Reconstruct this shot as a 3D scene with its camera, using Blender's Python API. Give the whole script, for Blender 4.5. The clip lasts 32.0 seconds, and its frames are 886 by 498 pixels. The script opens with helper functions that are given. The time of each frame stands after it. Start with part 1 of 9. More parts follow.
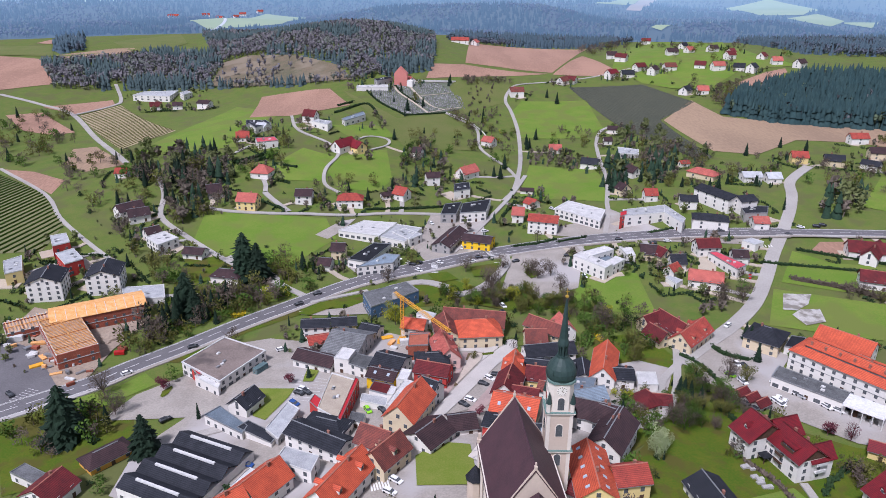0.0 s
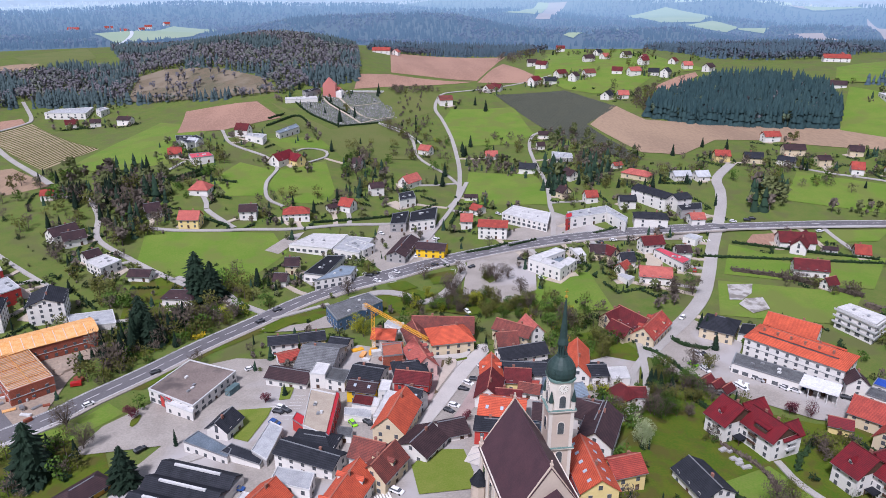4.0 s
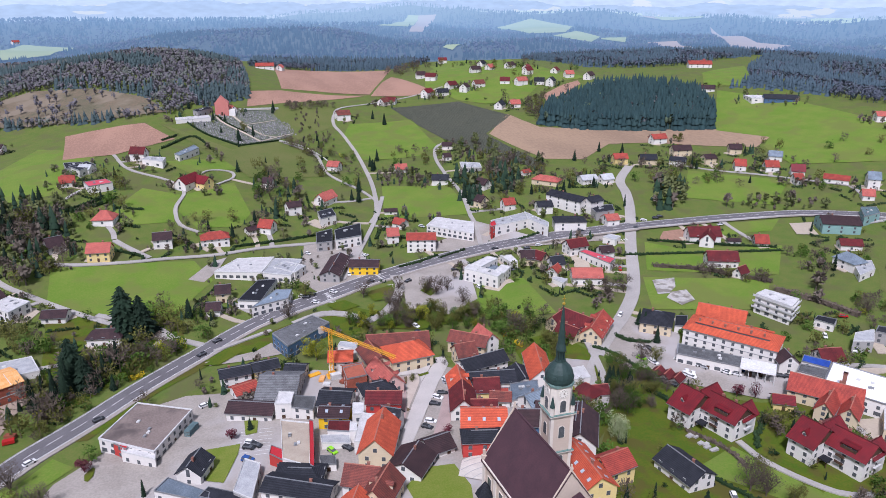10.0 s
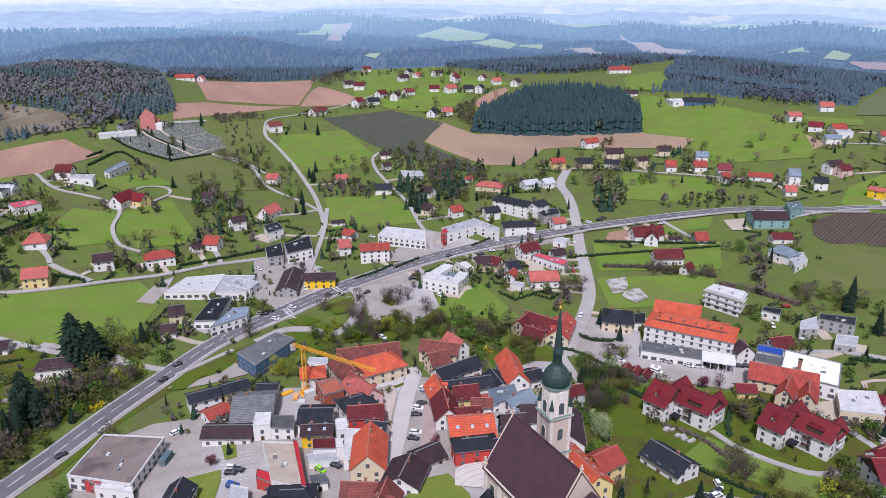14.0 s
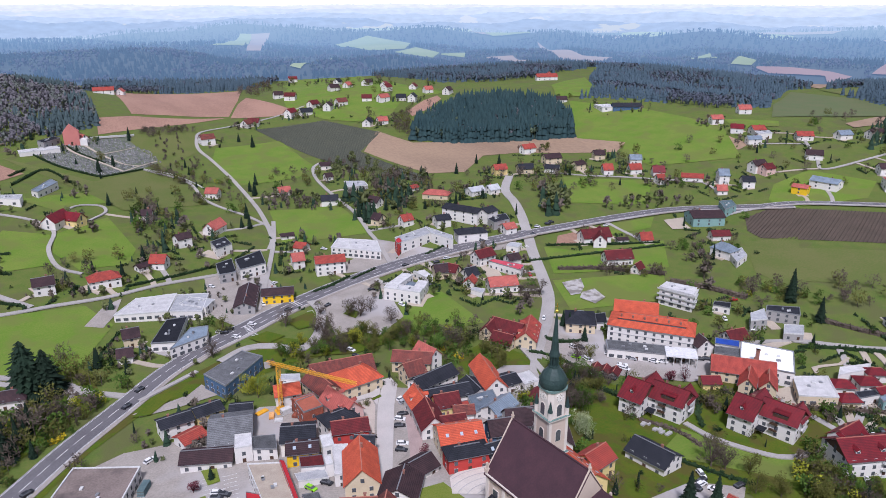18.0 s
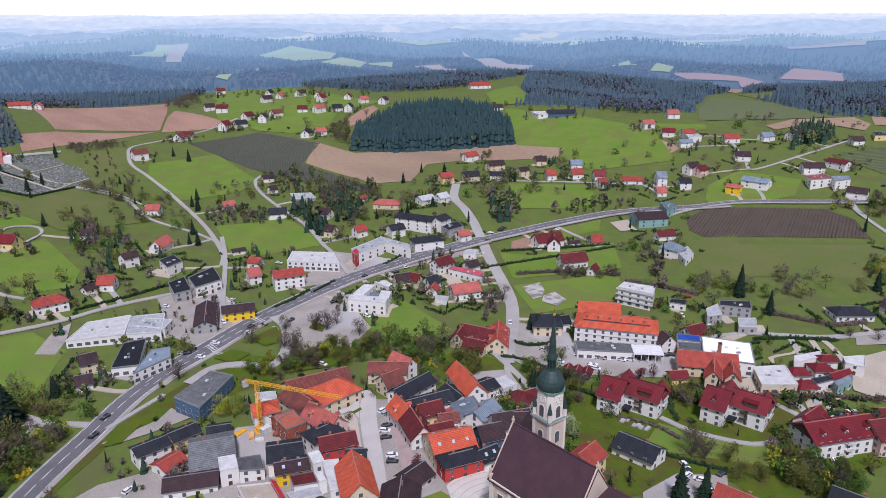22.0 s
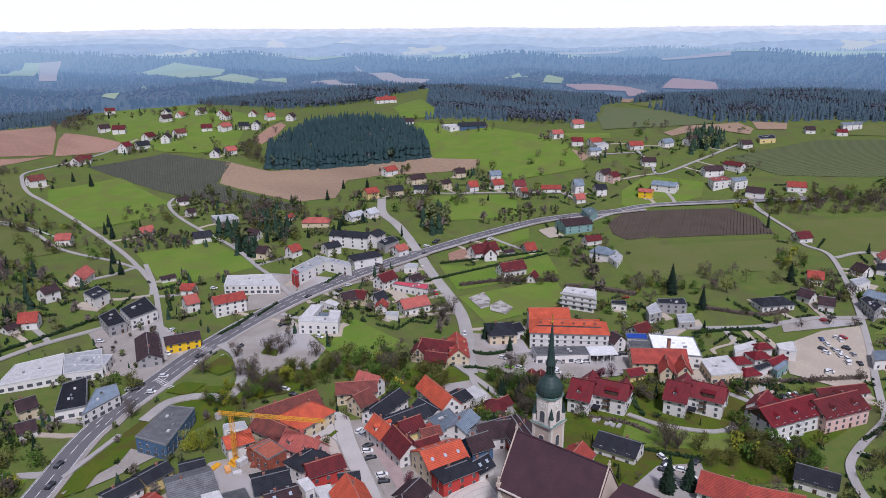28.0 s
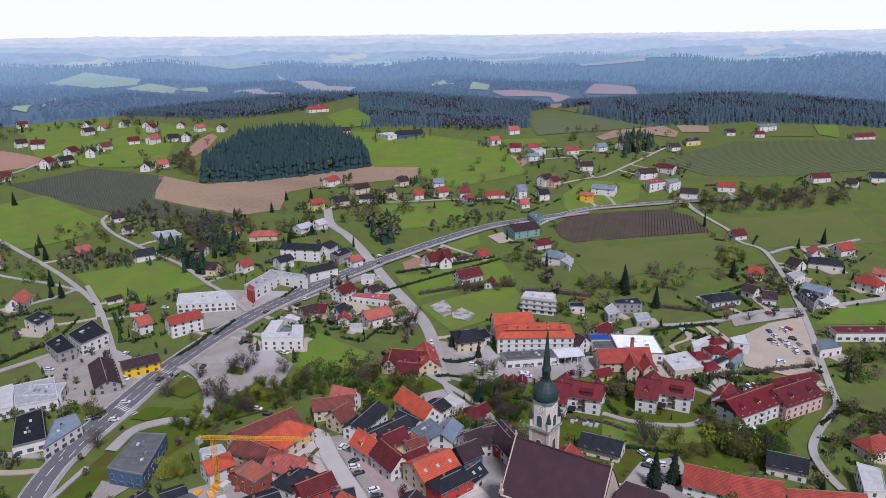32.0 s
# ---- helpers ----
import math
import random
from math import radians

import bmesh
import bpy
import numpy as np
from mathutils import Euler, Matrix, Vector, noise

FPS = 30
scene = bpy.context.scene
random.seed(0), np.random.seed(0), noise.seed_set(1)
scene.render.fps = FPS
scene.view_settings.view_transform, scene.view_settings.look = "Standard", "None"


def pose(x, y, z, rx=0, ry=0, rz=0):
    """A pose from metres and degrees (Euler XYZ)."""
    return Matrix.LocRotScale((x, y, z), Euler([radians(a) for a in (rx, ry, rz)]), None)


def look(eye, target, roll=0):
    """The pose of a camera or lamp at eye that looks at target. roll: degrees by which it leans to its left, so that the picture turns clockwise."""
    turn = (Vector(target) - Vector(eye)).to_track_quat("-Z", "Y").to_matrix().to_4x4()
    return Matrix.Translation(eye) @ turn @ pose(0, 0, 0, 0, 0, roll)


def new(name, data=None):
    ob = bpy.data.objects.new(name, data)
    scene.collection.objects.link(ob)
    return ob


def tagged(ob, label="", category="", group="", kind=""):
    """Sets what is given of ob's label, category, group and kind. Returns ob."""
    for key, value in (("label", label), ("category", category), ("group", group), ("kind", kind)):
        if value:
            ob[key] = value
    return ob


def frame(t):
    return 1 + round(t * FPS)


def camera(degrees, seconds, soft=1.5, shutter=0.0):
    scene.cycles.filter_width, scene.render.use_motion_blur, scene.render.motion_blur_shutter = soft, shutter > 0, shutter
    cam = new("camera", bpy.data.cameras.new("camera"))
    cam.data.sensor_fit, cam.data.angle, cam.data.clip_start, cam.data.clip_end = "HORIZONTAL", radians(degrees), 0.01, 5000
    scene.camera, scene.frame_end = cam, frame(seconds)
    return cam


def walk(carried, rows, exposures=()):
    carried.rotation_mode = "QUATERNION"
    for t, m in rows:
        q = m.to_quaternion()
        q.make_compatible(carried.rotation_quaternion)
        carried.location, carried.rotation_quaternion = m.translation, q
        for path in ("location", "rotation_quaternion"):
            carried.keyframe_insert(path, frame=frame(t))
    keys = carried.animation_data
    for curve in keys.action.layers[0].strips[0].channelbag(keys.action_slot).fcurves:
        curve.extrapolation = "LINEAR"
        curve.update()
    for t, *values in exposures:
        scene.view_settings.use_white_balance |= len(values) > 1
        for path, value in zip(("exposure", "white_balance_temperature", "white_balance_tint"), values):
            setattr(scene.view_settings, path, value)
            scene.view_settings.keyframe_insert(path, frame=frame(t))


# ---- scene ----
cam = camera(63.75, 32.0, 0.7)
# seconds, eye x y z, yaw, pitch, roll
ROWS = [
    (0, -30.89, -160.17, 139.34, 0.03, -21.84, 0.42),
    (1, -36.25, -160.80, 139.26, -1.80, -21.64, 0.39),
    (2, -41.56, -161.04, 139.27, -3.60, -21.44, 0.35),
    (3, -46.83, -160.94, 139.35, -5.38, -21.25, 0.32),
    (4, -52.05, -160.54, 139.48, -7.15, -21.08, 0.28),
    (5, -57.22, -159.88, 139.65, -8.91, -20.91, 0.25),
    (6, -62.33, -158.99, 139.84, -10.66, -20.74, 0.21),
    (7, -67.39, -157.89, 140.06, -12.41, -20.59, 0.18),
    (8, -72.39, -156.62, 140.28, -14.14, -20.43, 0.16),
    (9, -77.33, -155.20, 140.50, -15.88, -20.28, 0.13),
    (10, -82.21, -153.64, 140.72, -17.60, -20.13, 0.11),
    (11, -87.02, -151.96, 140.92, -19.32, -19.98, 0.09),
    (12, -91.78, -150.18, 141.12, -21.02, -19.83, 0.07),
    (13, -96.47, -148.29, 141.30, -22.72, -19.68, 0.05),
    (14, -101.10, -146.32, 141.47, -24.40, -19.53, 0.03),
    (15, -105.66, -144.27, 141.63, -26.07, -19.37, 0.01),
    (16, -110.16, -142.13, 141.77, -27.72, -19.21, -0.01),
    (17, -114.60, -139.91, 141.90, -29.35, -19.05, -0.03),
    (18, -118.98, -137.61, 142.02, -30.96, -18.89, -0.05),
    (19, -123.29, -135.22, 142.14, -32.55, -18.72, -0.08),
    (20, -127.53, -132.74, 142.26, -34.12, -18.55, -0.11),
    (21, -131.72, -130.18, 142.39, -35.66, -18.38, -0.14),
    (22, -135.83, -127.51, 142.53, -37.19, -18.21, -0.17),
    (23, -139.88, -124.73, 142.69, -38.71, -18.04, -0.21),
    (24, -143.86, -121.84, 142.87, -40.21, -17.87, -0.25),
    (25, -147.78, -118.83, 143.08, -41.70, -17.70, -0.29),
    (26, -151.62, -115.69, 143.33, -43.19, -17.53, -0.34),
    (27, -155.39, -112.40, 143.62, -44.68, -17.37, -0.39),
    (28, -159.09, -108.98, 143.96, -46.19, -17.22, -0.43),
    (29, -162.71, -105.39, 144.36, -47.72, -17.08, -0.48),
    (30, -166.25, -101.65, 144.82, -49.29, -16.96, -0.52),
    (31, -169.70, -97.74, 145.35, -50.91, -16.86, -0.55),
    (32, -173.07, -93.65, 145.96, -52.60, -16.77, -0.58),
]


def aimed(x, y, z, yaw, pitch, roll):
    """A pose from the eye and its yaw, pitch and roll in degrees."""
    a, b = radians(yaw), radians(pitch)
    ahead = Vector((-math.sin(a) * math.cos(b), math.cos(a) * math.cos(b), math.sin(b)))
    eye = Vector((x, y, z))
    return look(eye, eye + ahead, roll)


walk(cam, [(t, aimed(*p)) for t, *p in ROWS], [(0, 0.12, 5800, 23), (13, 0.06, 5800, 23), (23, -0.17, 5800, 23), (32, -0.37, 5800, 23)])

# ---- light ----
world = bpy.data.worlds.new("overcast_sky")
scene.world = world
world.use_nodes = True
wn = world.node_tree.nodes
sky = wn.new("ShaderNodeTexSky")
sky.sky_type, sky.sun_disc = "NISHITA", False
sky.sun_elevation, sky.sun_rotation = radians(54), radians(212)
sky.air_density, sky.dust_density, sky.ozone_density = 1.0, 3.0, 1.5
cloud = wn.new("ShaderNodeMix")
cloud.data_type = "RGBA"
cloud.inputs[0].default_value = 0.5
cloud.inputs[7].default_value = (8.4, 9.2, 10.5, 1)
world.node_tree.links.new(sky.outputs[0], cloud.inputs[6])
world.node_tree.links.new(cloud.outputs[2], wn["Background"].inputs[0])
wn["Background"].inputs[1].default_value = 0.058
sun = new("sun", bpy.data.lights.new("sun", "SUN"))
sun.data.energy, sun.data.angle, sun.data.color = 4.2, radians(8), (1.0, 0.975, 0.945)
SUN_FROM = Vector((math.sin(radians(212)) * math.cos(radians(54)), math.cos(radians(212)) * math.cos(radians(54)), math.sin(radians(54))))
sun.matrix_world = look(SUN_FROM * 500, (0, 0, 0))
scene.view_settings.exposure = 0.0

# ---- lie of the land ----
HILLS = []


def hill(x, y, height, radius):
    """A rounded rise (or hollow) of the valley floor."""
    HILLS.append((x, y, height, radius))


hill(0, -5, 7.3, 45)
hill(-10, -80, 9.1, 80)
hill(-550, 180, -2.5, 110)
hill(-550, 420, 5.5, 110)
hill(-550, 660, 3.6, 110)
hill(-420, -60, -3, 110)
hill(-420, 60, -1.4, 110)
hill(-420, 540, -1.1, 110)
hill(-420, 800, 2.4, 110)
hill(-290, 60, 3.7, 110)
hill(-290, 180, 2.6, 110)
hill(-290, 300, -1, 110)
hill(-290, 420, -7.7, 110)
hill(-290, 660, -8.3, 110)
hill(-290, 800, -5.8, 110)
hill(-290, 960, 1.7, 110)
hill(-170, -60, -2, 110)
hill(-170, 60, -3.4, 110)
hill(-170, 180, -8.6, 110)
hill(-170, 300, 9.4, 110)
hill(-170, 420, 20.6, 110)
hill(-170, 540, -5.9, 110)
hill(-170, 660, 12.3, 110)
hill(-170, 800, 19.4, 110)
hill(-60, -60, 1.4, 110)
hill(-60, 60, 6.3, 110)
hill(-60, 180, -1.2, 110)
hill(-60, 300, -8.7, 110)
hill(-60, 420, 7.2, 110)
hill(-60, 540, -0.6, 110)
hill(-60, 660, 14.7, 110)
hill(-60, 960, 1.2, 110)
hill(50, -60, -5.3, 110)
hill(50, 60, -0.8, 110)
hill(50, 180, 2.3, 110)
hill(50, 300, -3.3, 110)
hill(50, 420, -8.6, 110)
hill(50, 540, -5.4, 110)
hill(50, 660, -1.5, 110)
hill(160, -60, -5.9, 110)
hill(160, 180, -7, 110)
hill(160, 300, 12.6, 110)
hill(160, 420, 2.9, 110)
hill(160, 660, 2.1, 110)
hill(160, 960, -1.9, 110)
hill(270, -60, 4.1, 110)
hill(270, 60, 10.6, 110)
hill(270, 180, -8.1, 110)
hill(270, 300, 3.1, 110)
hill(270, 420, -2, 110)
hill(270, 540, 1.8, 110)
hill(270, 660, 1.3, 110)
hill(270, 800, 14, 110)
hill(380, -60, -8.6, 110)
hill(380, 60, -4.8, 110)
hill(380, 180, -3.4, 110)
hill(380, 300, -1.4, 110)
hill(380, 420, -11.2, 110)
hill(380, 540, -0.3, 110)
hill(490, 60, 2.6, 110)
hill(490, 180, 4, 110)
hill(490, 300, 8.6, 110)
hill(490, 420, 7.6, 110)
hill(490, 540, 10.4, 110)
hill(490, 660, 4.8, 110)
hill(490, 960, 0.3, 110)
hill(620, -60, 6.8, 110)
hill(620, 180, -3, 110)
hill(760, 180, -1.3, 110)
hill(-650, 0, -1.4, 230)
hill(-650, 250, 2, 230)
hill(-650, 500, 5, 230)
hill(-650, 750, 5.4, 230)
hill(-350, 0, -0.7, 230)
hill(-350, 500, 0.5, 230)
hill(-350, 750, 6.8, 230)
hill(-350, 1000, 13.1, 230)
hill(-50, 500, 1, 230)
hill(-50, 750, 1.4, 230)
hill(-50, 1000, 13.4, 230)
hill(250, 250, 0.6, 230)
hill(250, 500, 2.9, 230)
hill(250, 750, 2.7, 230)
hill(250, 1000, 7.6, 230)
hill(550, 0, 4.6, 230)
hill(550, 250, 5.7, 230)
hill(550, 500, 12.3, 230)
hill(550, 750, 14.9, 230)
hill(550, 1000, 9.6, 230)
hill(850, 0, 10.8, 230)
hill(850, 250, 14.3, 230)
hill(850, 500, 7.3, 230)
hill(850, 750, 7, 230)
hill(850, 1000, 5, 230)
hill(1100, 250, 18.8, 230)
hill(1100, 500, 5.6, 230)
hill(1100, 750, -0.4, 230)

hill(-150, 890, 20, 95)
hill(1060, 580, -22, 170)
hill(680, 500, -10, 100)
HX, HY, HH, HR = (np.array(c, float) for c in zip(*HILLS))

# wooded ridges beyond the town: both ends of the crest, its rise and its half width
RIDGES = [
    (-120, 1470, 120, 1500, 38, 120), (188, 1331, 261, 1230, 18, 90), (400, 1170, 540, 1190, 28, 75), (604, 1160, 727, 1130, 6, 90),
    (330, 2720, 500, 2700, 44, 150), (700, 2640, 789, 2500, 40, 100), (900, 2290, 1110, 2080, 38, 110), (1246, 2130, 1532, 1920, 30, 120),
    (1465, 1760, 1732, 1420, 26, 120), (1760, 1390, 2077, 741, 28, 130), (2077, 741, 2030, 231, 32, 140), (2030, 231, 1880, -200, 30, 150),
    (-780, 1140, -515, 1207, 14, 110), (-1000, 1650, -788, 1906, 26, 190), (-500, 2150, -50, 2300, 34, 190), (1050, 2800, 1500, 2550, 36, 200),
    (1900, 2050, 2400, 1350, 26, 180), (2550, 1100, 2700, 300, 40, 220), (2400, 200, 2350, -300, 34, 200), (100, 1900, 420, 2050, 20, 150),
]
# slopes that lift the far fields over the woods before them
MOUNDS = [(560, 2300, 95), (890, 1900, 95), (930, 1690, 95), (828, 1080, 95), (1000, 1350, 95), (1219, 1418, 85), (1470, 1150, 85), (1290, 920, 85), (1180, 720, 95), (1341, 613, 85), (-460, 1400, 95)]


def far_land(xs, ys):
    """Heights of the hill country beyond the valley."""
    z = 10 + 4 * np.sin(xs / 260 + 0.8 * np.sin(ys / 330)) * np.cos(ys / 290 + 0.7) + 2.5 * np.sin((xs + 0.7 * ys) / 130)
    for x0, y0, x1, y1, h, r in RIDGES:
        ux, uy = x1 - x0, y1 - y0
        t = np.clip(((xs - x0) * ux + (ys - y0) * uy) / (ux * ux + uy * uy), 0, 1)
        z = z + h * np.exp(-((xs - x0 - t * ux) ** 2 + (ys - y0 - t * uy) ** 2) / (2 * r * r))
    for x, y, r in MOUNDS:
        z = z + 17 * np.exp(-((xs - x) ** 2 + (ys - y) ** 2) / (2 * r * r))
    return z


def grounds(xs, ys):
    """Heights of the land at arrays of places."""
    xs, ys = np.atleast_1d(np.asarray(xs, float)), np.atleast_1d(np.asarray(ys, float))
    z = np.full(xs.shape, -9.0)
    for x, y, h, r in HILLS:
        z += h * np.exp(-((xs - x) ** 2 + (ys - y) ** 2) / (2 * r * r))
    d = np.hypot(xs + 60, ys + 80)
    s = np.clip((d - 700) / 900, 0, 1)
    s = s * s * (3 - 2 * s)
    f = np.clip((d - 1200) / 260, 0, 1)
    f = f * f * (3 - 2 * f)
    roll = 22 * np.sin(xs / 430 + 0.6 * np.sin(ys / 610)) * np.cos(ys / 520 + 1.0) + 13 * np.sin((xs + ys) / 270 + 1.7) + 9 * np.sin((xs - 0.6 * ys) / 190)
    return (1 - f) * (z + s * (26 + 0.8 * roll * np.clip(1.2 - d / 6000, 0.3, 1))) + f * far_land(xs, ys)


def ground(x, y):
    if math.hypot(x + 60, y + 80) > 700:
        return float(grounds(x, y)[0])
    return -9.0 + float(np.sum(HH * np.exp(-((x - HX) ** 2 + (y - HY) ** 2) / (2 * HR * HR))))


# ---- materials ----
def material(name, a, b=None, scale=1.0, rough=0.8, bump=0.0, fine=8.0, third=None, big=0.0, island=0.0, metal=0.0, spread=0.5, axis=None, courses=0.0):
    """Two colours mixed by noise at two scales, with optional relief and a third blotch colour. scale: features per metre."""
    m = bpy.data.materials.new(name)
    m.use_nodes = True
    nt = m.node_tree
    n, link = nt.nodes, nt.links.new
    bsdf = n["Principled BSDF"]
    bsdf.inputs["Roughness"].default_value = rough
    bsdf.inputs["Metallic"].default_value = metal
    bsdf.inputs["Specular IOR Level"].default_value = 0.12 if rough > 0.6 else 0.35
    b = b or tuple(c * 0.75 for c in a)
    where = n.new("ShaderNodeNewGeometry")
    pos = where.outputs["Position"]
    if axis:
        mp = n.new("ShaderNodeMapping")
        mp.inputs["Scale"].default_value = axis
        link(pos, mp.inputs[0])
        pos = mp.outputs[0]
    n1 = n.new("ShaderNodeTexNoise")
    n1.inputs["Scale"].default_value, n1.inputs["Detail"].default_value = scale, 6
    n2 = n.new("ShaderNodeTexNoise")
    n2.inputs["Scale"].default_value, n2.inputs["Detail"].default_value = scale * fine, 3
    for q in (n1, n2):
        link(pos, q.inputs["Vector"])
    ad = n.new("ShaderNodeMath")
    ad.operation = "ADD"
    link(n1.outputs[0], ad.inputs[0])
    link(n2.outputs[0], ad.inputs[1])
    rg = n.new("ShaderNodeMapRange")
    rg.inputs[1].default_value, rg.inputs[2].default_value = 1 - spread * 0.5, 1 + spread * 0.5
    link(ad.outputs[0], rg.inputs[0])
    mx = n.new("ShaderNodeMix")
    mx.data_type = "RGBA"
    link(rg.outputs[0], mx.inputs[0])
    mx.inputs[6].default_value, mx.inputs[7].default_value = (*a, 1), (*b, 1)
    col = mx.outputs[2]
    if third:
        n3 = n.new("ShaderNodeTexNoise")
        n3.inputs["Scale"].default_value, n3.inputs["Detail"].default_value = big or scale * 0.2, 3
        link(where.outputs["Position"], n3.inputs["Vector"])
        r3 = n.new("ShaderNodeMapRange")
        r3.inputs[1].default_value, r3.inputs[2].default_value = 0.5, 0.62
        link(n3.outputs[0], r3.inputs[0])
        m3 = n.new("ShaderNodeMix")
        m3.data_type = "RGBA"
        link(r3.outputs[0], m3.inputs[0])
        link(col, m3.inputs[6])
        m3.inputs[7].default_value = (*third, 1)
        col = m3.outputs[2]
    if courses:
        wv = n.new("ShaderNodeTexWave")
        wv.bands_direction, wv.inputs["Scale"].default_value = "Z", courses
        wv.inputs["Distortion"].default_value, wv.inputs["Detail"].default_value = 1.2, 2
        link(where.outputs["Position"], wv.inputs["Vector"])
        dk = n.new("ShaderNodeMapRange")
        dk.inputs[3].default_value, dk.inputs[4].default_value = 0.72, 1.12
        link(wv.outputs["Fac"], dk.inputs[0])
        ml = n.new("ShaderNodeVectorMath")
        ml.operation = "SCALE"
        link(col, ml.inputs[0])
        link(dk.outputs[0], ml.inputs["Scale"])
        col = ml.outputs[0]
    if island:
        hs = n.new("ShaderNodeHueSaturation")
        add = n.new("ShaderNodeMath")
        add.operation = "ADD"
        info = n.new("ShaderNodeObjectInfo")
        link(info.outputs["Random"], add.inputs[0])
        link(where.outputs["Random Per Island"], add.inputs[1])
        mr = n.new("ShaderNodeMapRange")
        mr.inputs[2].default_value = 2.0
        mr.inputs[3].default_value, mr.inputs[4].default_value = 1 - island, 1 + island
        link(add.outputs[0], mr.inputs[0])
        link(mr.outputs[0], hs.inputs["Value"])
        link(col, hs.inputs["Color"])
        col = hs.outputs[0]
    link(col, bsdf.inputs["Base Color"])
    if bump:
        bp = n.new("ShaderNodeBump")
        bp.inputs["Strength"].default_value, bp.inputs["Distance"].default_value = 0.6, bump
        link(n2.outputs[0], bp.inputs["Height"])
        link(bp.outputs[0], bsdf.inputs["Normal"])
    return m


FLAT_ROOFS = {"light_grey_sheet", "white_membrane", "tan_gravel_roof", "brown_gravel_roof", "pinkish_red_sheet", "blue_tarpaulin", "red_render_top"}


def roof_mat(name, a, b, rough=0.75, isl=0.18):
    return material(name, a, b, scale=0.35, rough=rough, fine=9, bump=0.06, island=isl, spread=0.4, courses=0.0 if name in FLAT_ROOFS else 1.1)


ROOFS = {
    "O": roof_mat("orange_tiles", (0.50, 0.098, 0.048), (0.35, 0.068, 0.038)),
    "R": roof_mat("red_tiles", (0.34, 0.064, 0.046), (0.21, 0.045, 0.036)),
    "T": roof_mat("old_tiles", (0.19, 0.056, 0.044), (0.10, 0.04, 0.035)),
    "D": roof_mat("glazed_dark_red_tiles", (0.165, 0.009, 0.014), (0.10, 0.007, 0.011), 0.5),
    "M": roof_mat("maroon_tiles", (0.13, 0.022, 0.024), (0.075, 0.018, 0.02)),
    "B": roof_mat("brown_tiles", (0.058, 0.034, 0.036), (0.033, 0.022, 0.025)),
    "G": roof_mat("anthracite_tiles", (0.03, 0.032, 0.04), (0.017, 0.019, 0.024)),
    "E": roof_mat("grey_fibre_cement", (0.16, 0.165, 0.17), (0.09, 0.092, 0.095)),
    "L": roof_mat("light_grey_sheet", (0.42, 0.43, 0.44), (0.30, 0.31, 0.32)),
    "Z": roof_mat("bright_white_membrane", (0.82, 0.82, 0.82), (0.70, 0.70, 0.70)),
    "W": roof_mat("white_membrane", (0.58, 0.57, 0.56), (0.42, 0.415, 0.41)),
    "P": roof_mat("salmon_tiles", (0.42, 0.115, 0.09), (0.29, 0.082, 0.068)),
    "S": roof_mat("slate_blue_sheet", (0.20, 0.25, 0.30), (0.13, 0.165, 0.20), 0.5),
    "N": roof_mat("tan_gravel_roof", (0.44, 0.38, 0.30), (0.36, 0.30, 0.24)),
    "A": material("stained_gravel_roof", (0.23, 0.185, 0.165), (0.155, 0.125, 0.112), scale=0.12, fine=12, third=(0.10, 0.083, 0.078), big=0.09),
    "X": roof_mat("pinkish_red_sheet", (0.60, 0.07, 0.10), (0.45, 0.06, 0.08), 0.5),
    "U": roof_mat("blue_tarpaulin", (0.02, 0.07, 0.36), (0.015, 0.05, 0.25), 0.5),
    "k": roof_mat("bare_brick", (0.36, 0.11, 0.07), (0.25, 0.08, 0.05)),
    "r": roof_mat("red_render_top", (0.45, 0.03, 0.04), (0.36, 0.03, 0.035)),
    "t": roof_mat("teal_sheet", (0.16, 0.24, 0.25), (0.11, 0.17, 0.18)),
}
ROOF_WORDS = {"Z": "bright white membrane", "O": "orange tiled", "R": "red tiled", "T": "weathered terracotta", "D": "dark red tiled", "M": "maroon tiled", "B": "brown tiled", "G": "anthracite", "E": "grey fibre-cement", "L": "light grey", "W": "white flat", "P": "salmon tiled", "S": "blue-grey metal", "N": "tan gravel", "A": "brown gravel", "X": "pinkish red metal", "U": "blue tarpaulin", "k": "bare brick", "r": "red", "t": "teal metal"}


def wall_mat(name, a):
    return material(name, a, tuple(c * 0.88 for c in a), scale=0.25, rough=0.9, fine=6, island=0.08, spread=0.8)


WALLS = {
    "w": wall_mat("white_render", (0.70, 0.675, 0.635)), "c": wall_mat("cream_render", (0.62, 0.52, 0.36)),
    "y": wall_mat("pale_yellow_render", (0.68, 0.54, 0.24)), "yy": wall_mat("bright_yellow_render", (0.75, 0.48, 0.02)),
    "o": wall_mat("ochre_render", (0.62, 0.34, 0.07)), "p": wall_mat("pink_render", (0.66, 0.45, 0.40)),
    "r": wall_mat("red_render", (0.46, 0.06, 0.05)), "g": wall_mat("grey_render", (0.34, 0.33, 0.32)),
    "b": wall_mat("blue_render", (0.075, 0.135, 0.23)), "k": ROOFS["k"], "t": wall_mat("teal_cladding", (0.22, 0.36, 0.34)),
}
WALL_WORDS = {"w": "white rendered", "c": "cream rendered", "y": "pale yellow rendered", "yy": "bright yellow", "o": "ochre rendered", "p": "pink rendered", "r": "red rendered", "g": "grey rendered", "b": "blue", "k": "bare brick", "t": "teal clad"}
GLASS = material("window_glass", (0.065, 0.07, 0.078), (0.11, 0.118, 0.128), scale=0.5, rough=0.08)
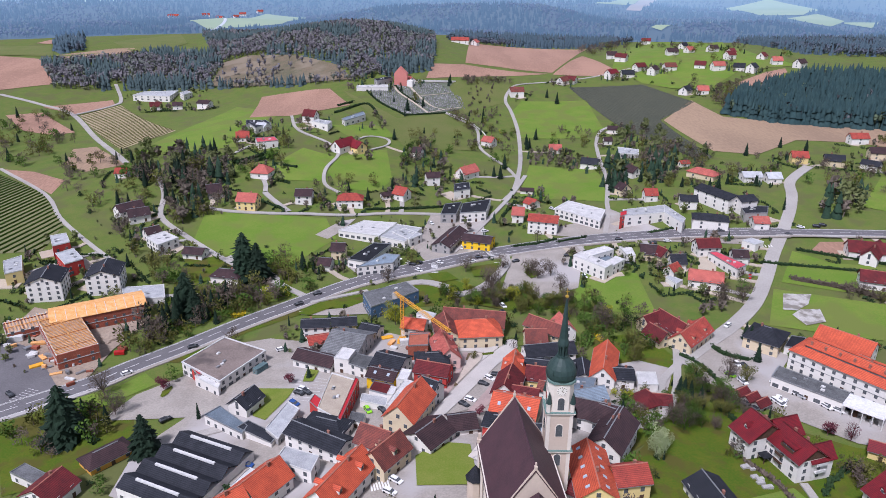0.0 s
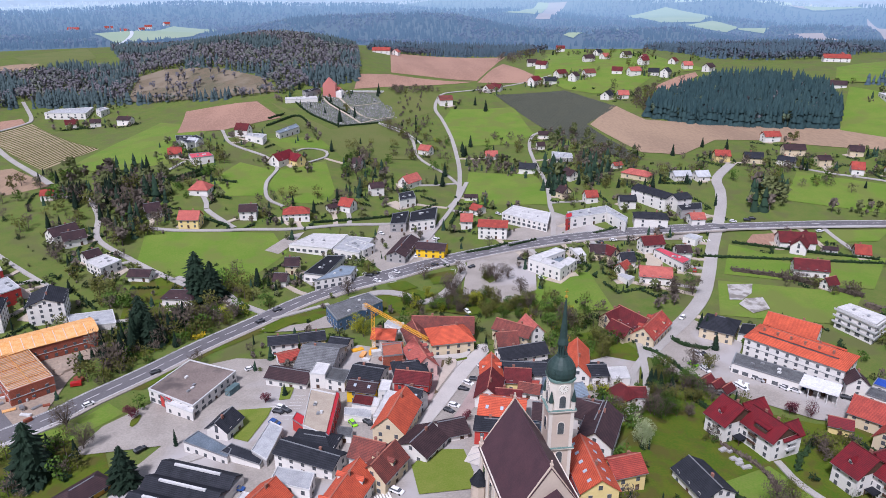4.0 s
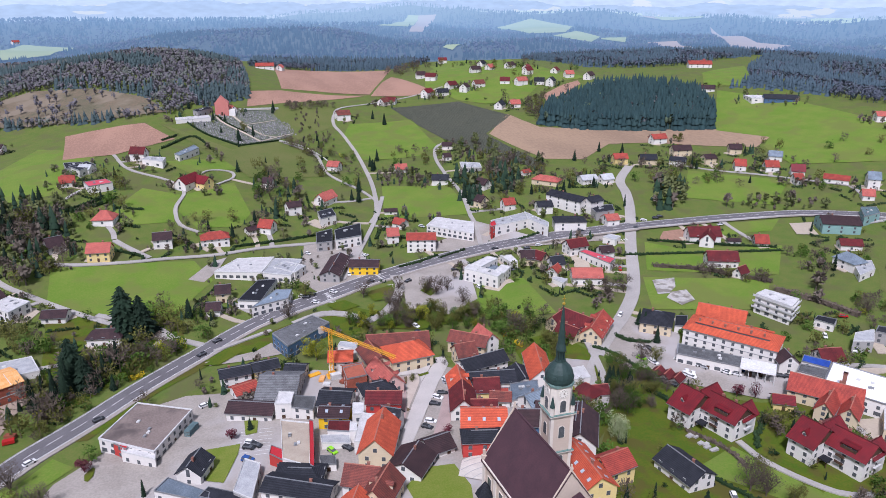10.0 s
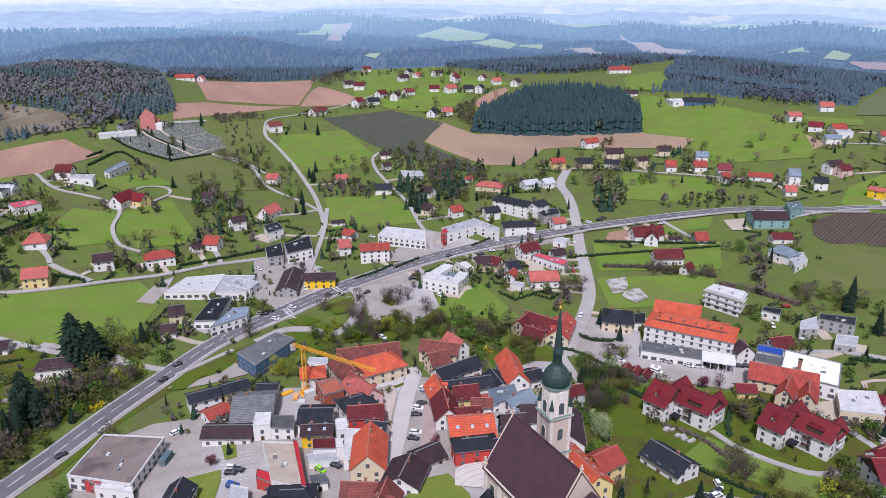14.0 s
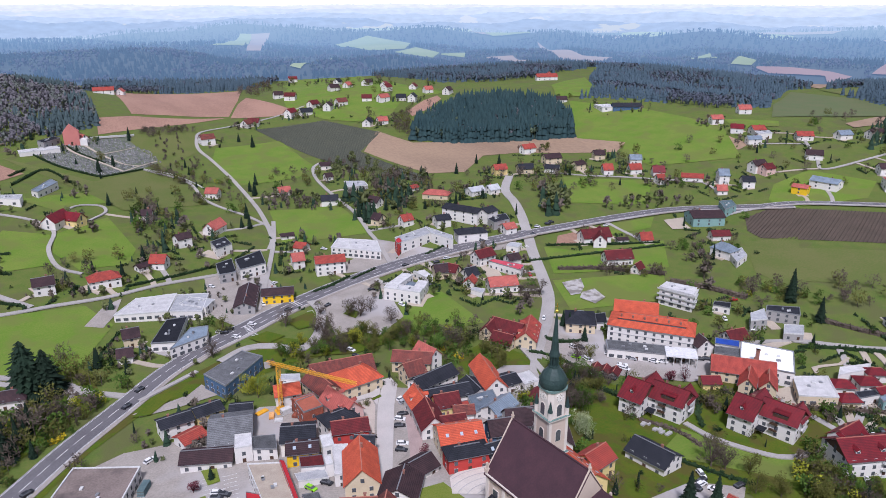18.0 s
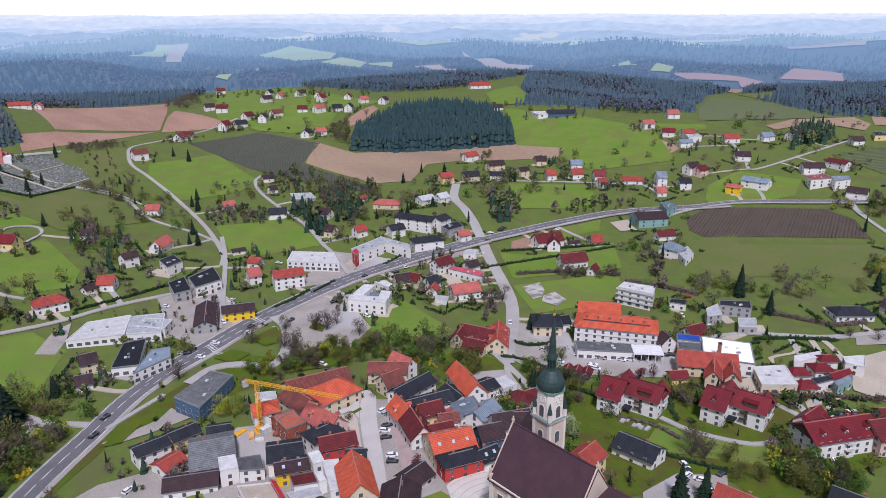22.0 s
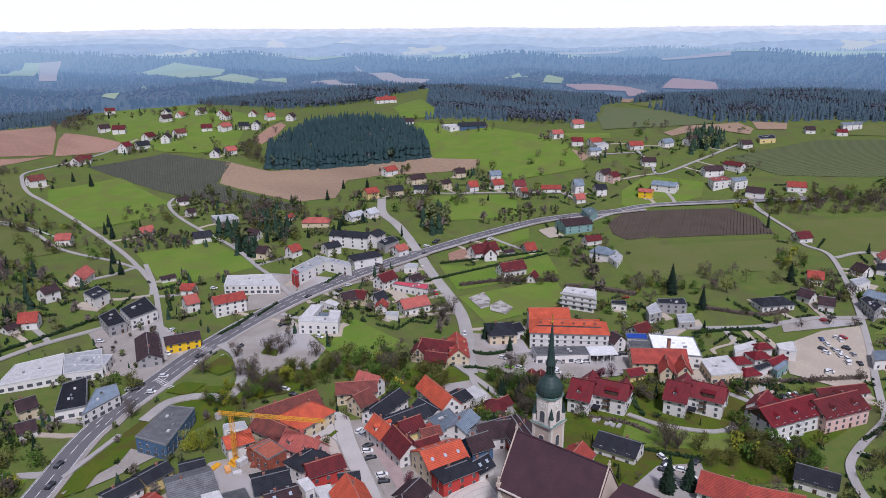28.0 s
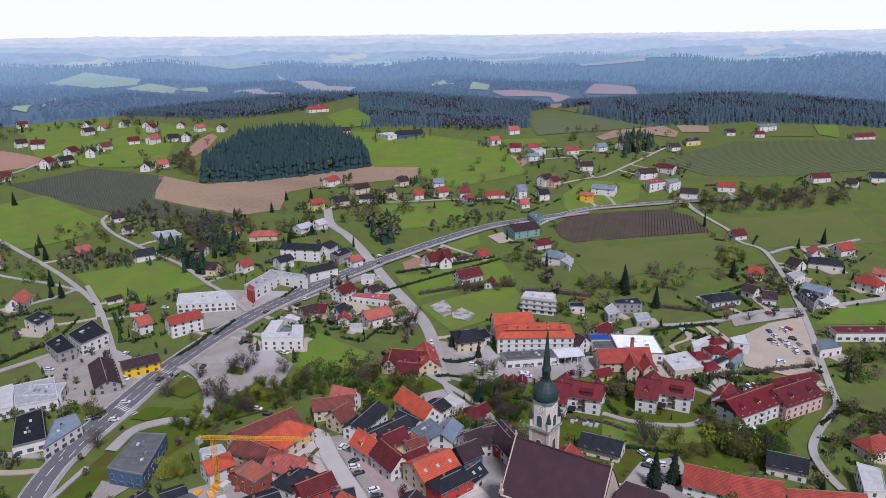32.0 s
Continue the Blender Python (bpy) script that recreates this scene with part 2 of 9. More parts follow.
FRAME = material("white_frame", (0.60, 0.60, 0.585), rough=0.5)
DARKWOOD = material("dark_wood", (0.10, 0.06, 0.04), (0.06, 0.035, 0.025), scale=1.0)
CONCRETE = material("concrete", (0.40, 0.39, 0.37), (0.30, 0.29, 0.28), scale=0.3)
BRICK = material("chimney_brick", (0.30, 0.14, 0.10), (0.20, 0.10, 0.08), scale=2)
RIDGE = material("ridge_tiles", (0.42, 0.17, 0.12), (0.30, 0.12, 0.09), scale=1)
METAL = material("grey_metal", (0.35, 0.36, 0.37), (0.28, 0.29, 0.3), scale=1, rough=0.4, metal=0.6)
GRASS = material("valley_grass", (0.082, 0.132, 0.024), (0.126, 0.143, 0.038), scale=0.16, fine=9, third=(0.105, 0.116, 0.04), big=0.06, spread=0.5, bump=0.2, rough=0.95)
LAND = {
    "meadow": material("spring_meadow", (0.104, 0.184, 0.022), (0.15, 0.202, 0.036), scale=0.06, fine=22, spread=0.4, third=(0.134, 0.166, 0.038), big=0.05, bump=0.15, rough=0.95),
    "churchlawn": material("church_lawn", (0.12, 0.17, 0.02), (0.17, 0.195, 0.04), scale=0.2, fine=10, bump=0.1),
    "pasture": material("dull_pasture", (0.1, 0.13, 0.03), (0.13, 0.138, 0.044), scale=0.04, fine=22, spread=0.3, bump=0.15),
    "gardens": material("garden_soil_and_grass", (0.12, 0.15, 0.04), (0.15, 0.11, 0.06), scale=0.15, fine=8, bump=0.15),
    "clay": material("ploughed_clay", (0.35, 0.21, 0.15), (0.27, 0.16, 0.115), scale=0.03, fine=24, axis=(1, 0.3, 1), spread=0.3, bump=0.1),
    "tan": material("dry_tilled_field", (0.325, 0.228, 0.15), (0.245, 0.172, 0.118), scale=0.03, fine=20, axis=(1, 0.25, 1), bump=0.1),
    "vinedark": material("netted_orchard_floor", (0.1, 0.108, 0.078), (0.13, 0.132, 0.092), scale=0.05, fine=14),
    "vineold": material("orchard_floor", (0.17, 0.165, 0.085), (0.14, 0.15, 0.07), scale=0.06, fine=12),
    "vinetan": material("vineyard_soil", (0.42, 0.34, 0.22), (0.30, 0.26, 0.15), scale=0.06, fine=12),
    "vinegreen": material("vineyard_grass", (0.095, 0.13, 0.05), (0.12, 0.13, 0.06), scale=0.05, fine=14),
    "cemetery": material("cemetery_gravel", (0.16, 0.165, 0.135), (0.085, 0.11, 0.06), scale=0.1, fine=10),
    "paving": material("worn_paving", (0.35, 0.318, 0.282), (0.255, 0.23, 0.203), scale=0.1, fine=14, third=(0.37, 0.35, 0.34), big=0.03),
    "churchpave": material("pale_stone_paving", (0.60, 0.55, 0.49), (0.50, 0.46, 0.41), scale=0.2, fine=10),
    "lawn": material("garden_lawn", (0.056, 0.104, 0.008), (0.094, 0.112, 0.012), scale=0.15, fine=10, third=(0.084, 0.08, 0.018), big=0.12, spread=0.45, bump=0.15, rough=0.95),
    "clinker": material("pink_clinker_paving", (0.40, 0.30, 0.275), (0.31, 0.235, 0.22), scale=0.3, fine=10),
    "gravel": material("pale_gravel", (0.44, 0.38, 0.30), (0.36, 0.31, 0.25), scale=0.1, fine=12),
    "sitefloor": material("building_site_earth", (0.34, 0.27, 0.21), (0.24, 0.19, 0.15), scale=0.1, fine=10),
    "asphalt": material("asphalt", (0.155, 0.148, 0.155), (0.115, 0.11, 0.116), scale=0.08, fine=20),
    "lane": material("pale_asphalt", (0.38, 0.36, 0.335), (0.30, 0.283, 0.263), scale=0.08, fine=20),
}
LAND["clearing"] = material("felled_woodland_floor", (0.17, 0.13, 0.09), (0.10, 0.098, 0.06), scale=0.06, fine=9, third=(0.2, 0.165, 0.12), big=0.03)
LAND["carriageway"] = material("pale_street_asphalt", (0.49, 0.46, 0.43), (0.42, 0.395, 0.37), scale=0.15, fine=16)
LAND["plaza"] = material("beige_plaza_paving", (0.50, 0.43, 0.36), (0.42, 0.36, 0.31), scale=0.3, fine=10)
LAND["bed"] = material("bare_planting_bed", (0.15, 0.10, 0.06), (0.10, 0.08, 0.045), scale=0.5, fine=8)
LAND["island"] = LAND["lawn"]
LAND["slab"] = material("broken_concrete", (0.46, 0.44, 0.41), (0.33, 0.315, 0.295), scale=0.25, fine=8, third=(0.2, 0.185, 0.16), big=0.22)
LAND["vinebrown"] = material("brown_vineyard_floor", (0.105, 0.08, 0.062), (0.075, 0.06, 0.046), scale=0.08, fine=14)
LINE = material("road_paint", (0.72, 0.72, 0.70), (0.6, 0.6, 0.58), scale=1)
KERB = material("granite_kerb", (0.45, 0.44, 0.43), (0.36, 0.35, 0.34), scale=1)


# ---- building blocks ----
def made(bm, name):
    bmesh.ops.recalc_face_normals(bm, faces=bm.faces)
    me = bpy.data.meshes.new(name)
    bm.to_mesh(me)
    bm.free()
    return me


def part(name, bm, mat, parent=None, label="", m=None):
    """One mesh object, under a thing or a part where given. bm: a bmesh, or a finished mesh to share."""
    me = bm if isinstance(bm, bpy.types.Mesh) else made(bm, name)
    if not me.materials:
        for q in mat if isinstance(mat, (list, tuple)) else (mat,):
            me.materials.append(q)
    ob = new(name, me)
    if parent:
        ob.parent = parent
    if m is not None:
        ob.matrix_local = m
    return tagged(ob, label)


def box(bm, x0, y0, z0, x1, y1, z1, mat=0):
    v = [bm.verts.new(p) for p in ((x0, y0, z0), (x1, y0, z0), (x1, y1, z0), (x0, y1, z0), (x0, y0, z1), (x1, y0, z1), (x1, y1, z1), (x0, y1, z1))]
    for f in ((0, 3, 2, 1), (4, 5, 6, 7), (0, 1, 5, 4), (1, 2, 6, 5), (2, 3, 7, 6), (3, 0, 4, 7)):
        bm.faces.new([v[i] for i in f]).material_index = mat


def boxes(*rows):
    bm = bmesh.new()
    for r in rows:
        box(bm, *r)
    return bm


def prism(bm, ring, z0, z1, top=1.0, mat=0, cx=0.0, cy=0.0, cap=True):
    """An upright prism over a ring of (x, y), its top scaled about a centre."""
    a = [bm.verts.new((x, y, z0)) for x, y in ring]
    b = [bm.verts.new((cx + (x - cx) * top, cy + (y - cy) * top, z1)) for x, y in ring]
    for i in range(len(ring)):
        j = (i + 1) % len(ring)
        bm.faces.new((a[i], a[j], b[j], b[i])).material_index = mat
    if cap:
        bm.faces.new(a[::-1]).material_index = mat
        bm.faces.new(b).material_index = mat


def circle(r, n, turn=0.0, cx=0.0, cy=0.0):
    return [(cx + r * math.cos(turn + 2 * math.pi * i / n), cy + r * math.sin(turn + 2 * math.pi * i / n)) for i in range(n)]


def pane_mesh(name, w, h):
    """A window leaf seen from outside: rim, cross bar, sill and glass; it faces -y."""
    bm = bmesh.new()
    box(bm, -w / 2 - 0.09, -0.08, -0.09, w / 2 + 0.09, 0.03, h + 0.09, 0)
    bm.faces.ensure_lookup_table()
    front = [f for f in bm.faces if abs(f.calc_center_median().y + 0.08) < 1e-4]
    bmesh.ops.inset_individual(bm, faces=front, thickness=0.13, depth=-0.05)
    cut = [f for f in front if f.is_valid]
    for f in cut:
        f.material_index = 1
    me = made(bm, name)
    me.materials.append(FRAME)
    me.materials.append(GLASS)
    return me


WINDOW, WIDE, DOORWAY = pane_mesh("window", 1.05, 1.3), pane_mesh("wide_window", 2.1, 1.4), pane_mesh("glass_door", 1.5, 2.1)
CHIMNEY = made(boxes((-0.4, -0.3, -1.6, 0.4, 0.3, 1.1), (-0.48, -0.38, 1.1, 0.48, 0.38, 1.22)), "chimney")
CHIMNEY.materials.append(BRICK)
SKYLIGHT = made(boxes((-0.5, -0.65, 0, 0.5, 0.65, 0.12)), "skylight")
SKYLIGHT.materials.append(material("skylight_glass", (0.30, 0.36, 0.42), (0.42, 0.47, 0.52), scale=1, rough=0.1))
DOOR = made(boxes((-0.55, -0.05, 0, 0.55, 0.02, 2.1), (-0.62, -0.08, 0, -0.55, 0.02, 2.18), (0.55, -0.08, 0, 0.62, 0.02, 2.18)), "door")
DOOR.materials.append(DARKWOOD)
TAKEN = []
SEEN_FROM = Vector((-100, -130))


def windows_along(root, a, b, floors, far, spare=0, wide=False):
    """Windows in a wall from a to b (local, its outside to the right of a to b seen from above)."""
    a, b = Vector(a), Vector(b)
    run, length = (b - a).normalized(), (b - a).length
    turn = math.degrees(math.atan2(run.y, run.x))
    n = max(1, int((length - 1.2) / (3.5 if not far else 6.5)))
    if length < 2.6:
        return
    for k in range(floors):
        for i in range(n):
            at = a + run * length * (i + 0.5) / n
            if k == 0 and i == n // 2 and spare:
                part("door", DOOR, None, root, m=pose(at.x, at.y, 0, 0, 0, turn))
                continue
            part("window", WIDE if wide and k == 0 else WINDOW, None, root, m=pose(at.x, at.y, 0.8 + 2.6 * k, 0, 0, turn))


def roof_slabs(L, W, eave, ridge, hip=0.0, over=0.55, thick=0.28):
    """A pitched roof of that outline, with eaves and thickness. The ridge lies along x."""
    bm = bmesh.new()
    slope = (ridge - eave) / (W / 2)
    y, z = W / 2 + over, eave - slope * over
    x = L / 2 + (over if hip == 0 else over)
    xr = L / 2 + over - hip if hip else x
    rim = [(-x, -y, z), (x, -y, z), (x, y, z), (-x, y, z)]
    top = [(-xr, 0, ridge), (xr, 0, ridge)]
    lo = [bm.verts.new(p) for p in rim + top]
    up = [bm.verts.new((p[0], p[1], p[2] + thick)) for p in rim + top]
    for v, flip in ((up, 0), (lo, 1)):
        sides = [(v[0], v[1], v[5], v[4]), (v[2], v[3], v[4], v[5])]
        if hip:
            sides += [(v[1], v[2], v[5]), (v[3], v[0], v[4])]
        for s in sides:
            bm.faces.new(s[::-1] if flip else s)
    edges = [(0, 1), (2, 3)] + ([(1, 2), (3, 0)] if hip else [(1, 5), (5, 2), (3, 4), (4, 0)])
    for i, j in edges:
        bm.faces.new((lo[i], lo[j], up[j], up[i]))
    return bm


def house(x, y, turn, L, W, eave, ridge, roof, wall, opt=""):
    """A pitched-roof house at (x, y): walls with gables, roof, windows, door, chimney."""
    far = math.hypot(x - SEEN_FROM.x, y - SEEN_FROM.y) > 420
    floors = max(1, round(eave / 2.6))
    kind = "shed" if ridge < 5.2 else "house"
    root = new(kind)
    root.matrix_world = pose(x, y, ground(x, y), 0, 0, turn)
    words = {1: "single-storey", 2: "two-storey", 3: "three-storey"}.get(min(floors, 3))
    tagged(root, f"{words} {WALL_WORDS[wall]} {kind} with {ROOF_WORDS[roof]} {'hipped' if 'hip' in opt else 'gabled'} roof", kind, "houses of the town")
    TAKEN.append((x, y, math.hypot(L, W) * 0.46))
    hip = min(W * 0.45, L * 0.42) if "hip" in opt else 0.0
    bm = bmesh.new()
    a, b = L / 2, W / 2
    box(bm, -a, -b, -4, a, b, eave)
    if not hip:
        g = ridge - (ridge - eave) * 0.02
        lo = [bm.verts.new(p) for p in ((-a, -b, eave - 0.05), (a, -b, eave - 0.05), (a, b, eave - 0.05), (-a, b, eave - 0.05), (-a, 0, g), (a, 0, g))]
        for f in ((0, 1, 5, 4), (2, 3, 4, 5), (1, 2, 5), (3, 0, 4)):
            bm.faces.new([lo[i] for i in f])
    part("house_wall", bm, WALLS[wall], root)
    part("roof", roof_slabs(L, W, eave, ridge, hip), ROOFS[roof], root)
    if not far:
        part("ridge_tile", boxes((-a - 0.5 + hip, -0.16, ridge + 0.2, a + 0.5 - hip, 0.16, ridge + 0.4)), RIDGE if roof in "ORTPDM" else METAL, root)
        drop = (ridge - eave) / b * 0.55
        for s in (-1, 1):
            part("gutter", boxes((-a - 0.5, s * (b + 0.6) - 0.09, eave - drop - 0.05, a + 0.5, s * (b + 0.6) + 0.09, eave - drop + 0.1)), METAL, root)
    to = Vector((SEEN_FROM.x - x, SEEN_FROM.y - y)).normalized()
    door = False
    for p, q in (((-a, -b), (a, -b)), ((a, b), (-a, b)), ((a, -b), (a, b)), ((-a, b), (-a, -b))):
        d = Vector((q[0] - p[0], q[1] - p[1]))
        out = Matrix.Rotation(radians(turn), 2) @ Vector((d.y, -d.x)).normalized()
        if out @ to < (-0.15 if not far else 0.25):
            continue
        windows_along(root, p, q, floors, far, spare=not door and not far)
        door = True
        if abs(d.x) < 0.01 and not hip and ridge - eave > 2.6:
            part("window", WINDOW, None, root, m=pose(p[0], 0, eave + 0.5, 0, 0, math.degrees(math.atan2(d.y, d.x))))
    slope = math.degrees(math.atan2(ridge - eave, b))
    if ridge > 6:
        part("chimney", CHIMNEY, None, root, m=pose(a * 0.35 * (1 if (x + y) % 2 > 1 else -1), 0.5, ridge))
    if "dorm" in opt:
        n = max(1, int(L / 8))
        for s in (-1, 1):
            for i in range(n):
                dx = -a + L * (i + 0.5) / n
                zc = eave + (ridge - eave) * 0.42
                yc = -s * b * 0.58
                bm = boxes((-0.8, -1.0, -0.8, 0.8, 1.6, 0.9))
                dm = part("dormer", bm, WALLS[wall], root, m=pose(dx, yc, zc, 0, 0, 0 if s == 1 else 180))
                part("dormer_roof", roof_slabs(3.0, 1.7, 0.9, 1.55, 0, 0.25, 0.12), ROOFS[roof], dm, m=pose(0, 0.3, 0, 0, 0, 90))
                part("window", WINDOW, None, dm, m=pose(0, -1.02, -0.65) @ Matrix.Diagonal((0.9, 1, 0.9, 1)))
    if "darkgable" in opt:
        for s in (-1, 1):
            bm = bmesh.new()
            prism(bm, [(-b * 0.86, eave + 0.25), (b * 0.86, eave + 0.25), (0, ridge - 0.25)], 0, 0.12)
            part("gable_cladding", bm, DARKWOOD, root, m=pose(s * (a + 0.02) - (0.06 if s < 0 else 0), 0, 0) @ Matrix(((0, 0, 1, 0), (1, 0, 0, 0), (0, 1, 0, 0), (0, 0, 0, 1))))
        for k in range(floors):
            part("balcony", boxes((-1.6, -b - 1.3, 2.6 * k + 0.2, 1.6, -b, 2.6 * k + 0.4), (-1.6, -b - 1.3, 2.6 * k + 0.4, 1.6, -b - 1.2, 2.6 * k + 1.3)), FRAME, root)
    if "band" in opt:
        for s in (-1, 1):
            part("clerestory", boxes((-a * 0.8, -0.5, 0, a * 0.8, 0.6, 0.75)), GLASS, root, m=pose(0, s * b * 0.5, eave + (ridge - eave) * 0.5))
            part("clerestory_roof", boxes((-a * 0.82, -0.7, 0.75, a * 0.82, 0.8, 0.95)), ROOFS[roof], root, m=pose(0, s * b * 0.5, eave + (ridge - eave) * 0.5))
    if "sky" in opt:
        for s in (-1, 1):
            for i in range(max(2, int(L / 4))):
                dx = -a + L * (i + 0.5) / max(2, int(L / 4))
                part("skylight", SKYLIGHT, None, root, m=pose(dx, -s * b * 0.5, eave + (ridge - eave) * 0.5 + 0.3, slope * s, 0, 0))
    return root


def flat_block(p1, p2, p3, p4, h, roof, wall):
    """A flat-roofed building over four corners given in order: walls, roof, parapet, windows, roof vents."""
    pts = [Vector(p) for p in (p1, p2, p3, p4)]
    c = sum(pts, Vector((0, 0))) / 4
    run = pts[1] - pts[0]
    turn = math.degrees(math.atan2(run.y, run.x))
    z = ground(c.x, c.y)
    kind = "garage" if h <= 3.2 else "flat_roofed_building"
    root = new(kind)
    root.matrix_world = pose(c.x, c.y, z, 0, 0, turn)
    back = Matrix.Rotation(radians(-turn), 2)
    ring = [back @ (p - c) for p in pts]
    area = abs((ring[2] - ring[0]).cross(ring[3] - ring[1])) / 2
    size = "large" if area > 400 else "small" if area < 90 else "mid-sized"
    tagged(root, f"{size} {WALL_WORDS[wall]} building with {ROOF_WORDS[roof]} flat roof", "building", "flat-roofed buildings")
    TAKEN.append((c.x, c.y, max(p.length for p in ring) * 0.9))
    bm = bmesh.new()
    prism(bm, [(p.x, p.y) for p in ring], -4, h)
    part("building_wall", bm, WALLS[wall], root)
    bm = bmesh.new()
    prism(bm, [(p.x * 0.985, p.y * 0.985) for p in ring], h + 0.004, h + 0.12)
    part("roof", bm, ROOFS[roof], root)
    bm = bmesh.new()
    out, inn = [p * 1.012 for p in ring], [p * 0.97 for p in ring]
    for i in range(4):
        j = (i + 1) % 4
        lo = [bm.verts.new((q.x, q.y, zz)) for zz in (h - 0.15, h + 0.45) for q in (out[i], out[j], inn[j], inn[i])]
        for f in ((0, 3, 2, 1), (4, 5, 6, 7), (0, 1, 5, 4), (2, 3, 7, 6), (1, 2, 6, 5), (3, 0, 4, 7)):
            bm.faces.new([lo[k] for k in f])
    part("parapet", bm, FRAME if roof in "WLNA" else METAL, root)
    far = math.hypot(c.x - SEEN_FROM.x, c.y - SEEN_FROM.y) > 420
    to = Vector((SEEN_FROM.x - c.x, SEEN_FROM.y - c.y)).normalized()
    floors = max(1, round(h / 3.0))
    for i in range(4):
        p, q = ring[i], ring[(i + 1) % 4]
        d = q - p
        o = Matrix.Rotation(radians(turn), 2) @ Vector((d.y, -d.x)).normalized()
        if o @ to > -0.1 and h > 2.9:
            windows_along(root, p, q, floors, far, spare=i == 0, wide=area > 150)
    if area > 120:
        rnd = random.Random(int(c.x * 7 + c.y))
        for k in range(4):
            u, w = rnd.uniform(0.25, 0.75), rnd.uniform(0.25, 0.75)
            at = ring[0].lerp(ring[1], u).lerp(ring[3].lerp(ring[2], u), w)
            part("roof_light", boxes((-0.7, -0.5, 0, 0.7, 0.5, 0.5), (-0.62, -0.42, 0.5, 0.62, 0.42, 0.6)), FRAME if k % 2 else METAL, root, m=pose(at.x, at.y, h + 0.1))
    return root


def inside(x, y, pts):
    hit = False
    for (x0, y0), (x1, y1) in zip(pts, pts[1:] + pts[:1]):
        if (y0 > y) != (y1 > y) and x < x0 + (y - y0) / (y1 - y0) * (x1 - x0):
            hit = not hit
    return hit


# ---- ground ----
def axis_steps(lo, a, b, hi, fine, coarse):
    return np.unique(np.round(np.concatenate([np.linspace(lo, a, coarse), np.arange(a, b, fine), np.linspace(b, hi, coarse)]), 2))


gx, gy = axis_steps(-4600, -648, 1212, 4600, 12, 42), axis_steps(-3200, -324, 1176, 4600, 12, 42)
XX, YY = np.meshgrid(gx, gy)
ZZ = grounds(XX.ravel(), YY.ravel()) - 30 * np.clip((np.hypot(XX.ravel() + 60, YY.ravel() + 80) - 1260) / 120, 0, 1)
me = bpy.data.meshes.new("ground")
nx, ny = len(gx), len(gy)
ii = (np.arange(ny - 1)[:, None] * nx + np.arange(nx - 1)).ravel()
me.from_pydata(np.c_[XX.ravel(), YY.ravel(), ZZ].tolist(), [], np.c_[ii, ii + 1, ii + nx + 1, ii + nx].tolist())
me.shade_smooth()
me.materials.append(GRASS)
tagged(new("ground", me), "rolling green and brown valley land reaching the hills", "ground", kind="structure")

LIFT, PAVED = {}, []
PATCH_NAMES = {"vinebrown": "vineyard_ground", "clearing": "clearing", "carriageway": "village_street", "plaza": "plaza", "bed": "planting_bed", "slab": "concrete_slab", "lawn": "lawn", "asphalt": "parking_lot", "clinker": "pavement", "island": "grass_verge", "meadow": "meadow", "churchlawn": "lawn", "pasture": "pasture", "gardens": "garden_ground", "clay": "ploughed_field", "tan": "tilled_field", "vinedark": "orchard_ground", "vineold": "orchard_ground", "vinetan": "vineyard_ground", "vinegreen": "vineyard_ground", "cemetery": "cemetery_ground", "paving": "pavement", "churchpave": "church_square", "gravel": "gravel_car_park", "sitefloor": "building_site_ground"}
PATCH_WORDS = {"vinebrown": "bare brown vineyard soil with rows", "clearing": "felled brown clearing in the wood", "carriageway": "pale grey asphalt village street", "plaza": "beige paved plaza beside the street", "bed": "brown planting bed with sparse shrubs", "slab": "broken pale concrete slab in the meadow", "lawn": "mossy yellow-green garden lawn", "asphalt": "dark grey asphalt car park with bay lines", "clinker": "pinkish clinker footway beside the street", "island": "small grass verge beside the road", "meadow": "bright green spring meadow", "churchlawn": "mown lawn beside the church", "pasture": "dull olive grass slope", "gardens": "patchy garden grass and soil", "clay": "bare reddish ploughed field", "tan": "dry tan tilled field", "vinedark": "dark netted orchard floor", "vineold": "grassy orchard floor with rows", "vinetan": "tan vineyard soil with rows", "vinegreen": "green vineyard slope with rows", "cemetery": "grey gravel cemetery ground", "paving": "worn grey asphalt and paving", "churchpave": "pale stone square with curved bands", "gravel": "pale gravel car park", "sitefloor": "trodden brown building site earth"}


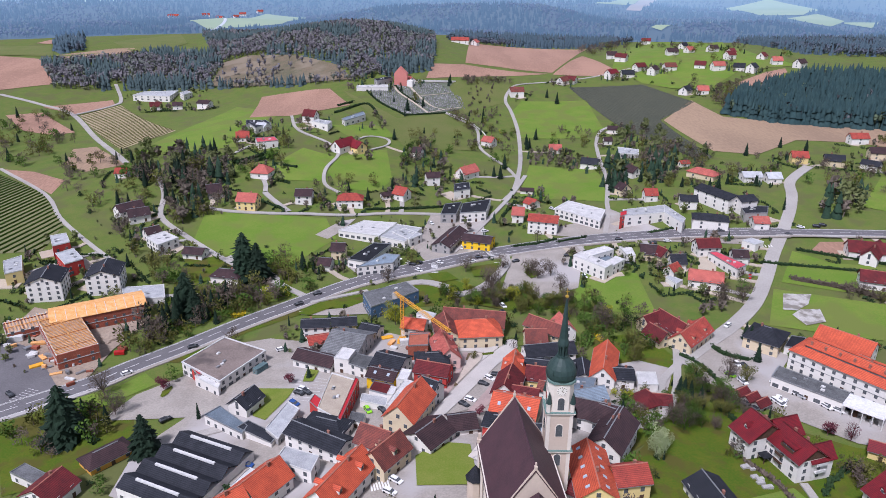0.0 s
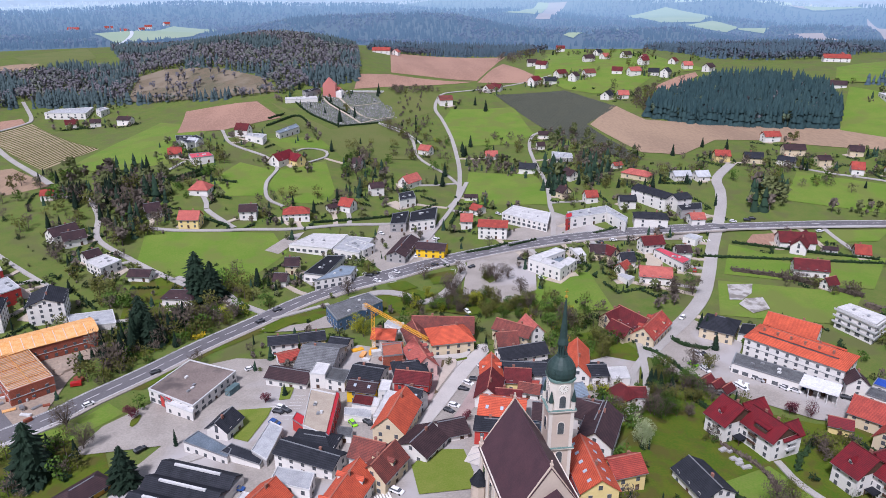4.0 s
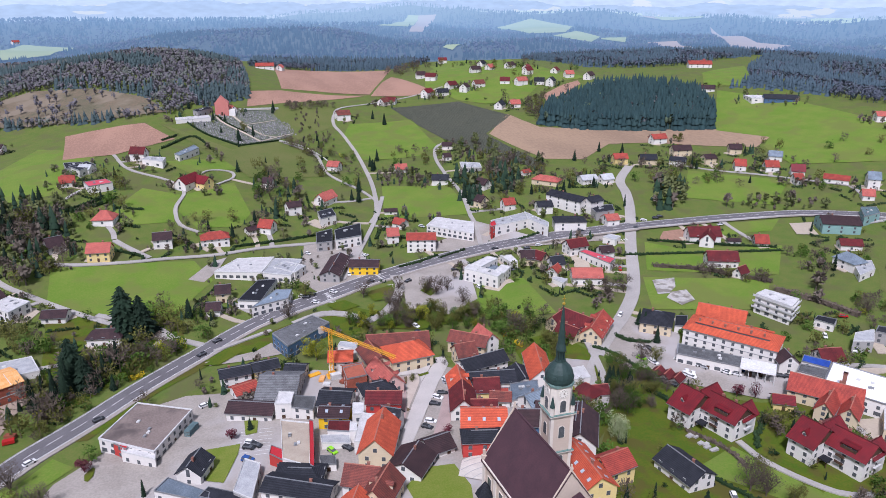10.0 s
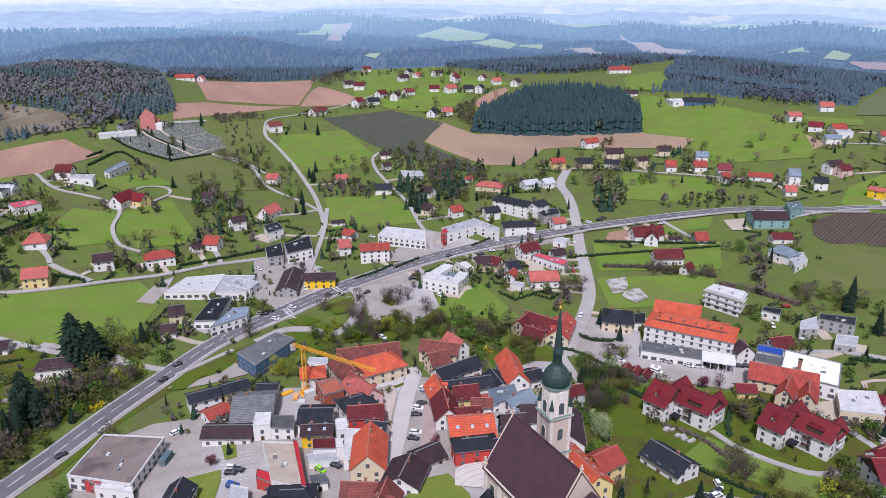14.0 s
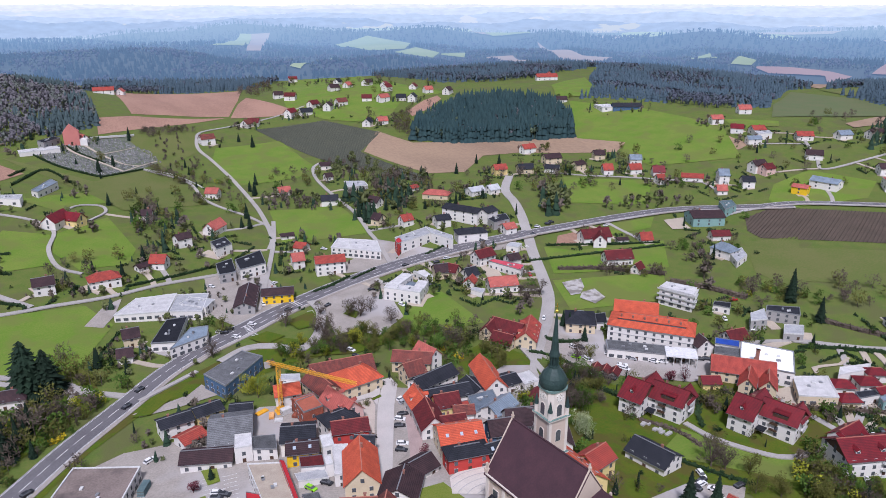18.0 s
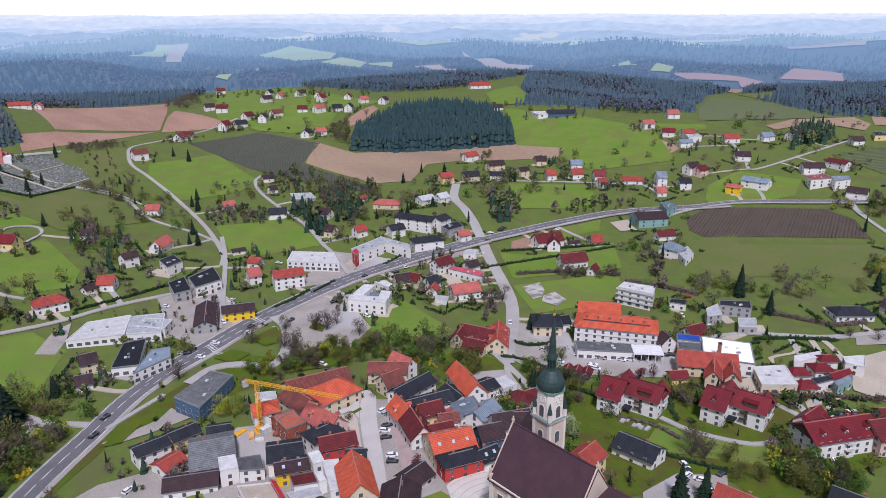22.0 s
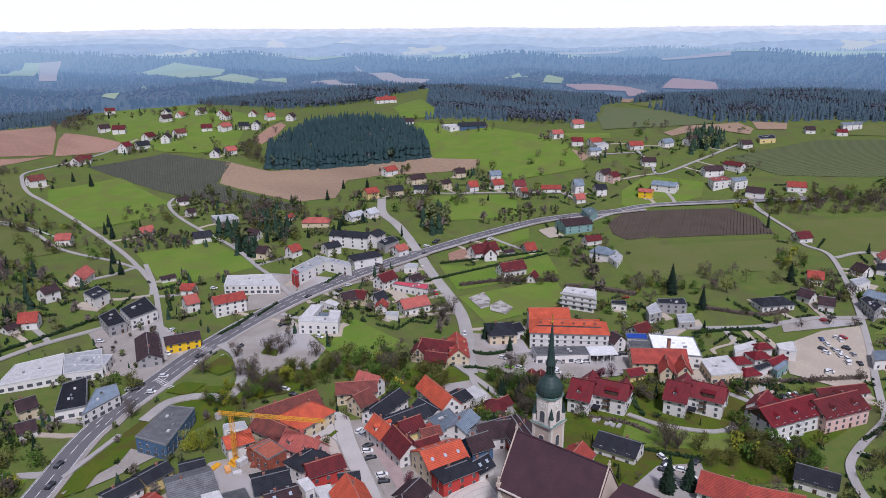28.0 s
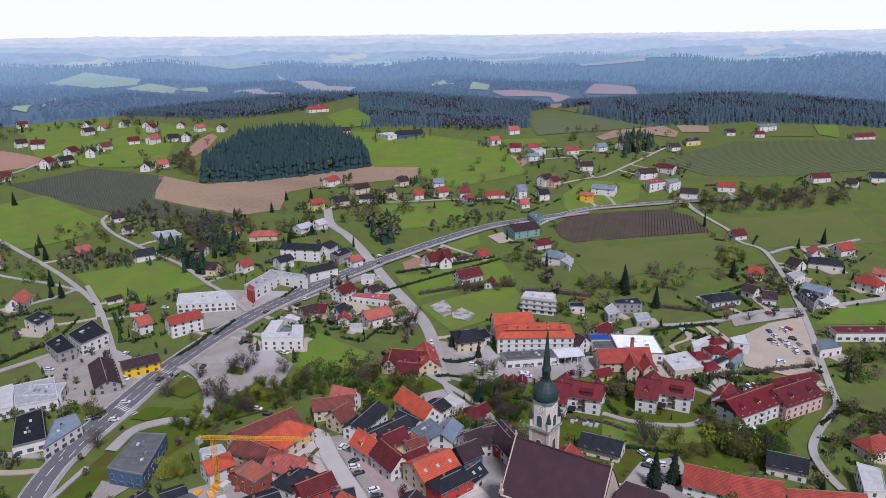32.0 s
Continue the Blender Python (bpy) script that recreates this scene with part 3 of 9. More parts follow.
def patch(kind, pts, lift=None):
    """A piece of land cover draped over the ground."""
    if kind in ("paving", "asphalt", "clinker", "gravel", "churchpave", "sitefloor", "meadow", "clay", "tan", "churchlawn") or kind.startswith("vine"):
        PAVED.append(list(pts))
    bm = bmesh.new()
    bm.faces.new([bm.verts.new((x, y, 0)) for x, y in pts])
    xs, ys = [p[0] for p in pts], [p[1] for p in pts]
    step = 12
    for k, vals in ((0, xs), (1, ys)):
        c = math.ceil(min(vals) / step) * step
        while c < max(vals):
            n = [0, 0, 0]
            n[k] = 1
            bmesh.ops.bisect_plane(bm, geom=bm.verts[:] + bm.edges[:] + bm.faces[:], plane_co=[c * v for v in n], plane_no=n)
            c += step
    bmesh.ops.triangulate(bm, faces=[f for f in bm.faces if len(f.verts) > 4])
    LIFT[kind] = LIFT.get(kind, 0) + 1
    up = (lift or (0.5 if kind == "gravel" else 0.43 if kind == "asphalt" else 0.35 if kind in ("paving", "asphalt", "gravel", "sitefloor") else 0.62 if kind in ("island", "churchlawn", "churchpave", "clinker", "slab") else 0.62 if kind in ("carriageway", "plaza", "bed") else 0.2)) + 0.005 * LIFT[kind]
    far = math.hypot(xs[0] - SEEN_FROM.x, ys[0] - SEEN_FROM.y) > 600
    zs = grounds([v.co.x for v in bm.verts], [v.co.y for v in bm.verts])
    for v, z in zip(bm.verts, zs):
        v.co.z = z + up + (0.15 if far else 0)
    me = made(bm, kind)
    if sum(p.normal.z for p in me.polygons) < 0:
        me.flip_normals()
    ob = part(PATCH_NAMES[kind], me, LAND[kind])
    return tagged(ob, PATCH_WORDS[kind], "ground", kind="structure")


def spline(pts, step=4.0):
    """Evenly spread points on a smooth line through pts."""
    P = [Vector(p) for p in pts]
    P = [P[0] * 2 - P[1]] + P + [P[-1] * 2 - P[-2]]
    out = []
    for a, b, c, d in zip(P, P[1:], P[2:], P[3:]):
        n = max(1, int((c - b).length / step))
        for i in range(n):
            t = i / n
            out.append(0.5 * (2 * b + (c - a) * t + (2 * a - 5 * b + 4 * c - d) * t * t + (3 * b - a - 3 * c + d) * t ** 3))
    return out + [P[-2]]


ROADS = []


def ribbon(bm, line, lo, hi, up, thick=0.0, every=None, span=None):
    """A strip beside a line, from lo to hi metres to its right, draped at a height. span: half the width of the road that it lies on."""
    rows = []
    for i, p in enumerate(line):
        d = (line[min(i + 1, len(line) - 1)] - line[max(i - 1, 0)]).normalized()
        r = Vector((d.y, -d.x))
        q = [p + r * lo, p + r * hi]
        under = q + [p] if span is None else [p - r * span, p + r * span, p]
        zz = max(grounds([v.x for v in under], [v.y for v in under])) + up
        rows.append([bm.verts.new((q[0].x, q[0].y, zz)), bm.verts.new((q[1].x, q[1].y, zz))])
        if thick:
            rows[-1] += [bm.verts.new((q[0].x, q[0].y, zz - thick)), bm.verts.new((q[1].x, q[1].y, zz - thick))]
    for i, (a, b) in enumerate(zip(rows, rows[1:])):
        if every and (i % every[0]) >= every[1]:
            continue
        bm.faces.new((a[0], a[1], b[1], b[0]))
        if thick:
            bm.faces.new((a[2], a[0], b[0], b[2]))
            bm.faces.new((a[1], a[3], b[3], b[1]))


def street(kind, width, pts, lanes=2):
    line = spline(pts)
    ROADS.append((line, width))
    k = len(ROADS) * 0.012
    half = width / 2
    bm = bmesh.new()
    ribbon(bm, line, -half, half, 0.45 + k, 0.6)
    ob = part("road" if kind == "asphalt" else "lane", bm, LAND[kind])
    tagged(ob, "dark grey asphalt main road with white markings" if kind == "asphalt" else "narrow pale grey asphalt lane", "road", kind="structure")
    if kind != "asphalt":
        return
    fine = spline(pts, 1.5)
    bm = bmesh.new()
    for c in ((0,) if lanes == 2 else (-width / 6, width / 6)):
        ribbon(bm, fine, c - 0.13, c + 0.13, 0.48 + k, every=(6, 4), span=half)
    for e in (-1, 1):
        ribbon(bm, line, e * (half - 0.4) - 0.11, e * (half - 0.4) + 0.11, 0.48 + k, span=half)
    tagged(part("road_marking", bm, LINE), "white painted lane and edge lines", "marking", kind="structure")
    bm = bmesh.new()
    ribbon(bm, line, half + 0.26, half + 2.0, 0.55 + k, 0.6, span=half)
    tagged(part("pavement", bm, LAND["paving"]), "pale asphalt footway along the main road", "pavement", kind="structure")
    for e in (-1, 1):
        bm = bmesh.new()
        ribbon(bm, line, e * (half + 0.1) - 0.13, e * (half + 0.1) + 0.13, 0.57 + k, 0.6, span=half)
        tagged(part("kerb", bm, KERB), "pale granite kerb along the main road", "kerb", kind="structure")


street("asphalt", 9.6, [(-460, -150), (-330, -56), (-250, 6), (-215, 34), (-180, 62), (-164, 76), (-156, 86), (-140, 103), (-122, 124), (-100, 146), (-80, 166), (-62, 179)])
street("asphalt", 12.4, [(-70, 173), (-60, 180), (-38, 191), (-10, 205), (27, 218), (66, 225), (105, 226), (145, 224), (165, 223)], 3)
street("asphalt", 9.6, [(158, 223.5), (195, 221), (231, 219), (268, 215), (292, 209), (319, 195), (363, 165)])
street("asphalt", 7, [(282, 187), (324, 184), (349, 177), (374, 163), (409, 127), (433, 102), (472, 61)])
street("lane", 6.9, [(230, 336), (203, 304), (193, 279), (181, 254), (165, 226), (147, 196), (131, 167), (115, 141), (97, 120), (79, 103), (64, 88)])
street("lane", 3.3, [(9, 294), (18, 316), (27, 368), (32, 418), (36, 486), (35, 544), (32, 579), (38, 613), (51, 643), (93, 665), (147, 687), (192, 715)])
street("lane", 2.9, [(75, 280), (85, 328), (90, 378), (99, 439), (111, 479), (123, 493)])
street("lane", 2.5, [(24, 333), (16, 368), (-1, 413), (-3, 476), (-29, 514)])
street("lane", 3.6, [(-4, 269), (-29, 268), (-62, 266), (-91, 259), (-118, 257), (-137, 255), (-161, 255), (-177, 258)])
street("lane", 3.6, [(-127, 259), (-141, 275), (-147, 283)])
street("lane", 3.3, [(-224, 305), (-210, 276), (-201, 245), (-178, 221), (-149, 195), (-118, 170), (-102, 157)])
street("lane", 3.6, [(-405, 661), (-373, 597), (-371, 572), (-390, 527)])
street("lane", 4.4, [(-493, 586), (-440, 561), (-390, 527), (-320, 426), (-260, 339)])
street("lane", 2.5, [(-357, 347), (-290, 282), (-258, 239), (-216, 197), (-201, 186)])
street("lane", 2.5, [(-163, 454), (-148, 404), (-119, 375), (-109, 354), (-114, 326), (-111, 302), (-100, 291)])
street("lane", 2.2, [(-107, 370), (-93, 401), (-77, 403), (-75, 388), (-87, 371)])
street("lane", 2.5, [(-186, 340), (-176, 360), (-168, 367)])
street("lane", 2.9, [(292, 306), (315, 287), (338, 261), (355, 239)])
street("lane", 3.9, [(178, 38), (190, 23), (204, 9), (230, -7), (247, -24), (268, -41), (299, -62)])
street("lane", 3.2, [(407, 83), (380, 52), (358, 38), (348, 19), (300, -5), (252, -25), (215, -39), (186, -49), (161, -58), (152, -61), (125, -59), (107, -60), (92, -67), (83, -74)])
street("lane", 2.9, [(344, 14), (368, 5), (383, -11), (418, -31)])
street("lane", 2.5, [(80, 16), (81, 4), (88, -9), (97, -17), (117, -20), (128, -21)])
street("lane", 2.9, [(64, 88), (54, 75), (48, 61)])
street("lane", 2.9, [(66, 99), (61, 81), (55, 64), (46, 49), (35, 39)])
street("lane", 2.9, [(516, 266), (463, 213), (447, 193), (519, 184), (598, 185)])
street("lane", 3.6, [(-120, 8), (-120, 22), (-116, 36), (-101, 44)])
street("lane", 3.6, [(-148, 198), (-135, 190), (-120, 178), (-112, 166), (-99, 154)])
street("lane", 2.9, [(-136, 158), (-128, 158), (-119, 160), (-116, 167)])
patch("paving", [(-131, 80), (-121, 105), (-105, 110), (-92, 107), (-66, 108), (-54, 113), (-27, 99), (-3, 97), (19, 78), (48, 89), (60, 83), (45, 48), (18, 22), (4, -6), (-53, -3), (-118, 3), (-130, 9), (-131, 31), (-121, 50), (-151, 49), (-145, 66)])
patch("paving", [(8, 207), (29, 224), (50, 221), (36, 160), (13, 145), (-2, 159)])
patch("paving", [(-39, 266), (-7, 271), (-5, 213), (-38, 191), (-48, 215)])
patch("paving", [(74, 272), (97, 234), (127, 229), (165, 228), (139, 209), (61, 222), (32, 233), (19, 237), (54, 252)])
patch("paving", [(68, 93), (99, 119), (111, 94), (104, 85), (131, 51), (139, 42), (127, 33), (109, 38), (84, 59), (69, 75)])
patch("gravel", [(188, -6), (219, -16), (239, -29), (215, -39), (182, -48), (167, -39), (165, -19)])
patch("paving", [(49, -13), (65, -22), (54, -29), (39, -36), (17, -24), (28, -15)])
patch("paving", [(217, 4), (247, -21), (241, -29), (205, -2)])
patch("sitefloor", [(-220, 108), (-221, 137), (-180, 126), (-164, 132), (-169, 101), (-169, 66), (-183, 66), (-198, 70)])
patch("asphalt", [(-220, 108), (-201, 100), (-173, 66), (-188, 51)])
patch("meadow", [(-177, 59), (-156, 70), (-148, 82), (-140, 74), (-157, 55), (-176, 52)])
patch("churchlawn", [(-39, 19), (-31, 26), (-22, 24), (-21, 11), (-23, 3), (-38, 4)])
patch("lawn", [(68, 81), (76, 73), (78, 52), (107, 36), (127, 32), (142, -3), (101, -34), (5, -10), (42, 39)])
patch("lawn", [(-146, 91), (-122, 116), (-91, 148), (-42, 171), (-29, 176), (-16, 162), (-16, 142), (-61, 139), (-89, 140), (-116, 117), (-138, 90)])
patch("lawn", [(74, 18), (109, -25), (138, -42), (135, -52), (108, -47), (89, -55), (60, -36), (67, -12), (47, 2)])
patch("lawn", [(-186, 48), (-166, 60), (-143, 58), (-131, 31), (-146, 17), (-163, 10)])
patch("lawn", [(-171, 204), (-108, 187), (-107, 160), (-127, 138), (-158, 103)])
patch("lawn", [(33, 108), (57, 114), (64, 90), (47, 41), (29, 24), (26, 61)])
patch("meadow", [(-177, 255), (-103, 253), (-93, 227), (-116, 184), (-160, 206), (-173, 218)])
patch("meadow", [(-109, 349), (-75, 378), (-67, 320), (-75, 299), (-101, 297), (-112, 322)])
patch("meadow", [(35, 374), (84, 355), (77, 285), (20, 301)])
patch("meadow", [(49, 583), (118, 590), (115, 488), (89, 457), (37, 456), (33, 535)])
patch("meadow", [(43, 181), (69, 177), (67, 132), (27, 136)])
patch("meadow", [(131, 157), (194, 132), (166, 103), (114, 121)])
patch("meadow", [(450, 520), (484, 437), (488, 333), (423, 257), (355, 298), (368, 346), (391, 365), (370, 412)])
patch("pasture", [(267, 137), (364, 49), (303, 21), (233, 89)])
patch("meadow", [(270, 314), (327, 268), (281, 230), (228, 259)])
patch("pasture", [(404, 64), (485, -12), (423, -48), (355, 21)])
patch("meadow", [(76, 14), (86, -10), (108, -24), (85, -26), (53, 4)])
patch("meadow", [(-136, 361), (-111, 349), (-115, 306), (-144, 302), (-151, 327)])
patch("meadow", [(-127, 423), (-70, 445), (-69, 412), (-105, 394)])
patch("meadow", [(-265, 369), (-232, 531), (-175, 473), (-181, 360), (-221, 354)])
patch("pasture", [(276, 139), (312, 126), (234, 67), (235, 100)])
patch("meadow", [(159, 200), (173, 185), (235, 170), (202, 135), (138, 164)])
patch("meadow", [(225, 211), (265, 207), (246, 192), (211, 195)])
patch("pasture", [(-134, 569), (-73, 473), (-32, 510), (-2, 457), (-2, 405), (-63, 392), (-91, 460)])
patch("pasture", [(-15, 645), (47, 659), (30, 573), (-11, 523), (-26, 603)])
patch("meadow", [(267, -44), (289, -63), (257, -67), (233, -36)])
patch("meadow", [(261, 1005), (430, 1066), (310, 699), (243, 653), (199, 733)])
patch("clay", [(8, 993), (186, 965), (139, 818), (98, 711), (33, 725), (-6, 719)])
patch("clay", [(156, 838), (172, 722), (171, 683), (97, 701), (132, 791)])
patch("clay", [(-45, 684), (-7, 707), (93, 705), (24, 668), (-51, 623)])
patch("tan", [(219, 567), (229, 502), (292, 462), (374, 421), (391, 365), (364, 349), (295, 407), (257, 415), (206, 368), (179, 384), (174, 503)])
patch("vinedark", [(107, 641), (187, 638), (220, 559), (171, 505), (172, 366), (161, 353), (128, 509)])
patch("clay", [(-216, 567), (-167, 575), (-148, 575), (-119, 508), (-163, 454), (-201, 459)])
patch("vinebrown", [(317, 170), (350, 172), (404, 111), (398, 86), (369, 62), (291, 138), (296, 152)])
patch("vineold", [(-349, 332), (-292, 283), (-253, 231), (-249, 198), (-269, 193)])
patch("vinetan", [(-385, 528), (-364, 575), (-258, 436), (-283, 384)])
patch("clay", [(-432, 551), (-381, 595), (-368, 572), (-389, 531)])
patch("clay", [(-446, 511), (-421, 530), (-357, 462), (-373, 451), (-404, 463)])
patch("tan", [(-329, 400), (-312, 404), (-260, 337), (-285, 327), (-313, 355)])
patch("clay", [(-357, 347), (-326, 336), (-291, 310), (-286, 282)])
patch("clay", [(-607, 787), (-546, 768), (-477, 665), (-468, 641), (-503, 603)])
patch("vinegreen", [(532, 169), (681, 136), (797, -1), (623, -22), (551, 47), (509, 112)])
patch("cemetery", [(-112, 572), (-92, 525), (-68, 490), (-30, 518), (-11, 540), (-20, 622), (-64, 607)])
patch("meadow", [(391, 201), (435, 202), (451, 154), (416, 140), (351, 166), (362, 184)])
patch("gravel", [(265.4, 198.4), (282, 195), (273, 186), (268.4, 176.3), (256.4, 181.7)])
patch("clay", [(178.9, 210.5), (196.3, 210.5), (184.7, 191.5), (166.7, 197.4)])
patch("island", [(-135.4, 64.2), (-135.9, 67.8), (-133.8, 71.6), (-132.9, 70.2), (-133.1, 65.9), (-134.3, 63.4)])
patch("meadow", [(505, 345), (540, 305), (522, 292), (485, 312)])
patch("tan", [(446, 326), (468, 328), (455, 274), (438, 271), (410, 298)])
street("lane", 5, [(-57, 162), (-42, 169), (-30, 163), (-23, 153), (-10, 163), (2, 188), (3, 205)])
patch("island", [(-17, 188), (-1, 193), (-4, 175), (-15, 175)])
patch("island", [(-39, 179), (-29, 182), (-23, 172), (-34, 168)])
patch("island", [(-12, 157), (7, 159), (22, 137), (-2, 135), (-26, 146)])
patch("island", [(11, 180), (17, 184), (19, 176), (14, 171)])
street("lane", 2.2, [(-94, 146), (-76, 155), (-68, 159)])
patch("island", [(-99, 134), (-91, 141), (-82, 141), (-92, 132)])
patch("meadow", [(-122, 141), (-100, 157), (-107, 160), (-131, 150), (-136, 147)])
patch("island", [(-139, 173), (-109, 161), (-105, 154), (-127, 143)])
patch("churchlawn", [(-102, 63), (-100, 68), (-86, 67), (-87, 61), (-92, 46), (-97, 49)])
patch("churchpave", [(-23, 17), (-19, 25), (-9, 28), (-1, 28), (-3, 21), (-11, 7)])
patch("carriageway", [(-5.9, 100.2), (-3.5, 105), (0.5, 105), (0, 97.6), (-9.3, 82.5), (-16, 70), (-23.7, 55.2), (-30.9, 41.8), (-38, 28), (-43, 17), (-50, 20), (-45, 26.5), (-38.3, 38.2), (-32.1, 50.5), (-23.4, 69.2), (-15.1, 85.5)])
patch("carriageway", [(-15.1, 85.9), (-6.2, 100.6), (-12, 97.5), (-24, 97), (-24, 94.5), (-14, 93.5)])
patch("clinker", [(-22.5, 93), (-20.5, 93), (-22.5, 82), (-27.6, 61.7), (-32.6, 51.4), (-39.8, 37), (-41.2, 37.6), (-34.5, 52), (-28.6, 66.5), (-24.6, 84)])
patch("plaza", [(-19.2, 92.7), (-14.4, 92.7), (-15.9, 86), (-24.2, 69.4), (-27.2, 62.6), (-22, 82)])
patch("bed", [(-21.4, 92.5), (-19.4, 92.5), (-20.2, 87), (-21.8, 86)])
patch("bed", [(-23, 79.5), (-22.2, 77), (-23.4, 76.5)])
patch("bed", [(-26, 68), (-25, 65.5), (-26.8, 64.4)])
patch("island", [(-15, 92.4), (-10, 93.6), (-10.4, 91.6), (-14.5, 90.4)])
patch("clinker", [(-8.5, 81), (-6, 75), (-9, 66), (-13, 53), (-19, 43.8), (-24.5, 41), (-20, 50), (-15.5, 60), (-12.4, 68.5), (-9.6, 74)])
patch("paving", [(-4.5, 89.5), (-2, 87.5), (-8.2, 76), (-14.5, 62), (-21.5, 47), (-28.2, 43.6), (-23.5, 54), (-15.6, 69.4), (-9.2, 81.7)], lift=0.6)
patch("churchlawn", [(-84, 82), (-79, 81), (-80, 72), (-84, 72)])
patch("meadow", [(190, 790), (325, 1107), (386, 1138), (384, 960), (360, 749), (376, 675), (307, 671), (250, 602), (213, 615), (189, 643), (172, 722)])
patch("clay", [(286, 620), (327, 652), (354, 665), (348, 645), (311, 613), (279, 595)])
patch("slab", [(133, 151), (146, 150), (140, 140), (132, 134), (126, 135)])
patch("slab", [(134, 135), (143, 135), (140, 123), (130, 120), (128, 130)])
street("lane", 2.9, [(29, 346), (17, 309), (3, 274), (-14, 234), (-25, 209)])
street("lane", 2.9, [(75, 280), (72, 262), (64, 231)])
street("lane", 4.4, [(407, 83), (417, 94), (430, 104)])
patch("paving", [(-98, 137), (-87, 138), (-76, 140), (-69, 146), (-65, 133), (-81, 132), (-96, 133)])
patch("paving", [(-106, 230), (-94, 250), (-85, 255), (-91, 237), (-98, 225)])

# ---- church ----
STONE = wall_mat("church_render", (0.56, 0.46, 0.38))
TRIM = wall_mat("pale_stone_trim", (0.66, 0.60, 0.53))
COPPER = material("dark_green_copper", (0.016, 0.036, 0.034), (0.028, 0.054, 0.048), scale=0.4, rough=0.6, fine=5)
VERDIGRIS = material("verdigris_ledge", (0.15, 0.23, 0.21), (0.11, 0.18, 0.16), scale=0.6)
GILT = material("gilt", (0.75, 0.5, 0.08), (0.65, 0.42, 0.06), rough=0.3, metal=0.8)
NAVE_ROOF = material("plum_brown_slates", (0.07, 0.031, 0.039), (0.044, 0.021, 0.028), scale=0.25, fine=12, bump=0.05, rough=0.6)


def church():
    root = new("church")
    root.matrix_world = pose(0, 0, 0, 0, 0, 0)
    tagged(root, "baroque parish church with plum-brown roof and green onion-domed tower", "church")
    # tower
    tower = part("tower", boxes((-3.3, -3.3, -4, 3.3, 3.3, 31)), STONE, root)
    for s in (-1, 1):
        for u in (-1, 1):
            part("corner_pilaster", boxes((s * 2.5 if s > 0 else -3.45, u * 2.5 if u > 0 else -3.45, -4, 3.45 if s > 0 else -2.5, 3.45 if u > 0 else -2.5, 30.2)), TRIM, tower)
    for z in (18.5, 30.5):
        part("cornice", boxes((-3.75, -3.75, z - 0.35, 3.75, 3.75, z), (-3.95, -3.95, z, 3.95, 3.95, z + 0.3)), TRIM, tower)
        part("copper_ledge", boxes((-4.0, -4.0, z + 0.304, 4.0, 4.0, z + 0.4)), VERDIGRIS, tower)
    bm = bmesh.new()
    octo = [(-2.0, -3.25), (2.0, -3.25), (3.25, -2.0), (3.25, 2.0), (2.0, 3.25), (-2.0, 3.25), (-3.25, 2.0), (-3.25, -2.0)]
    prism(bm, octo, 31, 39.7)
    belfry = part("belfry", bm, TRIM, root)
    bm = bmesh.new()
    prism(bm, [(x * 1.12, y * 1.12) for x, y in octo], 39.3, 39.85)
    part("belfry_cornice", bm, VERDIGRIS, belfry)
    for s in (-1, 1):
        for u in (-1, 1):
            bm = bmesh.new()
            prism(bm, circle(0.62, 6, 0, s * 3.1, u * 3.1), 30.9, 33.4)
            pin = part("corner_turret", bm, TRIM, belfry)
            bm = bmesh.new()
            prism(bm, circle(0.8, 6, 0, s * 3.1, u * 3.1), 33.4, 36.9, 0.08, cx=s * 3.1, cy=u * 3.1)
            part("turret_cap", bm, COPPER, pin)
    arch = [(-0.85, 0), (0.85, 0)] + [(0.85 * math.cos(a), 2.8 + 0.85 * math.sin(a)) for a in np.linspace(0, math.pi, 9)]
    rim = [(x * 1.25, z * 1.09 - 0.15) for x, z in arch]
    for k, (ring, depth) in enumerate(((rim, 0.10), (arch, 0.16))):
        bm = bmesh.new()
        a = [bm.verts.new((x, -depth, z)) for x, z in ring]
        b = [bm.verts.new((x, 0.1, z)) for x, z in ring]
        bm.faces.new(a)
        for i in range(len(ring)):
            j = (i + 1) % len(ring)
            bm.faces.new((a[i], b[i], b[j], a[j]))
        me = made(bm, "arched_opening")
        me.materials.append((TRIM, GLASS)[k])
        for turn in range(0, 360, 90):
            out = pose(0, 0, 0, 0, 0, turn)
            part("bell_opening" if k else "opening_surround", me, None, belfry, m=out @ pose(0, -3.25, 31.5))
            part("tower_window" if k else "window_surround", me, None, tower, m=out @ pose(0, -3.32, 23.3))
            if turn < 180:
                part("lower_window" if k else "window_surround", me, None, tower, m=out @ pose(0, -3.32, 13.9))
    dial = bmesh.new()
    prism(dial, circle(1.35, 28), 0, 0.12)
    dial_me = made(dial, "clock_face")
    dial_me.materials.append(material("clock_white", (0.75, 0.72, 0.66), (0.66, 0.62, 0.55), scale=2))
    hour = bmesh.new()
    hour.faces.new([hour.verts.new((r, w, 0.15)) for r, w in ((0.95, -0.07), (1.25, -0.07), (1.25, 0.07), (0.95, 0.07))])
    hour_me = made(hour, "hour_mark")
    hour_me.materials.append(DARKWOOD)
    pointers = []
    for ln in (0.95, 0.65):
        bm = bmesh.new()
        bm.faces.new([bm.verts.new((r, w, 0.17)) for r, w in ((-0.15, -0.06), (ln, -0.04), (ln, 0.04), (-0.15, 0.06))])
        pointers.append(made(bm, "clock_pointer"))
        pointers[-1].materials.append(DARKWOOD)
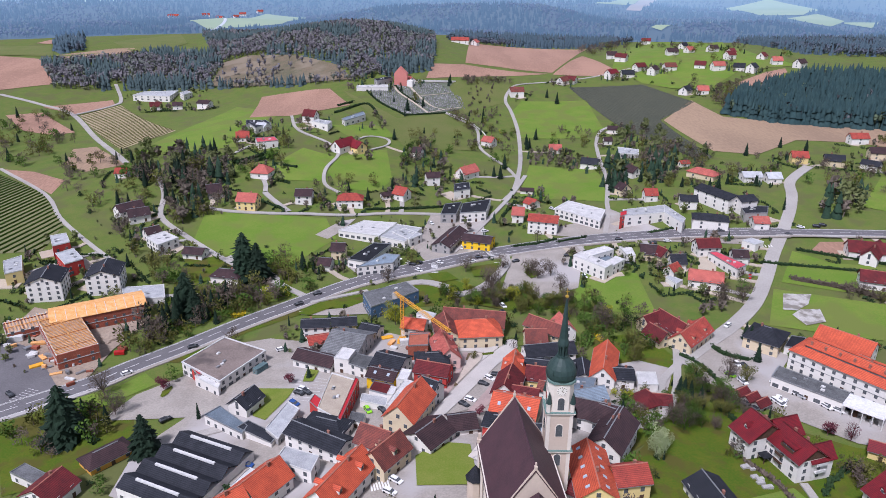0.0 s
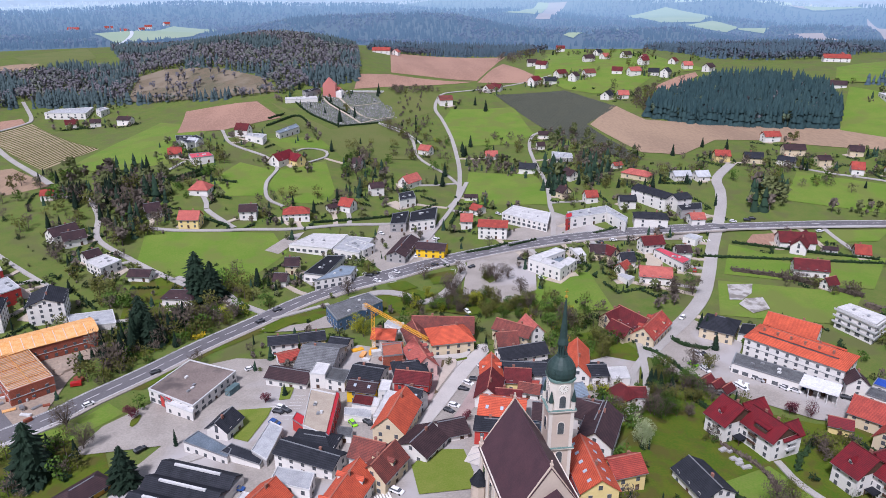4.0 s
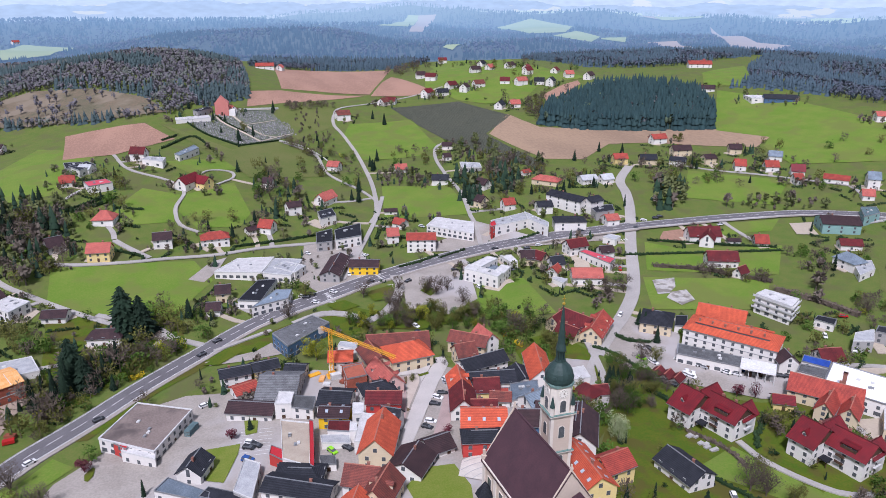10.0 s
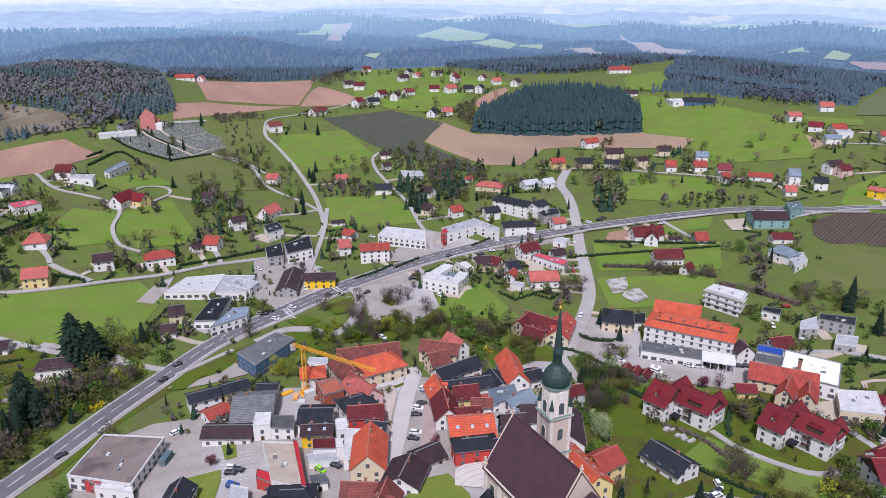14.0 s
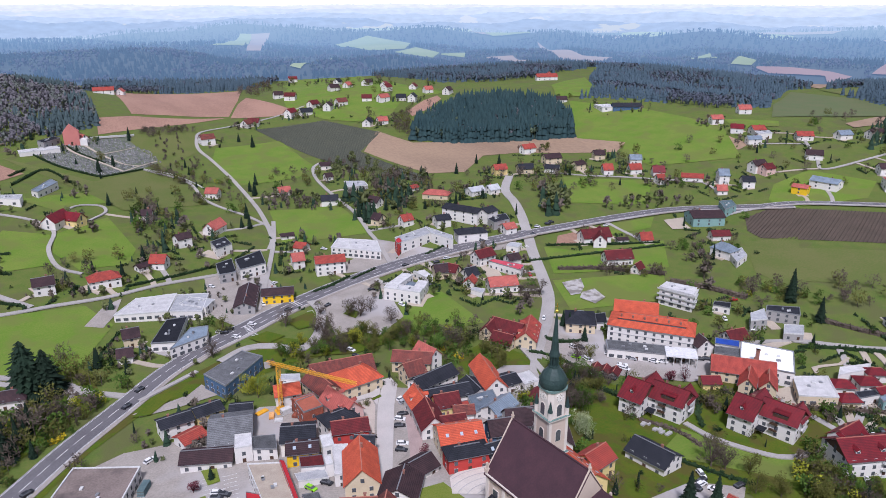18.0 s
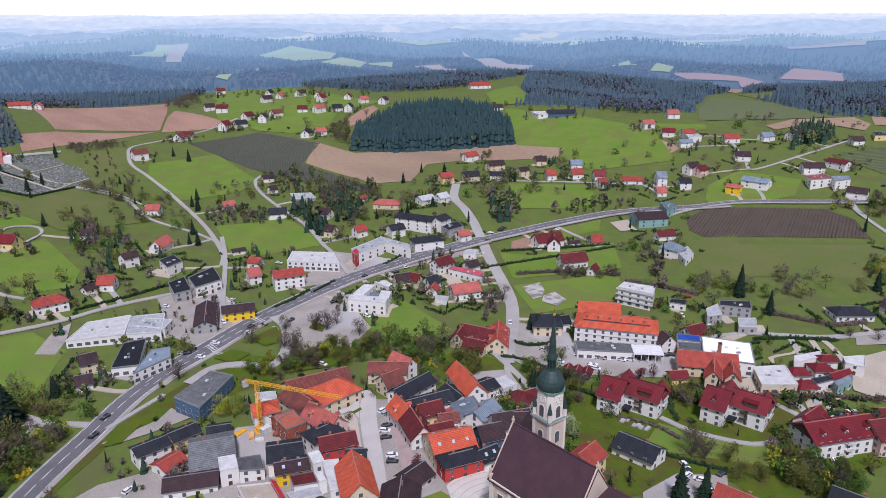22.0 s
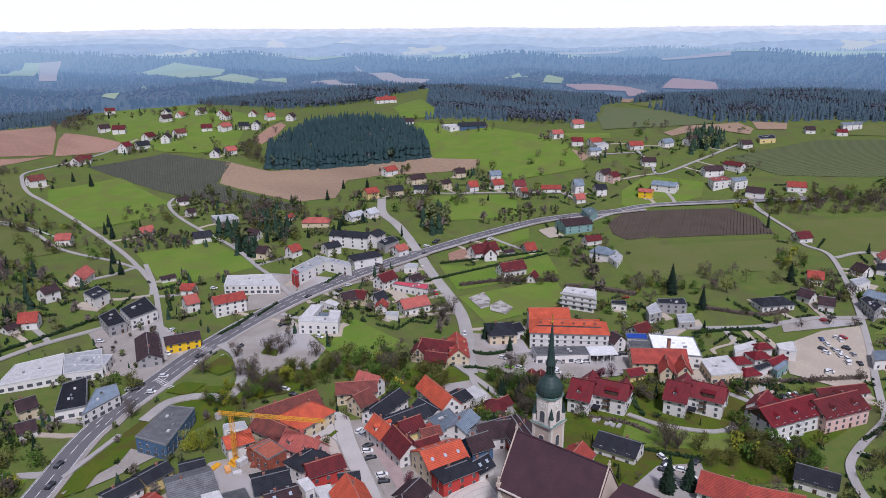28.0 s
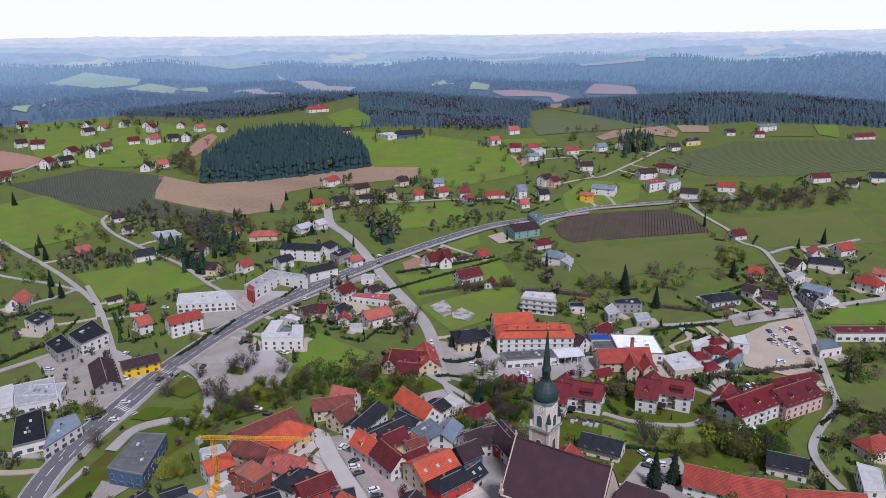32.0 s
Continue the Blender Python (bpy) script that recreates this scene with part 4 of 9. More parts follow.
    for turn in range(0, 360, 90):
        m = pose(0, 0, 0, 0, 0, turn) @ pose(0, -3.25, 37.2, 90, 0, 0)
        f = part("clock_face", dial_me, None, belfry, m=m)
        if turn in (0, 270):
            for i in range(12):
                part("hour_mark", hour_me, None, f, m=pose(0, 0, 0, 0, 0, 30 * i))
        for me, a in zip(pointers, (63, -34)):
            part("clock_pointer", me, None, f, m=pose(0, 0, 0, 0, 0, a))
    bm = bmesh.new()
    prof = [(3.75, 39.8), (4.0, 40.7), (3.95, 41.8), (3.6, 43.0), (2.95, 44.1), (2.15, 45.0), (1.6, 45.6), (1.4, 46.0)]
    for (r0, z0), (r1, z1) in zip(prof, prof[1:]):
        prism(bm, circle(r0, 16, math.pi / 16), z0, z1, r1 / r0, cap=False)
    dome = part("onion_dome", bm, COPPER, root)
    for turn in range(0, 360, 90):
        bm = bmesh.new()
        prism(bm, circle(0.5, 10), -0.5, 0.3)
        part("dome_lucarne", bm, COPPER, dome, m=pose(0, 0, 0, 0, 0, turn + 45) @ pose(0, -3.75, 42.0, 75, 0, 0))
    bm = bmesh.new()
    prism(bm, circle(1.6, 8), 45.6, 46.1)
    for x, y in circle(1.05, 8):
        prism(bm, circle(0.22, 5, 0, x, y), 46, 49.0)
    prism(bm, circle(0.6, 8), 46, 49.0)
    prism(bm, circle(1.5, 8), 49.0, 49.5)
    part("lantern", bm, COPPER, root)
    bm = bmesh.new()
    for (r0, z0), (r1, z1) in zip([(1.5, 49.5), (1.1, 51.0), (0.9, 53.5), (0.35, 60.5)], [(1.1, 51.0), (0.95, 53.5), (0.35, 60.5), (0.08, 62.4)]):
        prism(bm, circle(r0, 8), z0, z1, r1 / r0, cap=False)
    part("spire", bm, COPPER, root)
    bm = bmesh.new()
    bmesh.ops.create_icosphere(bm, subdivisions=2, radius=0.45, matrix=Matrix.Translation((0, 0, 62.7)))
    part("gilt_ball", bm, GILT, root)
    part("cross", boxes((-0.07, -0.07, 63, 0.07, 0.07, 65), (-0.5, -0.07, 64, 0.5, 0.07, 64.15)), GILT, root)
    # nave
    nave = part("nave_wall", boxes((-9.2, -14.5, -4, 9.2, 14.5, 17)), STONE, root, m=pose(-10.3, -11.6, 0, 0, 0, 4.4))
    bm = roof_slabs(29, 18.4, 17, 30.6, 0, 0.7, 0.35)
    part("nave_roof", bm, NAVE_ROOF, nave, m=pose(0, 0, 0, 0, 0, 90))
    part("ridge_cap", boxes((-0.25, -14.6, 30.85, 0.25, 14.6, 31.1)), NAVE_ROOF, nave)
    for s in (-1, 1):
        bm = bmesh.new()
        ring = [(-9.4, 17), (9.4, 17), (0.35, 31.15), (0.3, 31.6), (-0.3, 31.6), (-0.35, 31.15)]
        a = [bm.verts.new((x, s * 14.7, z)) for x, z in ring]
        b = [bm.verts.new((x, s * 15.0, z)) for x, z in ring]
        bm.faces.new(a), bm.faces.new(b[::-1])
        for i in range(6):
            bm.faces.new((a[i], b[i], b[(i + 1) % 6], a[(i + 1) % 6]))
        gable = part("gable_parapet", bm, STONE, nave)
        part("gable_urn", boxes((-0.35, s * 14.85 - 0.35, 31.6, 0.35, s * 14.85 + 0.35, 32.1), (-0.18, s * 14.85 - 0.18, 32.1, 0.18, s * 14.85 + 0.18, 33.0)), STONE, gable)
        for k in (-9.2, 9.2):
            part("corner_urn", boxes((k - 0.6, s * 14.6 - 0.6, 17, k + 0.6, s * 14.6 + 0.6, 18.2), (k - 0.3, s * 14.6 - 0.3, 18.2, k + 0.3, s * 14.6 + 0.3, 20)), STONE, gable)
    for y in (-10.5, -3.5, 3.5, 10.5):
        for s in (-1, 1):
            for k in (0, 1):
                w = (1.25, 0.95)[k]
                bm = boxes((-w, -0.05, 0, w, 0.12 + 0.05 * k, (7.6, 7.2)[k]))
                part("nave_window" if k else "window_surround", bm, (TRIM, GLASS)[k], nave, m=pose(s * 9.25, y, 6 - 0.2 * (1 - k), 0, 0, -90 * s))
    for y in (-14, -7, 0, 7, 14):
        part("pilaster", boxes((-9.6, y - 0.6, -4, -9.2, y + 0.6, 16.4)), TRIM, nave)
    for k in (-9.5, 9.5):
        part("eaves_cornice", boxes((k - 0.3, -14.6, 16.3, k + 0.3, 14.6, 16.9)), TRIM, nave)
    choir = part("choir_wall", boxes((-7.5, -36, -4, 7.5, -15.0, 15.4)), STONE, nave)
    part("choir_roof", roof_slabs(24, 15, 15.4, 27.8, 7, 0.6, 0.3), NAVE_ROOF, choir, m=pose(0, -24.6, 0, 0, 0, 90))
    bm = bmesh.new()
    prism(bm, circle(2.3, 8, math.pi / 8), -4, 8.5)
    apse = part("stair_turret", bm, STONE, nave, m=pose(-10.6, 10.5, 0))
    bm = bmesh.new()
    prism(bm, circle(2.8, 8, math.pi / 8), 8.5, 11.5, 0.3, cap=True)
    prism(bm, circle(0.84, 8, math.pi / 8), 11.5, 12.6, 0.1, cap=True)
    part("turret_roof", bm, ROOFS["G"], apse)
    TAKEN.append((0, 0, 7)), TAKEN.append((-10, -12, 20))


church()

# dark stone arcs laid in the pale square beside the church
SQUARE = [(-23.2, 16.6), (-18.6, 25.3), (-8.9, 28.2), (-1.5, 28.4), (-3.0, 21.3), (-11.2, 6.9)]
for k in range(7):
    bm = bmesh.new()
    run = []
    for i in range(121):
        a = radians(i * 3)
        p = Vector((-14.2 + (4 + 2.9 * k) * math.cos(a), 5.7 + (4 + 2.9 * k) * math.sin(a)))
        if inside(p.x, p.y, SQUARE):
            run.append(p)
        elif len(run) > 1:
            ribbon(bm, run, -0.14, 0.14, 0.72)
            run = []
        else:
            run = []
    if len(run) > 1:
        ribbon(bm, run, -0.14, 0.14, 0.72)
    if len(bm.faces):
        tagged(part("paving_band", bm, KERB), "curved grey stone band in the square", "paving", kind="structure")
    else:
        bm.free()

# ---- houses ----
house(-15.8, 105.5, 6, 17.8, 14.7, 5.9, 9.9, "O", "c", "hip")
house(-17.2, 116.1, -9, 26.4, 12.6, 5.2, 9.5, "T", "c")
house(-29.4, 107.3, -82, 16.3, 9.9, 5.2, 8.6, "T", "c")
house(7.1, 97.8, 2, 8.3, 8.8, 5.4, 9.1, "T", "c")
house(13.0, 108.1, -39, 16.8, 9.0, 5.4, 8.3, "T", "c")
house(20.2, 107.9, -78, 10.9, 7.2, 6, 9.5, "P", "w")
house(11.2, 87.6, 11, 19.7, 8.7, 5, 7.7, "G", "w")
house(9.5, 73.9, -10, 18.4, 9.8, 4.5, 6.8, "G", "w")
flat_block((10.4, 54.9), (22.1, 55.4), (25.8, 65.7), (14.6, 66.4), 3.5, "S", "w")
house(22.5, 74.2, -95, 11.4, 7.2, 3.4, 5.2, "G", "w")
flat_block((4.5, 57.0), (10.1, 56.6), (12.8, 63.4), (6.8, 64.4), 3.5, "R", "w")
house(-4.1, 72.1, -100, 10.8, 8.1, 5.2, 9.5, "O", "w", "dorm")
house(-7.6, 57.3, -106, 13.8, 9, 5.2, 9.5, "M", "w")
house(-2.0, 50.9, -16, 8.8, 7.2, 4.3, 7.3, "M", "y")
house(5.0, 67.1, -12, 9.3, 8.1, 4.3, 7.7, "M", "y")
house(7.7, 58.8, -23, 7.3, 6.3, 3.4, 5.2, "T", "w")
house(-6.4, 39.5, -18, 14.8, 14.5, 5.9, 9.9, "O", "c", "sky")
house(-10.4, 28.5, -14, 14.2, 7.2, 6, 7.7, "G", "r", "hip")
house(7.3, 34.8, -17, 8.4, 8.1, 6, 9.5, "B", "b")
house(19.9, 37.3, -21, 14.2, 9, 6, 9.9, "B", "w")
house(23.4, 29.7, -122, 11.6, 8.1, 6, 9.5, "B", "r")
house(-1.3, 25.8, -4, 6.5, 6.3, 4.3, 6.9, "G", "w", "sky")
house(-24.6, 34.5, 12, 8.7, 8.8, 3.1, 5.7, "B", "w")
house(-35.1, 27.5, -129, 11.9, 11.7, 3.4, 6.5, "B", "w")
house(-41.8, 42.3, -112, 18.3, 10.8, 6, 11.2, "O", "c")
flat_block((-49.9, 44.7), (-45.7, 43.3), (-39.6, 58.0), (-44.4, 60.4), 5.3, "W", "w")
house(-47.5, 14.4, 55, 12.7, 9, 5.6, 9.9, "T", "c", "dorm")
house(-51.3, 22.9, -27, 10.2, 9, 5.6, 9.5, "T", "w")
house(-59.5, 2.0, -116, 21.9, 9.9, 6, 10.8, "O", "w", "dorm")
house(-82.5, 5.2, -123, 13.5, 10.8, 5.6, 9.9, "O", "w")
house(-89.2, -3.7, -133, 7.0, 10.8, 5.6, 9.9, "O", "w")
house(-69.9, 27.2, -30, 20.8, 8.6, 5.4, 7.1, "G", "w")
flat_block((-69.2, 9.2), (-68.0, 16.6), (-79.2, 21.0), (-80.9, 14.5), 5.3, "L", "w")
flat_block((-65.6, 38.0), (-61.6, 61.8), (-71.7, 66.9), (-73.3, 44.6), 5.3, "N", "w")
flat_block((-64.3, 35.6), (-61.1, 61.3), (-62.3, 62.7), (-65.4, 37.1), 5.8, "r", "r")
flat_block((-72.1, 44.1), (-71.3, 49.7), (-76.0, 54.4), (-77.1, 50.2), 4.4, "r", "r")
house(-68.8, 35.6, -20, 14.6, 9, 4.3, 6, "G", "w", "hip")
house(-80.5, 85.7, -23, 17.1, 8.9, 3.6, 5.7, "B", "w")
flat_block((-72.8, 79.1), (-67.0, 77.6), (-65.1, 85.1), (-70.5, 87.1), 6.6, "W", "w")
house(-69.1, 97.1, -18, 14.8, 21.1, 4.5, 8.7, "E", "g")
flat_block((-67.0, 77.1), (-59.7, 73.1), (-57.5, 81.7), (-64.8, 84.7), 4.8, "E", "w")
house(-50.5, 76.7, -23, 11.6, 12.2, 5.9, 8.3, "G", "w")
house(-52.5, 67.5, -20, 10.5, 8.0, 5.4, 7, "B", "yy", "sky")
flat_block((-57.0, 56.5), (-49.9, 53.5), (-48.3, 59.6), (-55.7, 62.2), 4.4, "M", "w")
flat_block((-50.2, 51.6), (-47.8, 51.0), (-46.9, 55.8), (-49.1, 56.7), 5.3, "W", "w")
flat_block((-47.5, 60.9), (-43.6, 60.3), (-42.1, 67.1), (-46.0, 68.0), 6.2, "W", "w")
house(-85.8, 114.2, 5, 11.8, 8.0, 5.4, 7, "G", "w")
house(-73.7, 115.4, 8, 10.2, 8.0, 5.4, 7, "G", "y")
house(-61.7, 110.5, -21, 8.1, 9.0, 3.6, 5.5, "G", "w")
house(-82.7, 103.0, 19, 8.9, 8.0, 3.1, 4.7, "R", "w")
house(-42.9, 111.3, -13, 9.6, 9.0, 5.4, 7.9, "O", "w")
flat_block((-35.5, 115.9), (-33.8, 121.1), (-40.7, 124.9), (-42.6, 121.3), 5.3, "L", "w")
house(-30.0, 86.3, -78, 16.0, 9, 6, 10.3, "P", "p", "dorm")
house(-35.0, 77.7, 5, 12.4, 9.0, 6.3, 8.3, "G", "w", "hip")
flat_block((-36.6, 88.0), (-36.8, 97.4), (-44.6, 96.1), (-44.6, 87.3), 7, "k", "k")
house(-34.2, 68.7, -17, 12.5, 8.5, 6.3, 8.7, "M", "r")
house(-35.1, 53.7, -33, 6.4, 8.1, 6, 9.5, "G", "w", "sky")
flat_block((-113.7, 66.8), (-101.9, 89.8), (-121.4, 100.6), (-132.4, 80.5), 5.3, "A", "w")
flat_block((-113.3, 63.7), (-113.4, 70.3), (-122.6, 77.1), (-124.5, 71.6), 4, "W", "w")
flat_block((-122.9, 71.7), (-120.9, 75.5), (-125.6, 80.1), (-127.7, 77.1), 4.9, "r", "r")
house(-100.5, 54.2, -115, 9.4, 8.1, 4.3, 7.3, "G", "w")
flat_block((-96.7, 34.7), (-96.0, 39.0), (-108.6, 50.4), (-112.4, 45.0), 3.5, "S", "w")
flat_block((-83.8, 30.3), (-80.1, 47.1), (-84.9, 51.3), (-89.1, 35.7), 3.5, "L", "g")
flat_block((-85.9, 29.6), (-84.7, 33.9), (-96.4, 41.7), (-99.2, 37.9), 2.6, "G", "w")
house(-138.4, 27.2, 50, 14.4, 8.1, 2.6, 4.7, "B", "o", "hip")
house(-146.7, 8.5, 73, 10.5, 11.7, 4.3, 7.7, "M", "w")
flat_block((-153.6, 12.2), (-151.5, 16.4), (-161.4, 21.5), (-163.7, 17.2), 3.1, "E", "w")
house(-220.5, 150.7, -76, 15.8, 15.3, 9.5, 12.5, "G", "w")
house(-196.8, 159.9, -77, 16.2, 15.3, 9.5, 12.5, "G", "w")
flat_block((-244.7, 156.8), (-238.7, 161.8), (-249.1, 180.1), (-254.2, 172.2), 6.2, "L", "y")
flat_block((-237.1, 188.4), (-230.8, 194.6), (-239.3, 207.7), (-245.8, 202.9), 7, "L", "r")
flat_block((-220.9, 168.3), (-214.9, 175.4), (-226.6, 189.3), (-232.4, 181.9), 7, "L", "r")
flat_block((-181.2, 142.3), (-163.3, 145.6), (-169.0, 160.0), (-188.3, 156.2), 2.6, "L", "w")
house(-220.0, 245.8, 47, 14.9, 9.9, 5.2, 8.6, "B", "w")
house(-212.2, 240.2, 31, 11.7, 8.1, 4.3, 7.7, "B", "w")
flat_block((-185.0, 197.2), (-177.8, 208.2), (-189.3, 218.0), (-195.8, 208.2), 5.3, "W", "w")
house(-196.2, 218.0, 43, 8.1, 8.1, 4.3, 6.9, "B", "w")
house(-165.6, 198.3, -10, 11.1, 8.1, 3, 5.2, "B", "w")
house(-140.3, 170.2, -11, 14.8, 8.1, 4.3, 6.9, "B", "w", "hip")
house(-152.3, 261.8, -8, 12.0, 9.9, 5.6, 9.5, "P", "y")
house(-154.3, 308.5, -10, 12.4, 11.7, 3.4, 7.7, "P", "w", "hip")
house(-119.9, 275.0, -0, 10.2, 9.9, 5.2, 8.2, "B", "w")
house(-90.7, 275.0, 3, 16.0, 9.9, 4.7, 7.7, "R", "w", "hip")
house(-58.6, 290.6, -32, 8.8, 9, 4.3, 8.2, "R", "w")
house(-68.6, 289.3, 24, 7.1, 5.4, 2.6, 4.3, "B", "w")
house(-38.9, 321.2, 15, 9.1, 8.1, 5.6, 8.2, "B", "w")
flat_block((-24.1, 293.9), (-13.1, 299.6), (-13.4, 316.3), (-23.9, 310.6), 5.3, "G", "w")
house(-13.8, 339.9, 46, 15.4, 9, 4.3, 8.6, "P", "w")
house(-50.9, 372.3, -16, 6.6, 8.1, 4.3, 7.3, "B", "w")
flat_block((-20.9, 254.2), (-4.6, 257.8), (-0.3, 282.3), (-18.7, 272.9), 6.2, "G", "w")
house(-27.1, 221.0, -112, 28.2, 10.8, 4.3, 6.9, "B", "g")
flat_block((-32.8, 254.0), (-23.3, 254.6), (-19.3, 278.5), (-30.1, 273.7), 5.3, "G", "g")
house(-11.0, 217.4, -19, 16.3, 10.8, 5.2, 7.3, "B", "yy")
house(28.7, 239.9, -15, 17.1, 10.8, 7.7, 10.3, "R", "w")
house(15.5, 259.0, -9, 7.0, 9.9, 5.2, 8.6, "P", "w")
house(26.4, 281.7, -48, 7.6, 8.1, 3.4, 6, "R", "w")
house(26.2, 308.7, -8, 8.6, 4.5, 2.6, 3.9, "B", "w")
flat_block((61.8, 237.8), (69.3, 259.0), (49.4, 276.4), (38.5, 261.5), 5.3, "W", "w")
flat_block((76.4, 238.9), (102.9, 246.3), (105.4, 259.7), (77.8, 250.2), 6.2, "L", "w")
flat_block((101.4, 244.9), (106.3, 225.3), (110.6, 233.5), (105.4, 259.7), 6.2, "L", "w")
flat_block((73.2, 236.8), (77.6, 239.8), (79.5, 247.6), (75.0, 244.6), 7.9, "r", "r")
# white hall of three angled wings round a glazed core
flat_block((50.3, 168.2), (55.1, 173.3), (42.1, 189.8), (37.3, 184.7), 7, "W", "w")
flat_block((46.1, 184.7), (60.6, 194.7), (56.6, 199.8), (42.1, 189.8), 6.2, "W", "w")
flat_block((55.1, 173.3), (63.7, 182.6), (60, 187.3), (51.4, 178), 5.4, "W", "w")
flat_block((51.4, 178), (60, 187.3), (57.2, 192.4), (46.1, 184.7), 3.6, "S", "t")
flat_block((67.2, 192.0), (71.7, 191.6), (72.2, 202.4), (65.6, 203.8), 3.5, "W", "w")
house(79.8, 195.9, -14, 8.6, 9, 4.3, 7.7, "B", "c")
house(85.5, 191.8, -63, 6.8, 7.2, 4.3, 7.7, "M", "c")
house(90.9, 182.4, 2, 7.4, 8.1, 4.3, 7.7, "G", "w")
house(86.4, 174.7, 41, 7.0, 6.3, 3.4, 6, "R", "w")
house(111.8, 199.8, 5, 12.3, 9, 5.2, 8.6, "M", "w")
flat_block((117.1, 168.7), (123.9, 174.6), (114.6, 193.1), (110.2, 191.4), 4.4, "X", "w")
house(125.3, 188.3, -5, 7.6, 8.1, 4.3, 6.9, "B", "w")
flat_block((138.6, 200.0), (145.1, 204.9), (140.5, 210.7), (134.0, 206.7), 3.5, "L", "w")
house(99.0, 162.2, -18, 15.7, 10.8, 4.3, 7.7, "P", "w")
flat_block((83.5, 157.8), (88.1, 162.3), (83.1, 167.8), (80.3, 165.8), 2.6, "L", "w")
house(60.2, 117.4, 34, 10.1, 7.2, 4.3, 7.7, "M", "c")
house(68.1, 113.6, -64, 16.2, 9.9, 4.3, 8.2, "M", "c")
house(73.7, 105.2, 46, 20.2, 9.9, 4.3, 8.6, "R", "c", "dorm")
house(59.6, 105.4, -63, 10.1, 7.2, 3.4, 6.9, "M", "c")
works = house(123.9, 75.2, -52, 38.6, 15.8, 8.6, 12.2, "O", "w", "hip band")
for i in range(6):
    part("chimney", CHIMNEY, None, works, m=pose(-14 + 5.4 * i, -2.6, 11.4))
part("facade_band", boxes((-19.0, -7.97, 4.55, 19.0, -7.93, 4.8)), METAL, works)
house(132.0, 93.3, -46, 20.6, 11.7, 7.7, 11.2, "O", "w")
flat_block((93.8, 72.6), (112.4, 54.5), (118.4, 61.1), (99.6, 80.1), 4.4, "E", "w")
house(133.4, 53.2, -108, 6.1, 8.1, 5.2, 8.6, "B", "w")
# loading canopy before the long orange-roofed building
def loading_canopy(x, y, turn, L, W, h):
    root = new("loading_canopy")
    root.matrix_world = pose(x, y, ground(x, y) + 0.4, 0, 0, turn)
    tagged(root, "white flat canopy on posts over stacked goods in a yard", "canopy")
    TAKEN.append((x, y, L * 0.5))
    part("roof", boxes((-L / 2, -W / 2, h, L / 2, W / 2, h + 0.5)), ROOFS["Z"], root)
    part("back_wall", boxes((-L / 2, W / 2 - 0.3, -1, L / 2, W / 2, h)), WALLS["g"], root)
    for i in range(5):
        part("post", boxes((-0.14, -W / 2 + 0.2, -1, 0.14, -W / 2 + 0.5, h)), FRAME, root, m=pose(-L / 2 + 0.3 + (L - 0.6) * i / 4, 0, 0))
    for i in range(9):
        part("crate", boxes((-0.6, -0.5, 0, 0.6, 0.5, 1.0 + 0.5 * (i % 3))), (FRAME, CONCRETE, DARKWOOD)[i % 3 if i % 4 else 0], root, m=pose(-L / 2 + 1.4 + i * (L - 2.8) / 8, -1.4 + 2.2 * (i % 2), 0, 0, 0, 12 * (i % 3)))
    return root


loading_canopy(118.6, 52.4, -43, 13.5, 9.5, 4.4)
house(104.5, 103.5, -39, 13.9, 15.4, 5.4, 8.6, "G", "c", "hip")
flat_block((109.3, 96.5), (114.2, 94.5), (121.6, 103.9), (116.2, 105.6), 3.5, "G", "w")
flats = flat_block((164.0, 85.2), (173.7, 91.3), (166.6, 105.6), (158.4, 102.6), 9.4, "W", "w")
for k in range(3):
    ring = [Vector(p) - Vector((165.675, 96.175)) for p in ((164.0, 85.2), (173.7, 91.3), (166.6, 105.6), (158.4, 102.6))]
    turn = Matrix.Rotation(-math.atan2(6.1, 9.7), 2)
    ring = [turn @ q * 1.13 for q in ring]
    bm = bmesh.new()
    prism(bm, [(q.x, q.y) for q in ring], 2.6 + 2.9 * k, 2.85 + 2.9 * k)
    deck = part("balcony_deck", bm, FRAME, flats)
    bm = bmesh.new()
    for i in (0, 3):
        p, q = ring[i], ring[(i + 1) % 4]
        n = Vector((q.y - p.y, p.x - q.x)).normalized() * 0.06
        prism(bm, [(v.x, v.y) for v in (p - n, q - n, q + n, p + n)], 2.85 + 2.9 * k, 3.6 + 2.9 * k)
    part("balustrade", bm, FRAME, deck)
flat_block((177.3, 72.6), (183.5, 77.0), (177.9, 82.8), (173.4, 80.2), 3.5, "G", "w")
flat_block((194.2, 45.6), (202.8, 51.7), (191.1, 61.9), (185.5, 58.3), 5.3, "G", "g")
flat_block((169.9, 55.1), (178.2, 52.1), (187.9, 61.0), (177.0, 60.8), 5.3, "L", "g")
flat_block((174.4, 40.4), (181.1, 34.7), (190.3, 40.7), (183.1, 46.2), 3.5, "L", "g")
house(153.0, 51.2, -11, 9.8, 9, 4.3, 7.7, "M", "w")
flat_block((137.6, 49.6), (143.7, 41.5), (149.2, 45.6), (142.6, 53.6), 5.3, "U", "w")
flat_block((130.5, 44.0), (136.6, 36.1), (142.8, 40.8), (135.8, 48.2), 5.3, "E", "w")
flat_block((130.3, 31.0), (141.9, 13.0), (159.7, 25.6), (148.3, 44.1), 6.2, "Z", "w")
inn = house(130.2, 29.3, -49, 25.0, 11.7, 5.2, 9.5, "R", "c")
